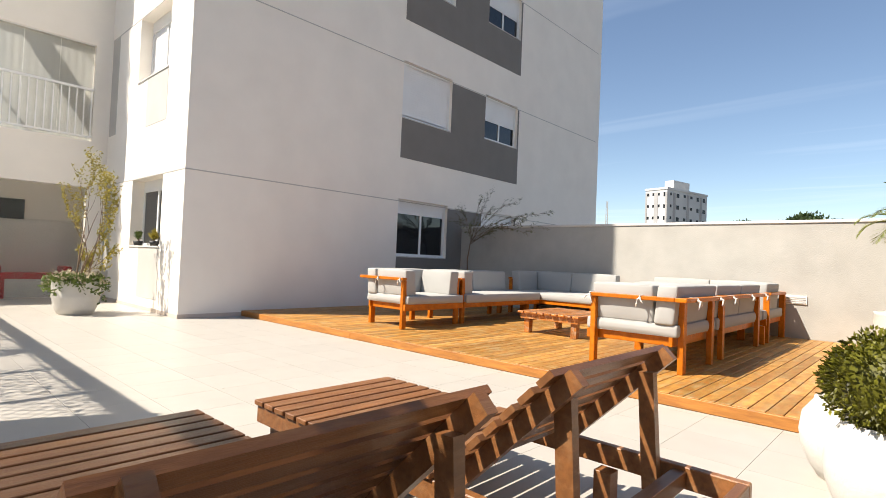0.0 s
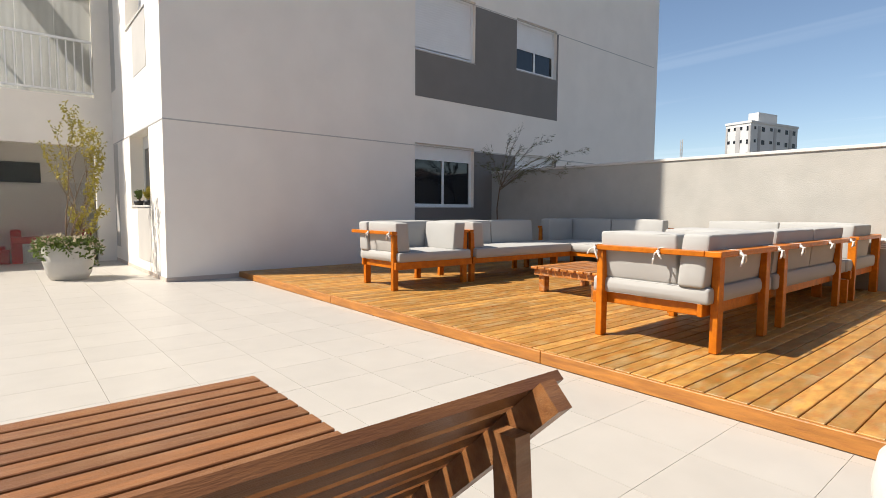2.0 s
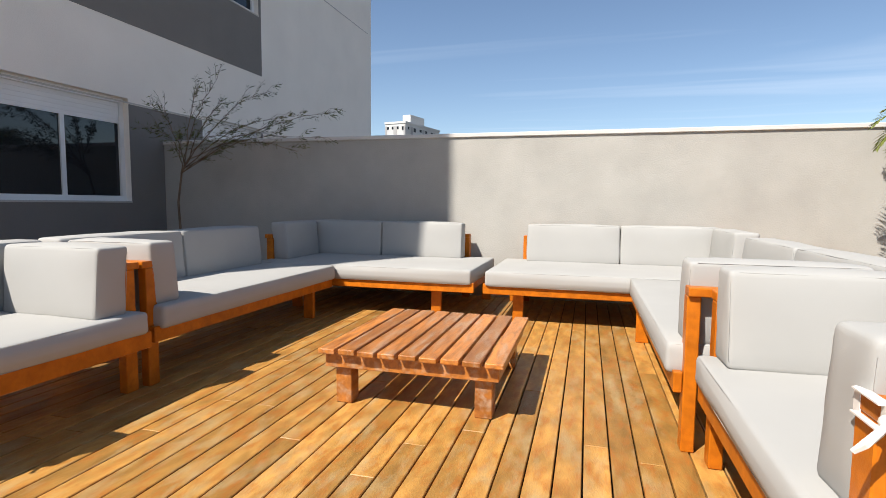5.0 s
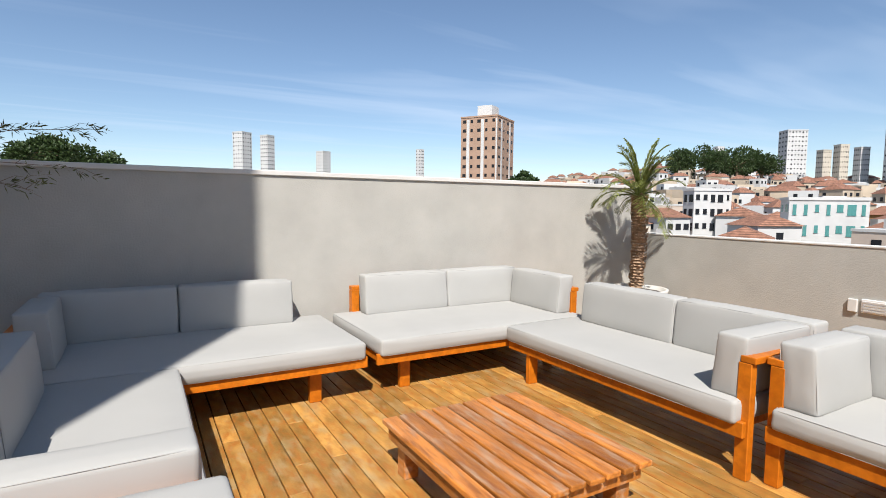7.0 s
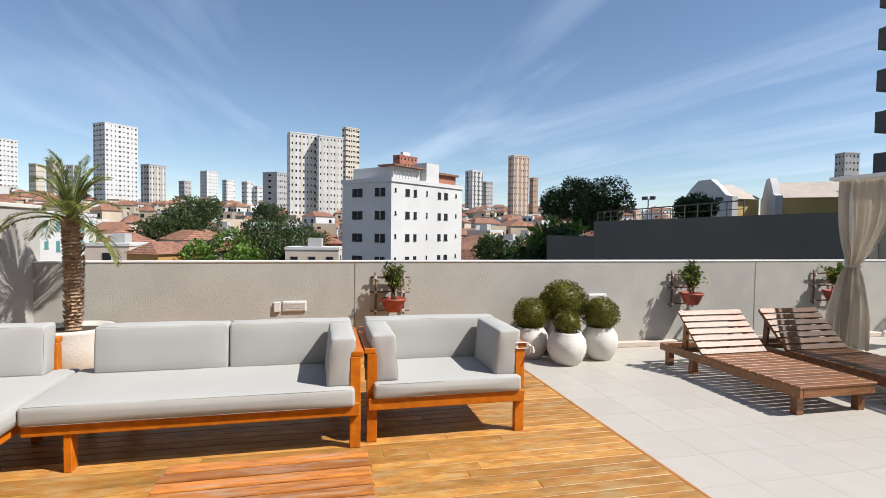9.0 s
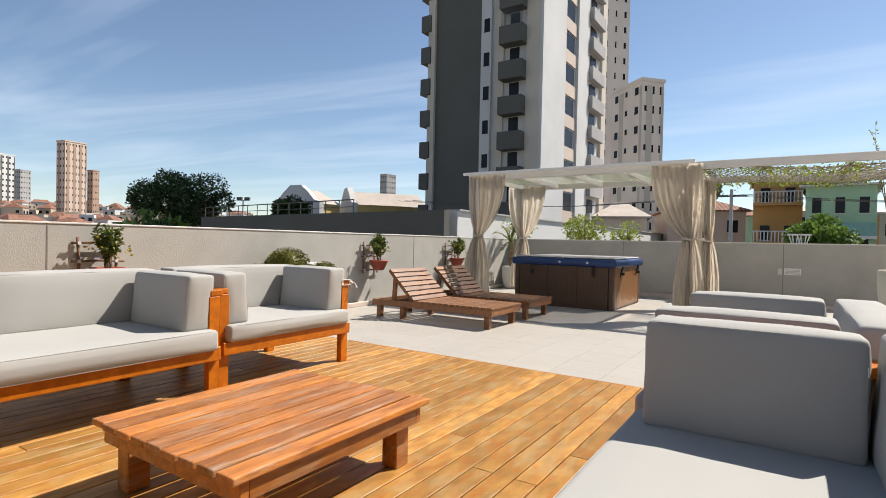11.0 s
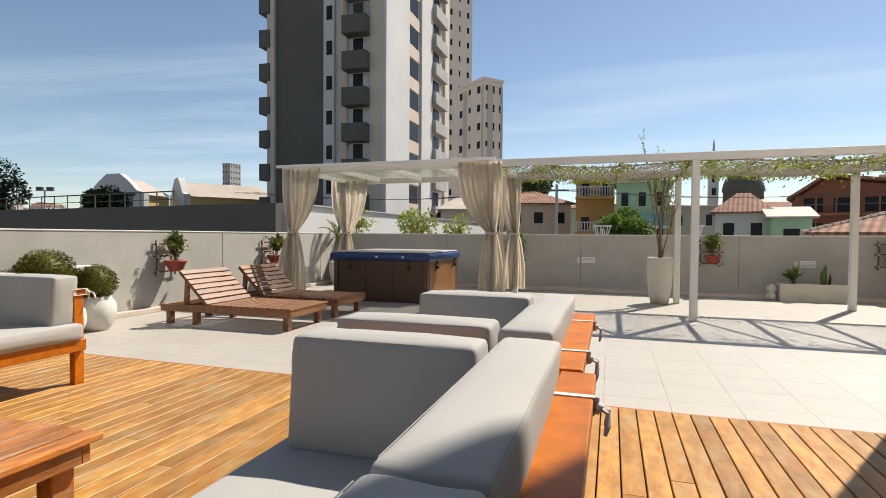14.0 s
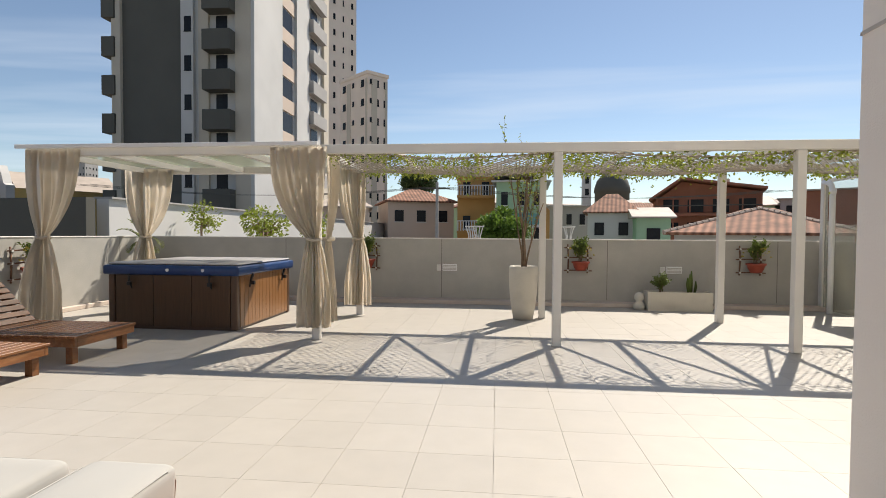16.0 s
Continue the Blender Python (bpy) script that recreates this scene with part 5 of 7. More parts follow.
def trellis(x, y, z, turn, seed, label):
    """Sticks bound into a ladder on the wall, a hanging pot and its plant. The wall is behind local +y."""
    g = thing("wall_trellis", label, "wall planter", "hanging pots on the parapets", m=pose(x, y, z, 0, 0, turn))
    for dx in (-0.19, 0.17):
        bm = bmesh.new()
        tube(bm, [(dx, -0.03, -0.27), (dx + 0.01, -0.032, 0.0), (dx - 0.005, -0.03, 0.27)], 0.014, 6)
        part("upright", bm, M_STICK, g, "", True)
    for dz in (-0.22, 0.02, 0.21):
        bm = bmesh.new()
        tube(bm, [(-0.26, -0.055, dz), (0.0, -0.056, dz + 0.008), (0.25, -0.055, dz - 0.004)], 0.012, 6)
        part("rung", bm, M_STICK, g, "", True)
        for dx in (-0.19, 0.17):
            bm = bmesh.new()
            tube(bm, [(dx, -0.02, dz), (dx, -0.07, dz)], 0.019, 6)
            part("binding", bm, M_CAP, g)
    bm = bmesh.new()
    lathe(bm, [(0.07, -0.21), (0.09, -0.21), (0.125, -0.14), (0.148, -0.075), (0.165, -0.07), (0.165, -0.04), (0.15, -0.04), (0.14, -0.06)], 28, 0, 0.02, -0.2)
    part("pot", bm, M_TERRA, g, "red terracotta pot", True)
    bm = bmesh.new()
    lathe(bm, [(0.005, -0.06), (0.11, -0.058), (0.005, -0.05)], 16, 0, 0.02, -0.2)
    part("soil", bm, M_SOIL, g)
    shrub("x", "", "", 0.02, -0.2, -0.05, 9, 0.24, 0.005, 2, M_GREEN, 3, 0.045, seed, parent=g, spread=0.9, up=0.25)
    lf = bmesh.new()
    rg = random.Random(seed)
    for i in range(26):
        d = rand_dir(rg)
        p = Vector((0.02, -0.2, 0.06)) + Vector((d.x * 0.22, d.y * 0.15, abs(d.z) * 0.22))
        quad_leaf(lf, p, d, d.orthogonal(), 0.04, 0.035)
    part("yellow_leaves", lf, M_YELLOW, g)


for i, y in enumerate((2.37, -1.98, -4.55)):
    trellis(E_X, y, 0.82, -90, 60 + i, "stick trellis with a red hanging pot of greens on the wall")
for i, x in enumerate((-2.92, 0.16, 4.2)):
    trellis(x, S_Y, 0.87, 180, 70 + i, "stick trellis with a red hanging pot on the shaded wall")


def vent(x, y, z, turn, plain=True):
    g = thing("wall_vent", "white louvred wall light set in the parapet", "wall light", "wall fittings", m=pose(x, y, z, 0, 0, turn))
    part("housing", boxb(-0.14, -0.02, -0.065, 0.14, 0.0, 0.065, 0.004), M_WHITE, g)
    for i in range(4):
        part("louvre", boxb(-0.125, -0.026, -0.05 + i * 0.026, 0.125, -0.0205, -0.036 + i * 0.026), M_PANEL2, g)
    if plain:
        s = thing("wall_switch", "cream weatherproof socket cover on the parapet", "socket", "wall fittings", m=pose(x, y, z, 0, 0, turn))
        part("cover", boxb(-0.25, -0.03, -0.07, -0.17, 0.0, 0.055, 0.008, 2), M_CAP, s)


vent(E_X, 3.56, 0.675, -90)
vent(E_X, -0.6, 0.70, -90, False)
vent(2.59, S_Y, 0.675, 180)
vent(-1.59, S_Y, 0.675, 180)
vent(6.76, N_Y, 0.665, 0, False)

# pots on the sill
for x, m_ in ((-2.1, M_GREEN), (-1.3, M_YELLOW)):
    g = shrub("sill_plant", "small potted plant on the window sill", "potted plant", x, 0.06, 1.16, 5, 0.1, 0.004, 2, m_, 3, 0.04, int(x * 10) + 90, spread=0.9)
    bm = bmesh.new()
    lathe(bm, [(0.05, -0.082), (0.06, -0.082), (0.08, 0.0), (0.07, 0.0), (0.065, -0.02)], 16)
    part("pot", bm, M_BLACK, g, "small dark plastic pot", True)
# ---- the town around ----
EYE = Vector((2.4, 3.0, 1.5))


def bearing(a):
    return Vector((math.sin(radians(a)), math.cos(radians(a)), 0))


def height_at(az, dist, el):
    return EYE.z + dist * math.tan(radians(el))


def ground_z(x, y):
    """The town's ground: a valley round the block, with hills rising to the east and north-east."""
    d = Vector((x - EYE.x, y - EYE.y, 0))
    r = d.length
    a = math.degrees(math.atan2(d.x, d.y)) % 360
    k = max(0.0, min(1.0, (a - 20) / 25)) * max(0.0, min(1.0, (150 - a) / 30))
    k = k * k * (3 - 2 * k)
    t = max(0.0, min(1.0, (r - 60) / 420))
    t2 = max(0.0, min(1.0, (r - 420) / 300))
    hill = 27 * t ** 1.1 + 12 * t2 + (14 * max(0.0, 1 - abs(a - 52) / 16) * t)
    return -9.0 + k * hill + (0.8 * noise.noise((x * 0.02, y * 0.02, 0)) if r > 60 else 0)


def build_ground():
    bm = bmesh.new()
    rs = [0, 30, 60, 90, 120, 160, 200, 250, 300, 360, 420, 500, 600, 720, 900, 1300, 2000, 4000]
    n = 96
    rows = []
    for r in rs[1:]:
        rows.append([bm.verts.new((EYE.x + r * math.sin(i * math.tau / n), EYE.y + r * math.cos(i * math.tau / n), ground_z(EYE.x + r * math.sin(i * math.tau / n), EYE.y + r * math.cos(i * math.tau / n)))) for i in range(n)])
    c = bm.verts.new((EYE.x, EYE.y, -9.0))
    for i in range(n):
        bm.faces.new((c, rows[0][(i + 1) % n], rows[0][i]))
        for a, b in zip(rows, rows[1:]):
            bm.faces.new((a[i], a[(i + 1) % n], b[(i + 1) % n], b[i]))
    structure("ground", bm, mat("town_ground", (0.17, 0.15, 0.12), 0.95, var=0.4, scale=0.05, stain=0.7, stain_scale=0.03, stain_color=(0.05, 0.075, 0.025)), "ground of the town with hills beyond", "ground", True)


build_ground()

C_WHITE = mat("town_white_paint", (0.55, 0.545, 0.53), 0.85, var=0.08, scale=0.3, stain=0.25, stain_scale=0.15)
C_CREAM = mat("town_cream_paint", (0.53, 0.48, 0.40), 0.85, var=0.08, scale=0.3, stain=0.25, stain_scale=0.15)
C_GREY = mat("town_grey_render", (0.36, 0.35, 0.34), 0.85, var=0.1, scale=0.3, stain=0.25, stain_scale=0.2)
C_DARK = mat("tower_dark_grey_paint", (0.10, 0.097, 0.083), 0.8, var=0.08, scale=0.3)
C_BROWN = mat("tower_brown_tile", (0.36, 0.235, 0.165), 0.8, var=0.08, scale=0.4)
C_BRICK = mat("town_brick", (0.30, 0.12, 0.075), 0.9, var=0.15, scale=0.5)
C_PINK = mat("tower_pink_beige", (0.76, 0.66, 0.57), 0.85, var=0.06, scale=0.3)
C_TAUPE = mat("town_grey_brown_paint", (0.56, 0.46, 0.38), 0.85, var=0.06, scale=0.3)
C_OCHRE = mat("house_ochre_paint", (0.42, 0.23, 0.075), 0.85, var=0.12, scale=0.5)
C_GREEN = mat("house_green_paint", (0.34, 0.50, 0.33), 0.85, var=0.1, scale=0.5)
C_YELLOW = mat("house_yellow_paint", (0.55, 0.40, 0.16), 0.85, var=0.1, scale=0.5)
C_ROOF = mat("clay_roof_tiles", (0.31, 0.15, 0.095), 0.9, var=0.35, scale=1.5, stain=0.4, stain_scale=0.5, bump=0.4, bump_scale=4)
def striped(m, period, k):
    """Rows of roof tiles: fine dark lines at a real period."""
    nt = m.node_tree
    bs = nt.nodes["Principled BSDF"]
    tc = nt.nodes.new("ShaderNodeTexCoord")
    wv = nt.nodes.new("ShaderNodeTexWave")
    wv.bands_direction = "X"
    wv.inputs["Scale"].default_value = 0.314 / period
    wv.inputs["Distortion"].default_value = 0.6
    nt.links.new(tc.outputs["Object"], wv.inputs["Vector"])
    mx = nt.nodes.new("ShaderNodeMix")
    mx.data_type = "RGBA"
    mx.blend_type = "MULTIPLY"
    mx.inputs[0].default_value = k
    nt.links.new(bs.inputs["Base Color"].links[0].from_socket, mx.inputs[6])
    nt.links.new(wv.outputs["Color"], mx.inputs[7])
    nt.links.new(mx.outputs[2], bs.inputs["Base Color"])
    return m


striped(C_ROOF, 0.35, 0.55)
C_METAL = mat("corrugated_roof", (0.42, 0.36, 0.31), 0.7, var=0.12, scale=1.0)
C_WIN = mat("town_window", (0.02, 0.022, 0.026), 0.25, var=0.2, spec=0.12)
C_TEAL = mat("teal_window", (0.09, 0.26, 0.25), 0.15, var=0.1)
C_PALES = (C_WHITE, C_WHITE, C_CREAM, C_GREY, C_WHITE, C_TAUPE)


def place_corner(az0, azs, az1, dist, phi):
    """The footprint of a block whose near corner stands at bearing azs, with its left side ending at az0 and its right at az1."""
    u = bearing(azs)
    left = Vector((-u.y, u.x, 0))
    l = (left * math.cos(radians(phi)) + u * math.sin(radians(phi))).normalized()
    r = (-left * math.sin(radians(phi)) + u * math.cos(radians(phi))).normalized()
    c = Vector((EYE.x, EYE.y, 0)) + u * dist

    def reach(d, az):
        b = bearing(az)
        den = d.x * b.y - d.y * b.x
        o = c - Vector((EYE.x, EYE.y, 0))
        return abs((o.y * b.x - o.x * b.y) / den) if abs(den) > 1e-5 else 8.0
    return c, l, r, max(2.0, min(40, reach(l, az0))), max(2.0, min(40, reach(r, az1)))


def tower(name, label, az0, azs, az1, dist, el, wall, phi=40, storey=2.9, cols=(4, 4), far=True, band=None, z0=None, crown=None, win=(0.36, 0.34), winmat=None, layout=None):
    """An apartment block with a window grid on the two sides that face the terrace."""
    c, l, r, wl, wr = place_corner(az0, azs, az1, dist, phi)
    z1 = height_at(azs, dist, el)
    zb = ground_z(c.x, c.y) - 2 if z0 is None else z0
    g = thing(name, label, "apartment building")
    bm = bmesh.new()

    def slab(bm, a0, a1, b0, b1, za, zt):
        vs = [bm.verts.new((*(c + l * a + r * b).to_tuple()[:2], z)) for z in (za, zt) for a, b in ((a0, b0), (a0, b1), (a1, b1), (a1, b0))]
        for f in ((3, 2, 1, 0), (4, 5, 6, 7), (0, 1, 5, 4), (1, 2, 6, 5), (2, 3, 7, 6), (3, 0, 4, 7)):
            bm.faces.new([vs[i] for i in f])
    slab(bm, 0, wl, 0, wr, zb, z1)
    part("wall", bm, wall, g)
    bm = bmesh.new()
    slab(bm, -0.15, wl + 0.15, -0.15, wr + 0.15, z1, z1 + 0.5)
    part("roof", bm, wall, g)
    if crown:
        bm = bmesh.new()
        slab(bm, wl * 0.3, wl * 0.7, wr * 0.3, wr * 0.7, z1 + 0.5, z1 + 0.5 + crown)
        part("water_tank", bm, crown and C_WHITE, g)
    low = max(zb, -5, height_at(azs, dist, 1.2) if far else -5)
    nfl = max(1, int((z1 - low) / storey))
    winmat = winmat or C_WIN
    for side, (w, nc) in enumerate(((wl, cols[0]), (wr, cols[1]))):
        d = l if side == 0 else r
        o = -r if side == 0 else -l
        ww = w / nc
        rg = random.Random(int(az0 * 10) + side)
        spots = layout[side] if layout else [((i + 0.5) / nc, ww * win[0] * rg.choice((0.55, 0.9, 1.0, 1.25)), storey * win[1] * rg.choice((0.7, 1.0, 1.0))) for i in range(nc)]
        for at, w_, h_ in spots:
            bw = bmesh.new()
            box(bw, -w_ / 2, -0.06, -h_, w_ / 2, 0.1, 0)
            if not far:
                box(bw, -0.03, -0.08, -h_, 0.03, -0.061, 0)
                box(bw, -w_ / 2 - 0.06, -0.1, -h_ - 0.08, w_ / 2 + 0.06, -0.05, -h_ - 0.005)
            me = mesh_of("window", bw, winmat)
            for f in range(nfl):
                if far and rg.random() < 0.03:
                    continue
                ob = part("window", me, None, g)
                p = c + d * (w * at)
                ob.matrix_world = Matrix.Translation((p.x, p.y, z1 - 0.7 - f * storey)) @ Matrix.Rotation(math.atan2(-o.x, o.y) + math.pi, 4, "Z")
        if band:
            for i in range(nc + 1):
                if i % 2 == side % 2:
                    bb = bmesh.new()
                    a = c + d * max(0.05, ww * i - 0.5) + o * 0.08
                    b = c + d * min(w - 0.05, ww * i + 0.5) + o * 0.08
                    vs = [bb.verts.new((q.x, q.y, zz)) for zz in (zb, z1 - 0.6) for q in (a, b, b - o * 0.2, a - o * 0.2)]
                    for q in ((0, 1, 5, 4), (1, 2, 6, 5), (3, 0, 4, 7), (4, 5, 6, 7)):
                        bb.faces.new([vs[k] for k in q])
                    part("pilaster", bb, band, g)
    return g


tower("apartment_tower", "brown tiled tower block with white window strips", 32.1, 36.0, 37.7, 170, 9.6, C_BROWN, 22, 2.9, (5, 4), True, C_WHITE, crown=4)
tower("apartment_tower", "small white and red tower on the hill", 62.1, 62.8, 64.3, 420, 7.1, C_WHITE, 60, 3, (3, 6), True, None)
tower("apartment_tower", "tall white tower block with close windows", 69.6, 70.5, 73.1, 380, 9.3, C_WHITE, 60, 3, (4, 8), True, None, win=(0.4, 0.35))
tower("apartment_tower", "grey-brown tower block with dark bands", 73.3, 74.0, 75.4, 330, 5.8, C_GREY, 55, 3, (3, 6), True, C_CREAM)
tower("apartment_tower", "slim white tower far off", 78.4, 79.0, 80.0, 520, 5.5, C_WHITE, 50, 3, (3, 5))
tower("apartment_tower", "slim white tower far off", 80.4, 80.8, 81.6, 540, 4.7, C_WHITE, 50, 3, (3, 4))
tower("office_block", "grey office block with a blank wall", 84.2, 85.6, 86.7, 300, 5.7, C_GREY, 45, 3.2, (1, 5))
tower("apartment_tower", "large white twin apartment tower with balcony columns", 86.6, 86.9, 89.6, 230, 9.8, C_WHITE, 75, 2.9, (2, 7), True, C_CREAM, win=(0.36, 0.33))
tower("apartment_tower", "large white twin apartment tower with balcony columns", 89.5, 89.8, 92.3, 228, 9.6, C_WHITE, 75, 2.9, (2, 7), True, C_CREAM, win=(0.36, 0.33))
tower("apartment_tower", "slim pale grey tower behind the white blocks", 92.2, 92.6, 94.0, 300, 10.6, C_CREAM, 60, 2.9, (2, 6), True, None, win=(0.7, 0.4))
tower("apartment_tower", "red-brown brick tower top behind the white block", 97.6, 98.3, 100.2, 260, 7.9, C_BRICK, 45, 2.9, (4, 5), True, None, crown=2)
tower("apartment_tower", "white tower with dark balconies far off", 105.4, 106.2, 107.3, 360, 6.4, C_WHITE, 50, 3, (3, 5), True, C_DARK)
tower("apartment_tower", "grey tower far off on the rise", 107.3, 107.7, 108.4, 400, 5.2, C_GREY, 50, 3, (3, 4))
tower("apartment_tower", "tall grey-brown tower standing alone", 110.0, 110.6, 112.2, 260, 8.0, C_TAUPE, 60, 2.9, (3, 7), True, C_BROWN, win=(0.36, 0.33))
tower("apartment_tower", "narrow brown tower beside the tall one", 112.3, 112.7, 113.2, 290, 5.6, C_BROWN, 50, 2.9, (2, 3))
tower("apartment_tower", "pale twin tower on the skyline", 8.4, 9.3, 10.2, 420, 7.2, C_WHITE, 45, 3, (4, 4))
tower("apartment_tower", "pale twin tower on the skyline", 11.0, 11.7, 12.4, 430, 7.0, C_WHITE, 45, 3, (4, 4))
tower("apartment_tower", "small pale tower on the skyline", 27.0, 27.5, 27.9, 500, 6.0, C_WHITE, 45, 3, (3, 3))
tower("apartment_tower", "small pale tower on the skyline", 16.5, 17.2, 18.0, 520, 5.6, C_WHITE, 45, 3, (4, 4))
tower("apartment_tower", "white and grey tower block beyond the tall wall", -20.7, -18.5, -14.9, 130, 8.5, C_WHITE, 30, 2.9, (4, 6), True, C_GREY, crown=2.5)
tower("apartment_tower", "distant hotel block behind the barrel roofs", 139.5, 140.2, 141.2, 300, 7.0, C_GREY, 45, 3, (3, 4))
tower("apartment_tower", "white tower on the far skyline", 56.8, 57.2, 57.8, 480, 5.9, C_WHITE, 45, 3, (3, 4))
for a0, e in ((65.0, 5.2), (66.2, 5.6), (67.6, 5.3), (76.5, 4.4), (82.2, 4.6), (83.2, 4.2), (103.6, 5.0), (59.4, 5.0)):
    tower("apartment_block", "pale mid-rise block on the hillside", a0, a0 + 0.5, a0 + 1.1, 400, e, C_PALES[int(a0 * 10) % 6], 50, 3, (4, 5))

# the white six-storey block close by
nb = tower("white_apartment_block", "white six-storey apartment block with rooftop terrace", 92.1, 97.3, 105.0, 62, 5.3, C_WHITE, 42, 2.75, (4, 6), False, None, z0=-9, layout=(((0.16, 0.7, 0.95), (0.27, 0.7, 0.95), (0.62, 0.8, 0.95), (0.73, 0.8, 0.95)), ((0.05, 0.25, 0.4), (0.2, 0.75, 0.8), (0.3, 0.55, 0.8), (0.46, 0.22, 0.6), (0.64, 0.65, 0.8), (0.74, 0.75, 0.8), (0.9, 0.25, 0.4))))
c_, l_, r_, wl_, wr_ = place_corner(92.1, 97.3, 105.0, 62, 42)
zt_ = height_at(97.3, 62, 5.3)


def on_block(nm, a0, a1, b0, b1, z0, z1, m_):
    bm = bmesh.new()
    vs = [bm.verts.new((*(c_ + l_ * a + r_ * b).to_tuple()[:2], z)) for z in (z0, z1) for a, b in ((a0, b0), (a0, b1), (a1, b1), (a1, b0))]
    for f in ((3, 2, 1, 0), (4, 5, 6, 7), (0, 1, 5, 4), (1, 2, 6, 5), (2, 3, 7, 6), (3, 0, 4, 7)):
        bm.faces.new([vs[i] for i in f])
    part(nm, bm, m_, nb)


on_block("penthouse", 1.0, wl_ * 0.95, 1.5, wr_ * 0.5, zt_ + 0.5, zt_ + 2.0, C_WHITE)
on_block("stair_tower", 0.1, 2.2, wr_ * 0.46, wr_ * 0.64, zt_ + 0.5, zt_ + 2.9, C_WHITE)
on_block("terrace_roof", 0.2, 3.0, 0.8, wr_ * 0.44, zt_ + 2.01, zt_ + 2.2, C_ROOF)
on_block("terrace_roof", 0.2, 3.0, wr_ * 0.66, wr_ * 0.97, zt_ + 1.7, zt_ + 1.95, C_ROOF)
on_block("roof_room", 0.6, 3.0, wr_ * 0.68, wr_ * 0.95, zt_ + 0.5, zt_ + 1.69, C_BRICK)
for i in range(9):
    on_block("railing_post", -0.02, 0.04, 0.3 + i * 0.55, 0.36 + i * 0.55, zt_ + 0.5, zt_ + 1.3, C_GREY)

# the dark and pale grey tower that stands over the terrace
bt = thing("dark_striped_tower", "tall grey and cream apartment tower with stacked balconies", "apartment building")
TX, TY, TZ = 20.4, -36.3, 62.0


def bpart(nm, x0, y0, z0, x1, y1, z1, m_):
    return part(nm, boxb(x0, y0, z0, x1, y1, z1), m_, bt)


bpart("wall", TX + 5.6, TY - 17.4, -9, 31.45, TY, TZ, C_DARK)
bpart("wall", TX, TY - 17.4, -9, TX + 5.59, TY - 0.02, TZ, C_WHITE)
bpart("corner_pier", 31.0, TY, -9, 31.4, TY + 0.3, TZ, C_CREAM)
bpart("pier", TX + 4.6, TY - 0.01, -9, TX + 5.6, TY + 0.3, TZ, C_WHITE)
bpart("pier", TX + 3.4, TY - 0.01, -9, TX + 4.2, TY + 0.25, TZ, C_CREAM)
bpart("pier", TX - 0.02, TY - 0.01, -9, TX + 1.2, TY + 0.35, TZ, C_CREAM)
bpart("pier", TX - 0.3, TY - 5.0, -9, TX - 0.01, TY + 0.3, TZ, C_WHITE)
bpart("pier", TX - 0.3, TY - 11.4, -9, TX - 0.01, TY - 8.3, TZ, C_WHITE)
bpart("pier", TX - 0.3, TY - 17.4, -9, TX - 0.01, TY - 15.9, TZ, C_CREAM)
wm = {}


def bwin(x0, y0, x1, y1, z, h):
    key = (round(x1 - x0, 2), round(y1 - y0, 2), h)
    if key not in wm:
        wm[key] = mesh_of("window", box(boxb(0, 0, 0, x1 - x0, y1 - y0, h), -0.03 if x1 - x0 > y1 - y0 else 0, 0, -0.08, x1 - x0 + 0.03, y1 - y0 + 0.02, -0.01), C_WIN)
    ob = part("window", wm[key], None, bt)
    ob.location = (x0, y0, z)


for f in range(-3, 20):
    z = f * 2.98 + 0.85
    if z > TZ - 3:
        break
    bwin(TX + 4.75, TY + 0.2, TX + 5.3, TY + 0.34, z + 1.0, 1.1)
    bwin(TX + 2.0, TY - 0.1, TX + 2.9, TY + 0.02, z + 0.9, 1.25)
    b = bpart("balcony", TX + 1.21, TY + 0.0, z - 0.75, TX + 3.39, TY + 1.2, z + 0.75, C_DARK)
    if f in (6, 9):
        part("balcony_glass", boxb(TX + 1.3, TY + 1.0, z + 0.76, TX + 3.3, TY + 1.04, z + 2.2), M_GLASS, b)
    bpart("balcony", 31.46, TY - 3.2, z - 0.75, 32.5, TY + 0.4, z + 0.75, C_DARK)
    bpart("balcony_wall", 31.46, TY - 3.0, z + 0.76, 31.8, TY + 0.2, z + 2.2, C_CREAM)
    bwin(TX - 0.06, TY - 7.8, TX + 0.05, TY - 5.6, z + 0.5, 1.6)
    bpart("spandrel", TX - 0.12, TY - 8.25, z - 0.75, TX - 0.0, TY - 5.05, z + 0.42, C_TAUPE)
    bwin(TX - 0.06, TY - 14.4, TX + 0.05, TY - 12.6, z + 0.6, 1.4)
    bpart("balcony", TX - 0.7, TY - 15.6, z - 0.75, TX - 0.05, TY - 11.6, z + 0.5, C_GREY)

tower("pink_apartment_tower", "pink-beige stepped apartment tower", 163.6, 166.5, 168.6, 82, 16.4, C_PINK, 55, 2.9, (3, 3), False, C_CREAM, z0=-9, win=(0.34, 0.36))
tower("pink_apartment_tower", "taller pink-grey tower behind the striped one", 160.5, 161.5, 165.2, 100, 34.0, C_PINK, 60, 2.9, (2, 4), False, None, z0=-9, win=(0.25, 0.36))

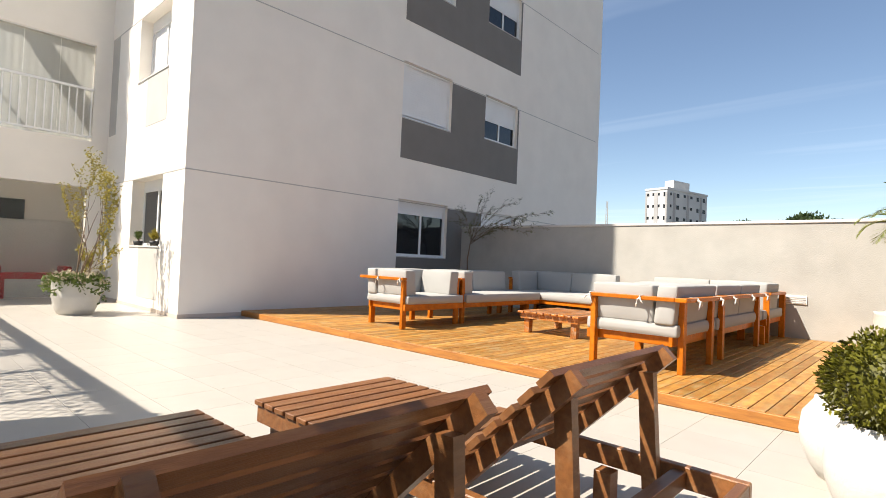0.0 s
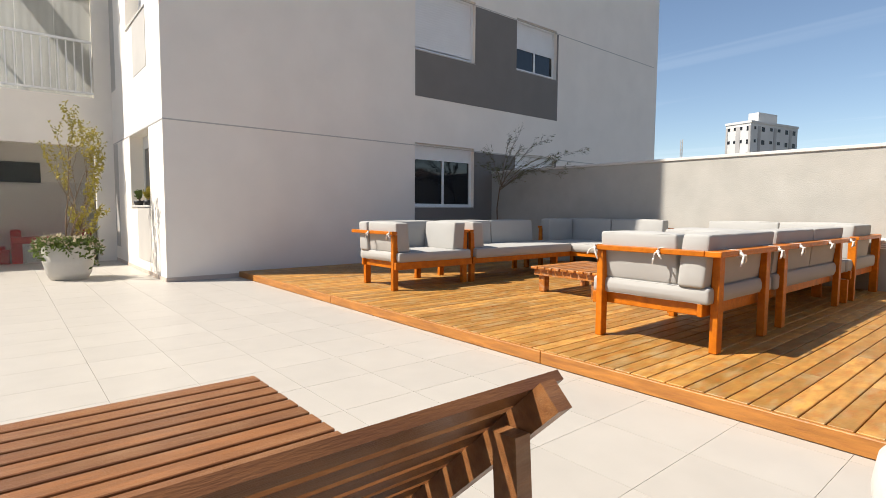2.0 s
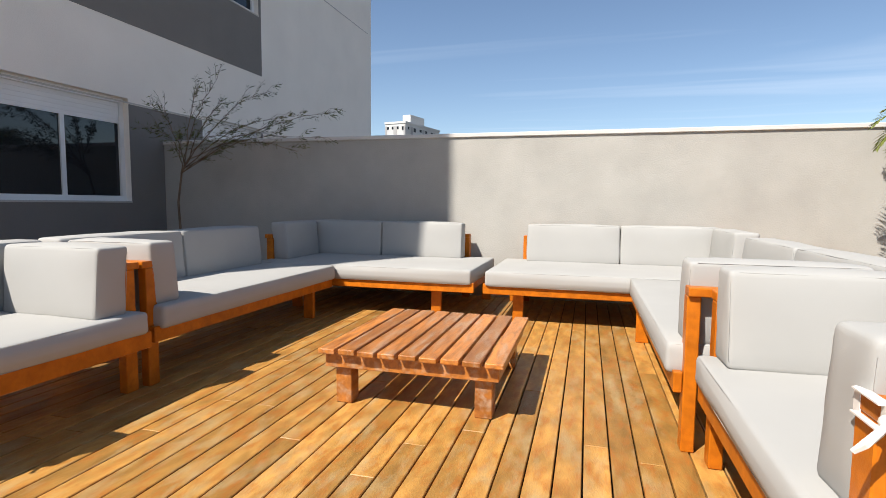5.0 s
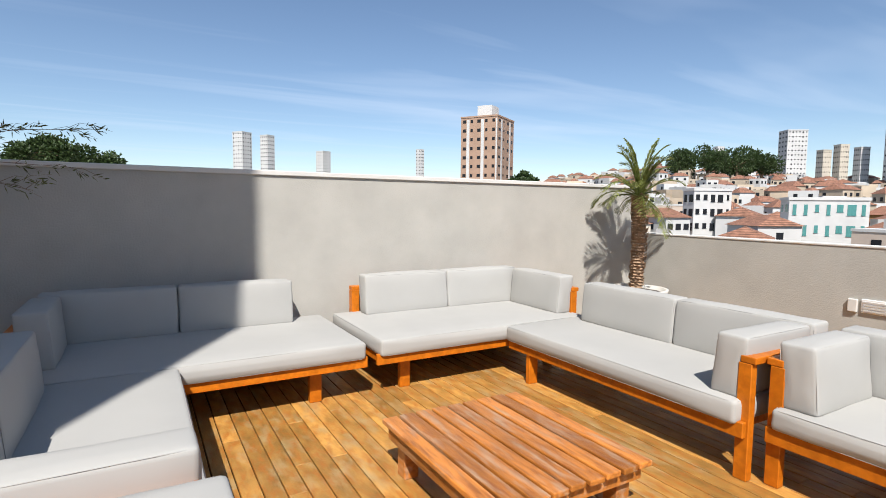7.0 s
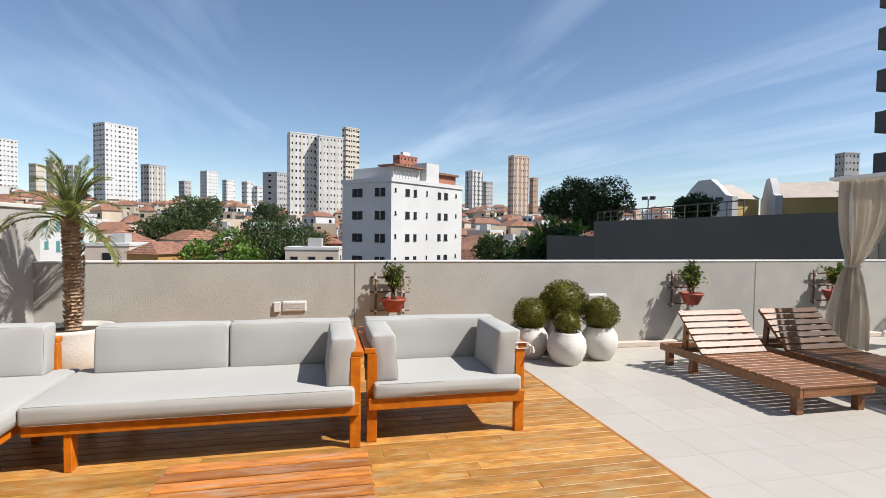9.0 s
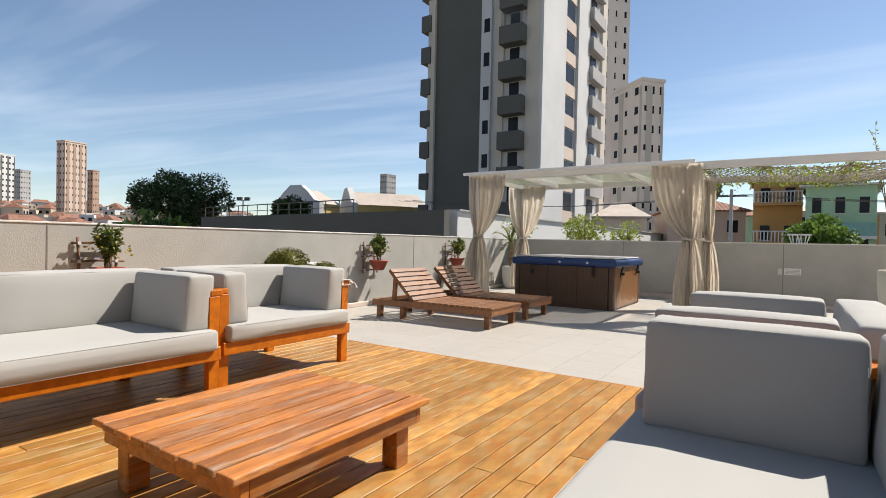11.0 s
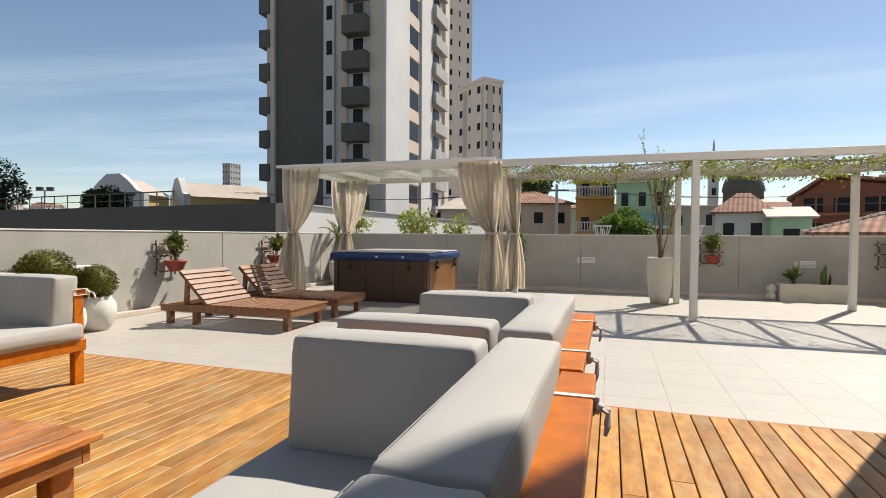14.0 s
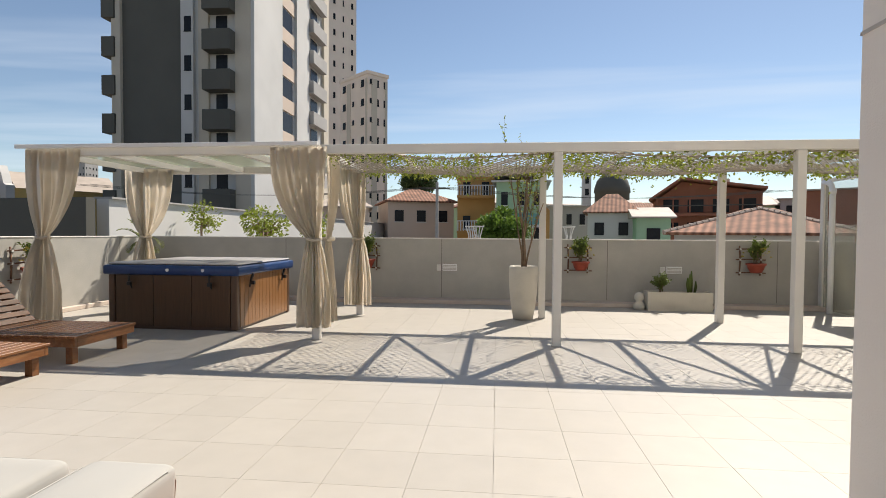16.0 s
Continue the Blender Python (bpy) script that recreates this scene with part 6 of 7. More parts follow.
# neighbours' walls just past the parapet
structure("wall_neighbour_dark", boxb(0, -0.15, -9, 19.6, 0.15, 2.3), C_DARK, "dark grey rendered wall of the next plot", "wall").matrix_world = pose(13.3, -11.4, 0, 0, 0, -7.5)
structure("wall_neighbour_low", boxb(0, -0.15, -9, 4.2, 0.15, 1.35), C_DARK, "lower dark grey wall of the next plot", "wall").matrix_world = pose(32.75, -13.94, 0, 0, 0, 20)
structure("wall_neighbour_white", boxb(13.2, -70, -9, 13.6, -12.0, 2.3), C_WHITE, "long white wall of the next plot", "wall")
structure("trim_cap_neighbour", boxb(13.1, -70, 2.301, 13.7, -12.0, 2.36), C_GREY, "dark coping on the white wall", "trim")

fence = thing("sports_fence", "dark metal railing on top of the neighbour's wall", "fence", m=pose(18.6, -12.1, 2.3, 0, 0, -7.5))
for i in range(15):
    part("post", boxb(i * 1.0, -0.02, 0, i * 1.0 + 0.04, 0.01, 0.55), C_DARK, fence)
part("rail", boxb(0, -0.019, 0.551, 14.05, 0.009, 0.6), C_DARK, fence)
part("rail", boxb(0.041, -0.03, 0.25, 14.0, -0.021, 0.28), C_DARK, fence)


def floodlight(x, y, top):
    g = thing("floodlight_mast", "thin mast with two small floodlights", "floodlight", "floodlights", m=pose(x, y, 0, 0, 0, 30))
    bm = bmesh.new()
    tube(bm, [(0, 0, -9.0), (0, 0, top)], 0.07, 6)
    part("mast", bm, C_GREY, g)
    part("bar", boxb(-0.75, -0.04, top, 0.75, 0.04, top + 0.08), C_GREY, g)
    for dx in (-0.75, 0.15):
        part("lamp", boxb(dx, -0.3, top + 0.081, dx + 0.6, 0.06, top + 0.42, 0.03), C_DARK, g)


floodlight(55.2, -33.0, 5.3)
floodlight(43.8, -32.0, 4.5)


def gable_house(name, label, az0, az1, dist, z_e, wall, roof, hipped=True, floors=2, deep=8, turn=0.0, z0=-9, rise=1.6, win=3, far=False):
    """A house facing the terrace: walls, tiled roof with eaves, windows."""
    a = (az0 + az1) / 2
    u = bearing(a)
    p = Vector((EYE.x, EYE.y, 0)) + u * dist
    w = 2 * dist * math.tan(radians((az1 - az0) / 2))
    g = thing(name, label, "house", m=pose(p.x, p.y, 0, 0, 0, -a + turn))
    part("wall", boxb(-w / 2, 0, z0, w / 2, deep, z_e), wall, g)
    bm = bmesh.new()
    e = 0.4
    pts = [(-w / 2 - e, -e), (w / 2 + e, -e), (w / 2 + e, deep + e), (-w / 2 - e, deep + e)]
    lo = [bm.verts.new((*q, z_e)) for q in pts]
    lo2 = [bm.verts.new((*q, z_e + 0.12)) for q in pts]
    ix = min(w / 2, deep / 2) * 0.95 if hipped else 0.0
    r0, r1 = bm.verts.new((-w / 2 - e + ix, deep / 2, z_e + rise)), bm.verts.new((w / 2 + e - ix, deep / 2, z_e + rise))
    bm.faces.new(lo[::-1])
    for i in range(4):
        bm.faces.new((lo[i], lo[(i + 1) % 4], lo2[(i + 1) % 4], lo2[i]))
    bm.faces.new((lo2[0], lo2[1], r1, r0))
    bm.faces.new((lo2[2], lo2[3], r0, r1))
    bm.faces.new((lo2[1], lo2[2], r1))
    bm.faces.new((lo2[3], lo2[0], r0))
    part("roof", bm, roof, g, "tiled roof")
    for f in range(floors):
        for i in range(win):
            x = -w / 2 + w * (i + 0.5) / win
            zz = z_e - 1.9 - f * 2.9
            wd = part("window", boxb(x - w / win * 0.2, -0.06, zz, x + w / win * 0.2, 0.05, zz + 1.1), C_WIN, g)
            if not far:
                part("sill", boxb(x - w / win * 0.24, -0.12, zz - 0.09, x + w / win * 0.24, -0.061, zz - 0.01), C_WHITE, wd)
    return g, w


gable_house("tiled_house", "old brown house with a hipped tile roof", 169.0, 176.2, 52, 4.4, C_TAUPE, C_ROOF, True, 2, 8, 12)
g, w = gable_house("ochre_house", "three-storey ochre house with balconies", 176.6, 180.6, 46, 6.6, C_OCHRE, C_OCHRE, True, 3, 8, 0, rise=0.3, win=2)
for z in (1.6, 4.6):
    b = part("balcony", boxb(-w / 2, -1.0, z - 0.2, w / 2, -0.01, z), C_OCHRE, g)
    part("handrail", boxb(-w / 2, -1.0, z + 0.8, w / 2, -0.94, z + 0.88), C_WHITE, b)
    for i in range(14):
        part("baluster", boxb(-w / 2 + 0.1 + i * (w - 0.2) / 13 - 0.04, -0.99, z + 0.001, -w / 2 + 0.1 + i * (w - 0.2) / 13 + 0.04, -0.95, z + 0.799), C_WHITE, b)
g, w = gable_house("green_house", "pale green house with a glazed balcony", 180.8, 186.0, 44, 5.6, C_GREEN, C_WHITE, True, 3, 8, 0, rise=0.3, win=3)
b = part("balcony", boxb(-w / 2, -1.0, 1.9, w / 2, -0.01, 2.1), C_WHITE, g)
part("balcony_glass", boxb(-w / 2, -1.0, 2.11, w / 2, -0.97, 3.0), C_TEAL, b)
part("terrace_cover", boxb(-w / 2 - 0.3, -0.6, 6.1, w / 2 - 0.5, 6, 6.3), C_WHITE, g)
gable_house("white_cottage", "small white house with a hipped tile roof", 190.2, 194.9, 48, 3.2, C_WHITE, C_ROOF, True, 2, 7, 0, rise=1.9, win=2)
gable_house("mint_shed", "small pale green gabled outbuilding", 195.0, 198.2, 46, 2.7, C_GREEN, C_METAL, False, 1, 6, 10, rise=1.0, win=1)


def red_house():
    """A broad gable turned to the terrace, its two roof slopes unequal, with verandas in the shade below."""
    a, d = 200.9, 60
    p = Vector((EYE.x, EYE.y, 0)) + bearing(a) * d
    g = thing("red_gabled_house", "dark red gabled house with shaded verandas", "house", m=pose(p.x, p.y, 0, 0, 0, -a))
    le, pk, re = (-5.2, 4.9), (-2.1, 7.1), (5.5, 5.9)
    bm = bmesh.new()
    prof = [(le[0] + 0.3, -9), (re[0] - 0.3, -9), (re[0] - 0.3, re[1] - 0.12), (pk[0], pk[1] - 0.12), (le[0] + 0.3, le[1] - 0.02)]
    f0 = [bm.verts.new((x, 1.6, z)) for x, z in prof]
    f1 = [bm.verts.new((x, 12, z)) for x, z in prof]
    bm.faces.new(f0)
    bm.faces.new(f1[::-1])
    for i in range(5):
        j = (i + 1) % 5
        bm.faces.new((f0[j], f0[i], f1[i], f1[j]))
    part("wall", bm, C_BRICK, g)
    for q0, q1 in ((le, pk), (pk, re)):
        bm = bmesh.new()
        vs = [bm.verts.new((x, y, z)) for y in (-0.2, 12.4) for x, z in ((q0[0], q0[1] - 0.02), (q1[0], q1[1] - 0.02), (q1[0], q1[1] + 0.22), (q0[0], q0[1] + 0.22))]
        for f in ((0, 1, 2, 3), (7, 6, 5, 4), (0, 4, 5, 1), (2, 6, 7, 3), (1, 5, 6, 2), (3, 7, 4, 0)):
            bm.faces.new([vs[k] for k in f])
        part("roof", bm, C_BRICK, g, "dark red roof slope")
    for z in (1.2, 3.6):
        b = part("veranda", boxb(-4.6, 0.2, z - 0.25, 5.1, 1.59, z), C_BRICK, g)
        part("handrail", boxb(-4.6, 0.2, z + 0.75, 5.1, 0.26, z + 0.85), C_DARK, b)
        for i in range(7):
            x = -4.5 + i * 1.57
            part("post", boxb(x, 0.28, z + 0.001, x + 0.14, 0.42, z + 2.1 if z < 3 else z + 1.6), C_BRICK, b)
        for i in range(4):
            x = -3.9 + i * 2.35
            part("window", boxb(x, 1.52, z + 0.15, x + 1.5, 1.7, z + 1.5), C_WIN, g)
    part("chimney", boxb(1.8, 5, 6.0, 2.4, 5.6, 7.4), C_TAUPE, g)


red_house()
gable_house("tile_roofed_house", "low house with a broad hipped tile roof", 199.0, 213.0, 27, 1.35, C_WHITE, C_ROOF, True, 1, 8, 0, rise=1.35, win=3)
gable_house("brick_hall", "plain red-brown brick hall", 208.4, 216.0, 58, 5.4, C_BRICK, C_METAL, True, 0, 9, 0, rise=0.3, win=1)
gable_house("grey_houses", "grey flat-topped houses behind the gardens", 186.2, 190.2, 58, 4.3, C_GREY, C_GREY, True, 2, 8, 0, rise=0.4, win=3)
gable_house("grey_houses", "grey flat-topped houses behind the gardens", 207.0, 211.5, 80, 6.0, C_GREY, C_GREY, True, 2, 8, 0, rise=0.4, win=3)
gable_house("tiled_pavilion", "low pavilion with a grey tile roof", 161.8, 167.0, 50, 3.7, C_TAUPE, C_METAL, True, 0, 8, 0, rise=1.7, win=1)

rng = random.Random(77)
paints = (C_GREY, C_TAUPE, C_BRICK, C_CREAM, C_OCHRE, C_WHITE, C_GREEN)
for k in range(26):
    az = 166.0 + k * 1.95 + rng.uniform(-0.5, 0.5)
    dist = rng.uniform(78, 125)
    gable_house("back_street_house", "crowded house with a low roof in the streets behind", az - rng.uniform(1.0, 1.9), az + rng.uniform(1.0, 1.9), dist, 1.3 + dist * rng.uniform(0.028, 0.058), paints[k % 7], (C_ROOF, C_GREY, C_METAL)[k % 3], k % 2 == 0, 3, 9, rng.uniform(-20, 20), rise=rng.uniform(0.4, 1.8), win=rng.randint(3, 5), far=True)

rt = bpy.data.objects["tile_roofed_house"]
wr = 2 * 27 * math.tan(radians(7.0))
for a, b in (((-wr / 2 - 0.4, -0.4, 1.47), (-wr / 2 + 3.4, 4.0, 2.72)), ((wr / 2 + 0.4, -0.4, 1.47), (wr / 2 - 3.4, 4.0, 2.72)), ((-wr / 2 + 3.4, 4.0, 2.72), (wr / 2 - 3.4, 4.0, 2.72))):
    bm = bmesh.new()
    va, vb = Vector(a), Vector(b)
    n = int((vb - va).length / 0.35)
    for i in range(n):
        tube(bm, [va.lerp(vb, i / n), va.lerp(vb, (i + 0.92) / n)], [0.12, 0.09], 6)
    part("ridge_tiles", bm, C_TAUPE, rt, "mortared pale ridge tiles")
for az in (179.6, 180.3, 189.7):
    q = Vector((EYE.x, EYE.y, 0)) + bearing(az) * 17.5
    st = thing("white_stool", "white wire stool on the neighbouring roof", "stool", "stools on the next roof", m=pose(q.x, q.y, 0.95))
    bm = bmesh.new()
    lathe(bm, [(0.12, 0.6), (0.2, 0.6), (0.21, 0.64), (0.12, 0.64)], 16)
    part("seat", bm, C_WHITE, st)
    for k in range(4):
        bm = bmesh.new()
        a_ = k * math.pi / 2 + 0.4
        tube(bm, [(0.17 * math.cos(a_), 0.17 * math.sin(a_), 0.6), (0.08 * math.cos(a_), 0.08 * math.sin(a_), 0.3), (0.18 * math.cos(a_), 0.18 * math.sin(a_), 0.0)], 0.02, 5)
        part("leg", bm, C_WHITE, st)
structure("roof_neighbour", boxb(-14, -18, 0.6, 12.5, -13.2, 0.95), C_GREY, "flat grey roof of the next building", "roof")

# the dome with its slim tower
dm = thing("domed_church", "grey ribbed dome with a slim bell tower", "church")
p = Vector((EYE.x, EYE.y, 0)) + bearing(192.05) * 150
bm = bmesh.new()
lathe(bm, [(4.5, -9), (4.5, 12.6), (4.75, 12.7), (4.6, 14.0), (4.05, 15.8), (3.0, 17.2), (1.4, 18.1), (0.5, 18.2), (0.45, 19.0), (0.05, 19.8)], 24, 0, p.x, p.y)
part("dome", bm, C_DARK, dm, "dark grey dome", True)
q = Vector((EYE.x, EYE.y, 0)) + bearing(189.5) * 150
bm = boxb(q.x - 1.1, q.y - 1.1, -9, q.x + 1.1, q.y + 1.1, 18.0)
lathe(bm, [(1.2, 18.0), (1.2, 18.4), (0.9, 20.5), (0.8, 22.0), (0.3, 23.2), (0.25, 25.0), (0.02, 26.5)], 12, 0, q.x, q.y)
part("bell_tower", bm, C_WHITE, dm, "pale slim bell tower")
for z in (12.0, 15.2):
    part("window", boxb(q.x - 0.5, q.y + 1.05, z, q.x + 0.5, q.y + 1.16, z + 1.8), C_WIN, dm)

# barrel-roofed houses behind the dark wall
bh = thing("barrel_house", "yellow house row with curved white gables and tile roofs", "house")
for i, (a0, a1, d) in enumerate(((130.2, 134.0, 58), (134.0, 143.5, 58))):
    c = Vector((EYE.x, EYE.y, 0)) + bearing(a0 + 1.6) * d
    e = Vector((EYE.x, EYE.y, 0)) + bearing(a1) * (d + 2)
    run = e - c
    bm = bmesh.new()
    ang = math.atan2(run.y, run.x)
    L = run.length
    box(bm, 0, 0, -9, L, 7, 5.0)
    part("wall", bm, C_YELLOW, bh).matrix_world = pose(c.x, c.y, 0, 0, 0, math.degrees(ang))
    bm = bmesh.new()
    vs = [bm.verts.new(v) for v in ((0.3, -0.3, 5.0), (L, -0.3, 5.0), (L, 3.5, 6.7), (0.3, 3.5, 6.7), (0.3, 7.3, 5.0), (L, 7.3, 5.0))]
    bm.faces.new((vs[0], vs[1], vs[2], vs[3]))
    bm.faces.new((vs[3], vs[2], vs[5], vs[4]))
    part("roof", bm, C_METAL, bh, "pinkish ribbed roof").matrix_world = pose(c.x, c.y, 0, 0, 0, math.degrees(ang))
    bm = bmesh.new()
    prof = [(-0.5, -9), (7.5, -9), (7.5, 5.2), (6.6, 5.4), (5.6, 6.3), (4.4, 7.1), (2.6, 7.1), (1.4, 6.3), (0.4, 5.4), (-0.5, 5.2)]
    f0 = [bm.verts.new((-0.4, y, z)) for y, z in prof]
    f1 = [bm.verts.new((0.2, y, z)) for y, z in prof]
    bm.faces.new(f0)
    bm.faces.new(f1[::-1])
    for k in range(len(prof)):
        bm.faces.new((f0[k], f1[k], f1[(k + 1) % len(prof)], f0[(k + 1) % len(prof)]))
    part("curved_gable", bm, C_WHITE, bh, "white curved gable wall").matrix_world = pose(c.x, c.y, 0, 0, 0, math.degrees(ang))

# antenna mast
am = thing("antenna_mast", "thin lattice antenna mast on the skyline", "antenna")
p = Vector((EYE.x, EYE.y, 0)) + bearing(-24.4) * 110
bm = bmesh.new()
for dx, dy in ((-0.3, 0), (0.3, 0), (0, 0.4)):
    beam(bm, (p.x + dx, p.y + dy, -9), (p.x + dx * 0.6, p.y + dy * 0.6, 15.5), 0.1)
for i in range(14):
    z = 5 + i * 0.75
    beam(bm, (p.x - 0.25, p.y, z), (p.x + 0.25, p.y, z + 0.5), 0.06)
part("lattice", bm, C_GREY, am)

# teal-windowed workshop and other hillside buildings that stand out
tower("teal_windowed_building", "white flat building with teal windows", 63.2, 63.9, 69.6, 105, 0.9, C_WHITE, 75, 3.4, (2, 7), False, None, z0=-9, win=(0.6, 0.5), winmat=C_TEAL)
tower("white_flat_building", "white stacked flats with dark openings", 55.0, 56.0, 59.2, 110, 1.8, C_WHITE, 55, 2.7, (2, 5), False, None, z0=-12, win=(0.55, 0.5))


def town():
    """Hundreds of small houses on the slope; the nearer ones as houses of their own."""
    rng = random.Random(17)
    protos = []
    for i in range(9):
        g = thing("hillside_house", ("white", "cream", "grey", "white", "ochre", "pink", "white", "brick", "white")[i] + " small house on the slope below the hill", "house", "houses on the slope")
        w, d, h = rng.uniform(5, 8.5), rng.uniform(5, 8), rng.uniform(3.0, 6)
        wall = (C_WHITE, C_CREAM, C_GREY, C_WHITE, C_OCHRE, C_TAUPE, C_WHITE, C_BRICK, C_WHITE)[i]
        part("wall", boxb(-w / 2, -d / 2, -5, w / 2, d / 2, h), wall, g)
        if i % 3 != 2:
            bm = bmesh.new()
            e = 0.35
            a = [bm.verts.new(v) for v in ((-w / 2 - e, -d / 2 - e, h), (w / 2 + e, -d / 2 - e, h), (w / 2 + e, d / 2 + e, h), (-w / 2 - e, d / 2 + e, h))]
            r = [bm.verts.new((-w / 2 + 1.5, 0, h + 1.7)), bm.verts.new((w / 2 - 1.5, 0, h + 1.7))]
            bm.faces.new(a[::-1])
            bm.faces.new((a[0], a[1], r[1], r[0]))
            bm.faces.new((a[2], a[3], r[0], r[1]))
            bm.faces.new((a[1], a[2], r[1]))
            bm.faces.new((a[3], a[0], r[0]))
            part("roof", bm, C_ROOF, g, "orange tiled roof")
        else:
            part("roof", boxb(-w / 2 - 0.1, -d / 2 - 0.1, h, w / 2 + 0.1, d / 2 + 0.1, h + 0.4), C_WHITE, g)
            part("water_tank", boxb(-1, -1, h + 0.401, 1.2, 1, h + 1.8), C_GREY, g)
        for s in (-1, 1):
            for k in range(3):
                x = -w / 2 + w * (k + 0.5) / 3
                for f in range(2 if h > 5 else 1):
                    y0 = s * d / 2
                    part("window", boxb(x - 0.55, y0 - 0.06, h - 2.2 - f * 2.8, x + 0.55, y0 + 0.06, h - 1.1 - f * 2.8), C_WIN, g)
            part("window", boxb(s * w / 2 - 0.06, -0.6, h - 2.2, s * w / 2 + 0.06, 0.6, h - 1.0), C_WIN, g)
        protos.append(g)
    used = set()
    spots = []
    for i in range(9000):
        az = rng.uniform(40, 126)
        d = rng.uniform(85, 430)
        p = Vector((EYE.x, EYE.y, 0)) + bearing(az) * d
        if 90.5 < az < 105 and d < 110 or (63 < az < 70 and d < 128) or (54 < az < 60 and d < 130):
            continue
        if any((p - q).length < 7.0 + d * 0.003 for q in spots):
            continue
        spots.append(p)
    spots.sort(key=lambda p: (p - EYE).length)
    far_w, far_r, far_o, far_d = bmesh.new(), bmesh.new(), bmesh.new(), bmesh.new()
    nn = 0
    for p in spots:
        z = ground_z(p.x, p.y)
        turn = rng.uniform(0, 360)
        if nn < 90:
            k = nn % len(protos)
            m = pose(p.x, p.y, z, 0, 0, turn)
            if k not in used:
                protos[k].matrix_world = m
                used.add(k)
            else:
                copy_thing(protos[k], m)
            nn += 1
        else:
            w, d, h = rng.uniform(4, 9), rng.uniform(4, 8), rng.uniform(2.8, 8)
            R = Matrix.Translation((p.x, p.y, z)) @ Matrix.Rotation(radians(turn), 4, "Z")
            tgt = far_o if rng.random() < 0.5 else far_w
            n0 = len(tgt.verts)
            vs = [tgt.verts.new(R @ Vector((i_ * w / 2, j_ * d / 2, zz))) for zz in (-6, h) for i_, j_ in ((-1, -1), (1, -1), (1, 1), (-1, 1))]
            for f in ((0, 1, 5, 4), (1, 2, 6, 5), (2, 3, 7, 6), (3, 0, 4, 7), (4, 5, 6, 7)):
                tgt.faces.new([vs[q] for q in f])
            for sx, sy in ((1, 0), (-1, 0), (0, 1), (0, -1)):
                for k in range(2):
                    for fl in range(max(1, int(h / 2.9))):
                        zz = h - 2.2 - fl * 2.8
                        if rng.random() < 0.25:
                            continue
                        t_ = (k - 0.5) * 0.5
                        ctr = Vector((sx * w / 2 if sx else t_ * w, sy * d / 2 if sy else t_ * d, zz))
                        ex, ey = (0.05, 0.55) if sx else (0.55, 0.05)
                        vs = [far_d.verts.new(R @ (ctr + Vector((i_ * ex, j_ * ey, k_ * 0.6)))) for k_ in (0, 2) for i_, j_ in ((-1, -1), (1, -1), (1, 1), (-1, 1))]
                        for f in ((0, 1, 5, 4), (1, 2, 6, 5), (2, 3, 7, 6), (3, 0, 4, 7), (4, 5, 6, 7)):
                            far_d.faces.new([vs[q] for q in f])
            if rng.random() < 0.4:
                a = [far_r.verts.new(R @ Vector(v)) for v in ((-w / 2 - 0.3, -d / 2 - 0.3, h), (w / 2 + 0.3, -d / 2 - 0.3, h), (w / 2 + 0.3, d / 2 + 0.3, h), (-w / 2 - 0.3, d / 2 + 0.3, h), (-w / 2 + 1.5, 0, h + 1.8), (w / 2 - 1.5, 0, h + 1.8))]
                for f in ((0, 1, 5, 4), (2, 3, 4, 5), (1, 2, 5), (3, 0, 4)):
                    far_r.faces.new([a[q] for q in f])
    for nm, bm, m_ in (("distant_white_houses", far_w, C_WHITE), ("distant_coloured_houses", far_o, mat("town_mixed_paint", (0.44, 0.36, 0.27), 0.85, var=0.1, scale=0.3, per_island=0.4)), ("distant_tiled_roofs", far_r, C_ROOF), ("distant_house_windows", far_d, C_WIN)):
        tagged(part(nm, bm, m_), "crowded small houses far up the slope", "houses", kind="stuff")


town()

# ---- trees of the neighbourhood ----


def tree(az, dist, z_top, crown_r, seed, label, m_=M_TREE, n=4200, leaf=0.5, flat=0.8, z0=None):
    rng = random.Random(seed)
    p = Vector((EYE.x, EYE.y, 0)) + bearing(az) * dist
    base = (ground_z(p.x, p.y) - 0.5) if z0 is None else z0
    g = thing("leafy_tree", label, "tree", m=pose(p.x, p.y, base))
    H = z_top - base
    tb = bmesh.new()
    zc = H - crown_r * flat
    tube(tb, [(0, 0, 0), (0.1, 0.1, zc * 0.6), (0, 0.2, zc)], [crown_r * 0.09, crown_r * 0.07, crown_r * 0.05], 7)
    lobes = []
    for i in range(11):
        d = rand_dir(rng)
        q = Vector((d.x * crown_r * 0.62, d.y * crown_r * 0.62, zc + d.z * crown_r * flat * 0.62))
        lobes.append((q, crown_r * rng.uniform(0.3, 0.5)))
        tube(tb, [(0, 0, zc - crown_r * 0.5), tuple(q * 0.5 + Vector((0, 0, zc * 0.5 - crown_r * 0.1))), tuple(q)], [crown_r * 0.04, crown_r * 0.03, crown_r * 0.012], 5)
    part("trunk", tb, M_TWIG, g, "", True)
    lf = bmesh.new()
    for i in range(n):
        q, r = lobes[rng.randrange(len(lobes))]
        d = rand_dir(rng)
        pp = q + d * r * (0.55 + 0.5 * rng.random())
        e = (d + rand_dir(rng)).normalized()
        quad_leaf(lf, pp, e, e.orthogonal(), leaf * rng.uniform(0.6, 1.3), leaf * 0.7)
    part("crown", lf, m_, g, "uneven leafy crown")


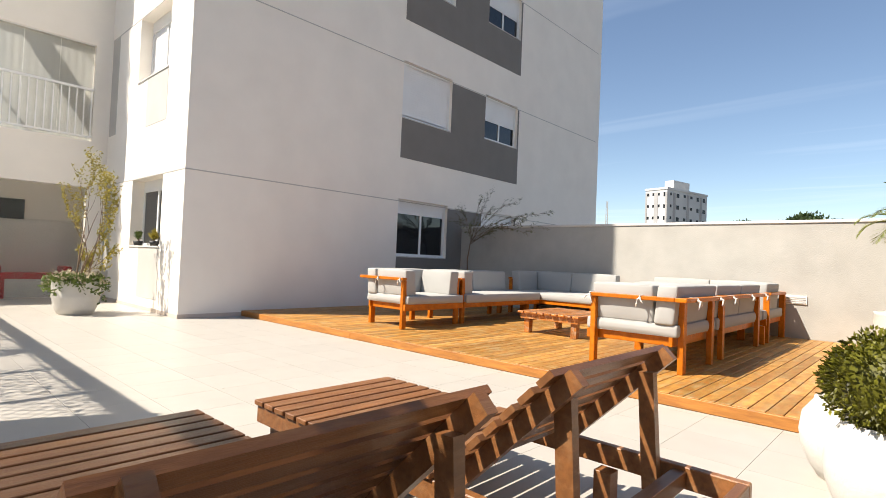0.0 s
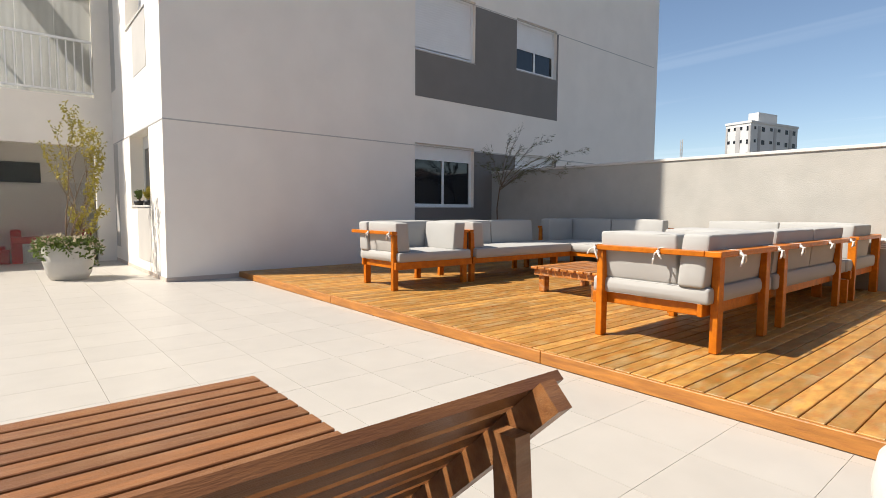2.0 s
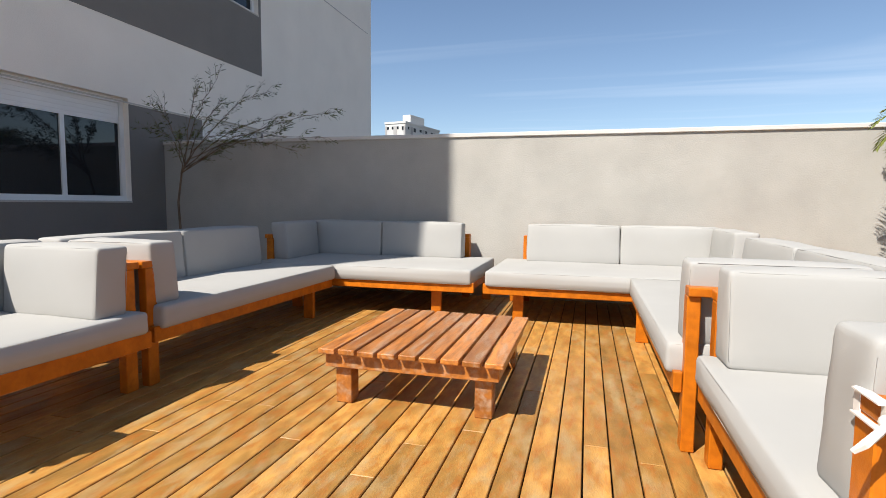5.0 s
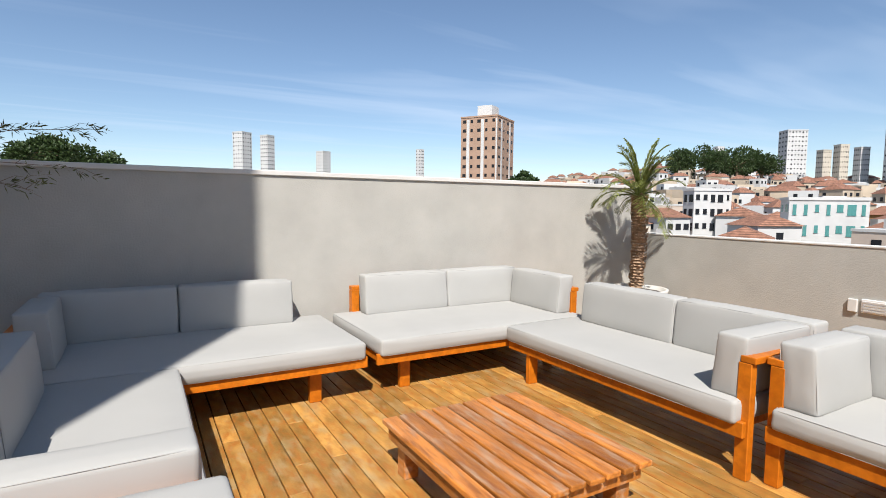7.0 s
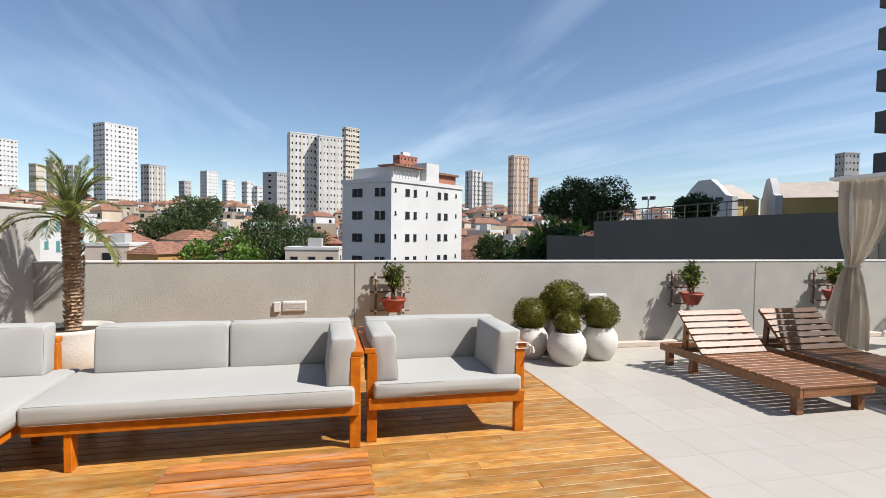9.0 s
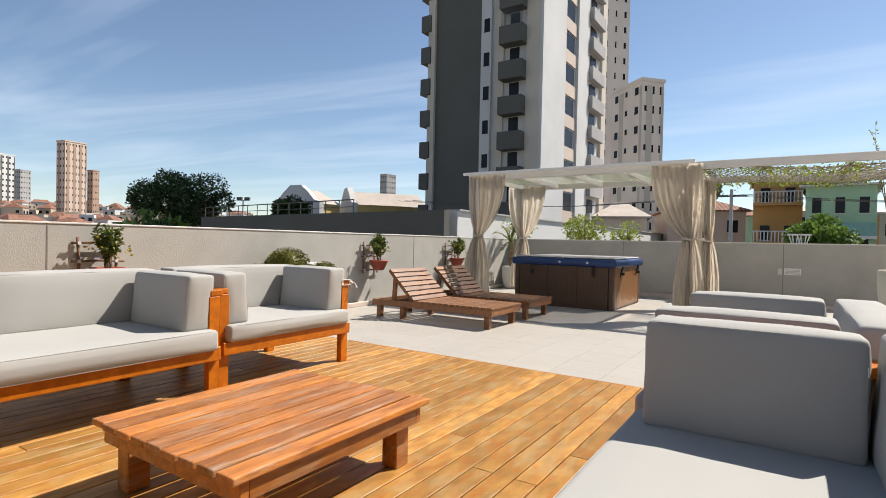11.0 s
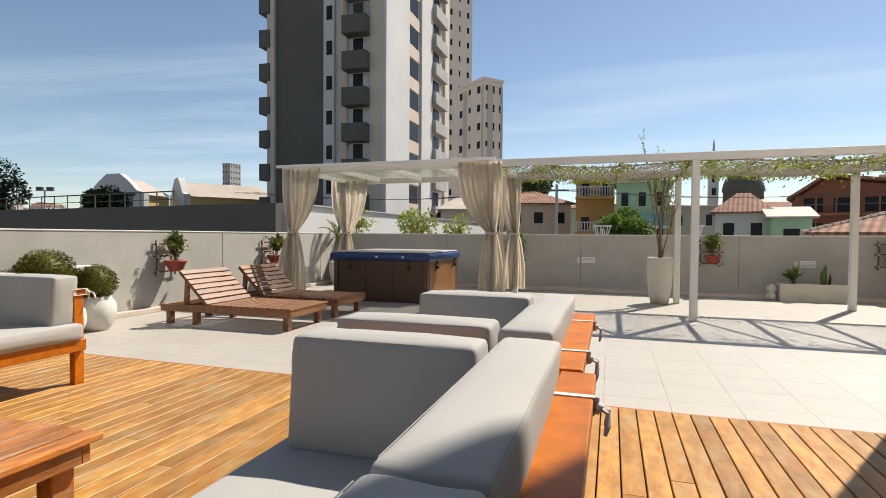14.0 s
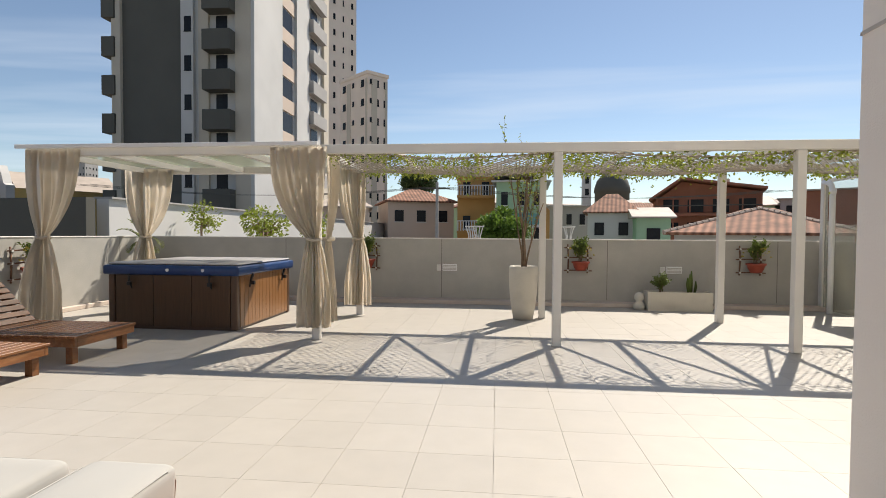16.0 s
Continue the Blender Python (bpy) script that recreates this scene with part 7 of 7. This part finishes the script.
M_TREE2 = leaf_mat("bright_tree_leaf", (0.12, 0.2, 0.03), 0.4)
tree(78.2, 135, 9.5, 6.5, 101, "dark tall tree among the houses", leaf=0.55)
tree(75.5, 110, 5.0, 6.0, 102, "broad green tree among the houses", leaf=0.55)
tree(80.2, 85, 1.5, 5.5, 103, "bright green tree below the parapet", M_TREE2, leaf=0.7)
tree(83.5, 90, 2.8, 5.5, 104, "broad green tree below the parapet", leaf=0.5)
tree(86.3, 95, 2.4, 5.5, 105, "dark green tree below the parapet", leaf=0.5)
tree(88.6, 110, 3.0, 5.0, 106, "round green tree among the roofs", leaf=0.5)
tree(84.8, 150, 8.5, 5.0, 107, "dark green tree among the roofs", leaf=0.55)
tree(117.2, 48, 6.6, 3.2, 108, "tall dark tree beyond the white block", leaf=0.24, n=9000)
tree(120.6, 52, 6.4, 3.0, 109, "tall dark tree beyond the white block", leaf=0.24, n=7500)
tree(114.6, 40, 1.8, 3.0, 110, "spiky green bush behind the parapet", leaf=0.5)
tree(115.4, 42, 2.3, 2.6, 111, "banana-like bush behind the parapet", M_TREE2, leaf=0.9, n=700)
tree(110.0, 60, 1.6, 3.5, 112, "green bush behind the parapet", leaf=0.5)
tree(128.6, 50, 4.9, 1.6, 113, "small dark tree on the neighbour's plot", leaf=0.3)
tree(172.0, 75, 10.5, 3.0, 114, "dark umbrella tree behind the old house", leaf=0.4, flat=0.5)
tree(182.0, 30, 2.7, 1.6, 115, "green bush in the neighbour's garden", M_TREE2, leaf=0.25)
tree(54.0, 330, 34, 11, 116, "dark wooded crown on the hilltop", leaf=1.1, flat=0.6)
tree(56.5, 330, 35, 12, 117, "dark wooded crown on the hilltop", leaf=1.1, flat=0.6)
tree(59.0, 330, 35, 12, 118, "dark wooded crown on the hilltop", leaf=1.1, flat=0.6)
tree(61.0, 335, 33, 10, 119, "dark wooded crown on the hilltop", leaf=1.1, flat=0.6)
tree(38.8, 160, 11.5, 5, 120, "dark tree beside the brown tower", leaf=0.9, flat=0.5)
tree(-7.0, 140, 14.6, 6, 121, "dark tree on the skyline beyond the wall", leaf=0.9, flat=0.5)
tree(-3.5, 150, 13.8, 7, 122, "dark tree on the skyline beyond the wall", leaf=0.9, flat=0.5)
tree(-12.0, 150, 13.4, 7, 123, "dark tree on the skyline beyond the wall", leaf=0.9, flat=0.4)
tree(152.0, 21, 2.4, 0.7, 124, "yellow-green shrub behind the parapet", M_VINE, leaf=0.12, n=500)
tree(158.5, 15.5, 2.05, 0.8, 125, "yellow-green shrub behind the parapet", M_VINE, leaf=0.12, n=700)
tree(163.5, 17, 1.9, 0.6, 126, "yellow-green shrub behind the parapet", M_VINE, leaf=0.12, n=400)

# utility pole with wires among the houses
up_ = thing("utility_pole", "concrete utility pole with cross-arm and cables", "utility pole")
p = Vector((EYE.x, EYE.y, 0)) + bearing(174.6) * 38
bm = bmesh.new()
tube(bm, [(p.x, p.y, -9), (p.x, p.y, 5.0)], [0.16, 0.1], 8)
part("pole", bm, C_GREY, up_)
part("cross_arm", boxb(p.x - 0.9, p.y - 0.05, 4.5, p.x + 0.9, p.y + 0.05, 4.6), C_DARK, up_)
for dx in (-0.8, 0.0, 0.8):
    bm = bmesh.new()
    tube(bm, [(p.x + dx - 25 + i * 5, p.y - 3 + i * 0.6, 4.65 - 0.7 * math.sin(math.pi * (i % 5) / 5)) for i in range(11)], 0.015, 4)
    part("cable", bm, C_DARK, up_)
# ---- planks and tiles ----


def planks():
    rng = random.Random(8)
    root = thing("floor_deck", "warm weathered hardwood deck of narrow boards", "deck", kind="structure")
    # one solid near-black slab stands in for shade between the boards
    part("gap_shade_slab", boxb(0.02, DECK_Y + 0.04, -0.006, E_X - 0.01, N_Y - 0.005, DECK_Z - 0.026), M_GAP_SHADE, root, "near-black slab painted as the shade under the boards")
    meshes = {}
    pitch = 0.106
    n = int((E_X - 0.032) / pitch)
    for i in range(n):
        x = 0.032 + i * pitch
        y = DECK_Y + 0.003
        cuts = [rng.uniform(1.2, 3.4)] if rng.random() < 0.55 else [rng.uniform(0.8, 1.9), rng.uniform(2.6, 4.3)]
        ends = [y + round(c, 1) for c in cuts] + [N_Y - 0.005]
        for e in ends:
            L = round(e - y - 0.004, 2)
            if L not in meshes:
                meshes[L] = mesh_of("plank", boxb(-0.0495, 0, -0.022, 0.0495, L, 0, 0.003), M_DECK)
            p = part("plank", meshes[L], None, root)
            p.location = (x + pitch / 2, y, DECK_Z - 0.002 * rng.random())
            y = e
    for a, b in ((0.01, 2.9), (2.903, 5.85), (5.853, E_X - 0.005)):
        part("edge_board", boxb(a, DECK_Y - 0.028, 0.0, b, DECK_Y, DECK_Z - 0.004, 0.004), M_DECKX, root)


planks()


def tiles():
    rng = random.Random(9)
    root = thing("floor_tiles", "large beige matt porcelain tiles with fine joints", "tiles", kind="structure")
    me = None
    pitch, g = 0.452, 0.0022
    gx, gy = 1.69, 0.0
    rest = bmesh.new()
    cache = {}
    i0, i1 = int(math.floor((-4.15 - gx) / pitch)), int(math.ceil((E_X - 0.12 - gx) / pitch))
    j0, j1 = int(math.floor((S_Y + 0.3 - gy) / pitch)), int(math.ceil((DECK_Y - 0.03 - gy) / pitch))
    count = 0
    for i in range(i0, i1):
        for j in range(j0, j1):
            x0, x1 = max(gx + i * pitch + g / 2, -4.15), min(gx + (i + 1) * pitch - g / 2, E_X - 0.122)
            y0, y1 = max(gy + j * pitch + g / 2, S_Y + 0.302), min(gy + (j + 1) * pitch - g / 2, DECK_Y - 0.031)
            if x1 - x0 < 0.02 or y1 - y0 < 0.02:
                continue
            if y0 > -0.02 and x0 < 0 < x1:
                x0 = 0.015
            if x1 < 0 and y1 > 0:
                y1 = min(y1, -0.014)
                if y1 - y0 < 0.02:
                    continue
            near = -3.9 < (y0 + y1) / 2 and 0.3 < (x0 + x1) / 2 < 8.7
            if near and count < 300:
                key = (round(x1 - x0, 3), round(y1 - y0, 3))
                if key not in cache:
                    cache[key] = mesh_of("tile", boxb(-key[0] / 2, -key[1] / 2, -0.008, key[0] / 2, key[1] / 2, 0), M_TILE)
                t = part("tile", cache[key], None, root)
                t.location = ((x0 + x1) / 2, (y0 + y1) / 2, 0)
                count += 1
            else:
                box(rest, x0, y0, -0.008, x1, y1, 0)
    tagged(part("tile_field", rest, M_TILE2, root), kind="stuff")


tiles()
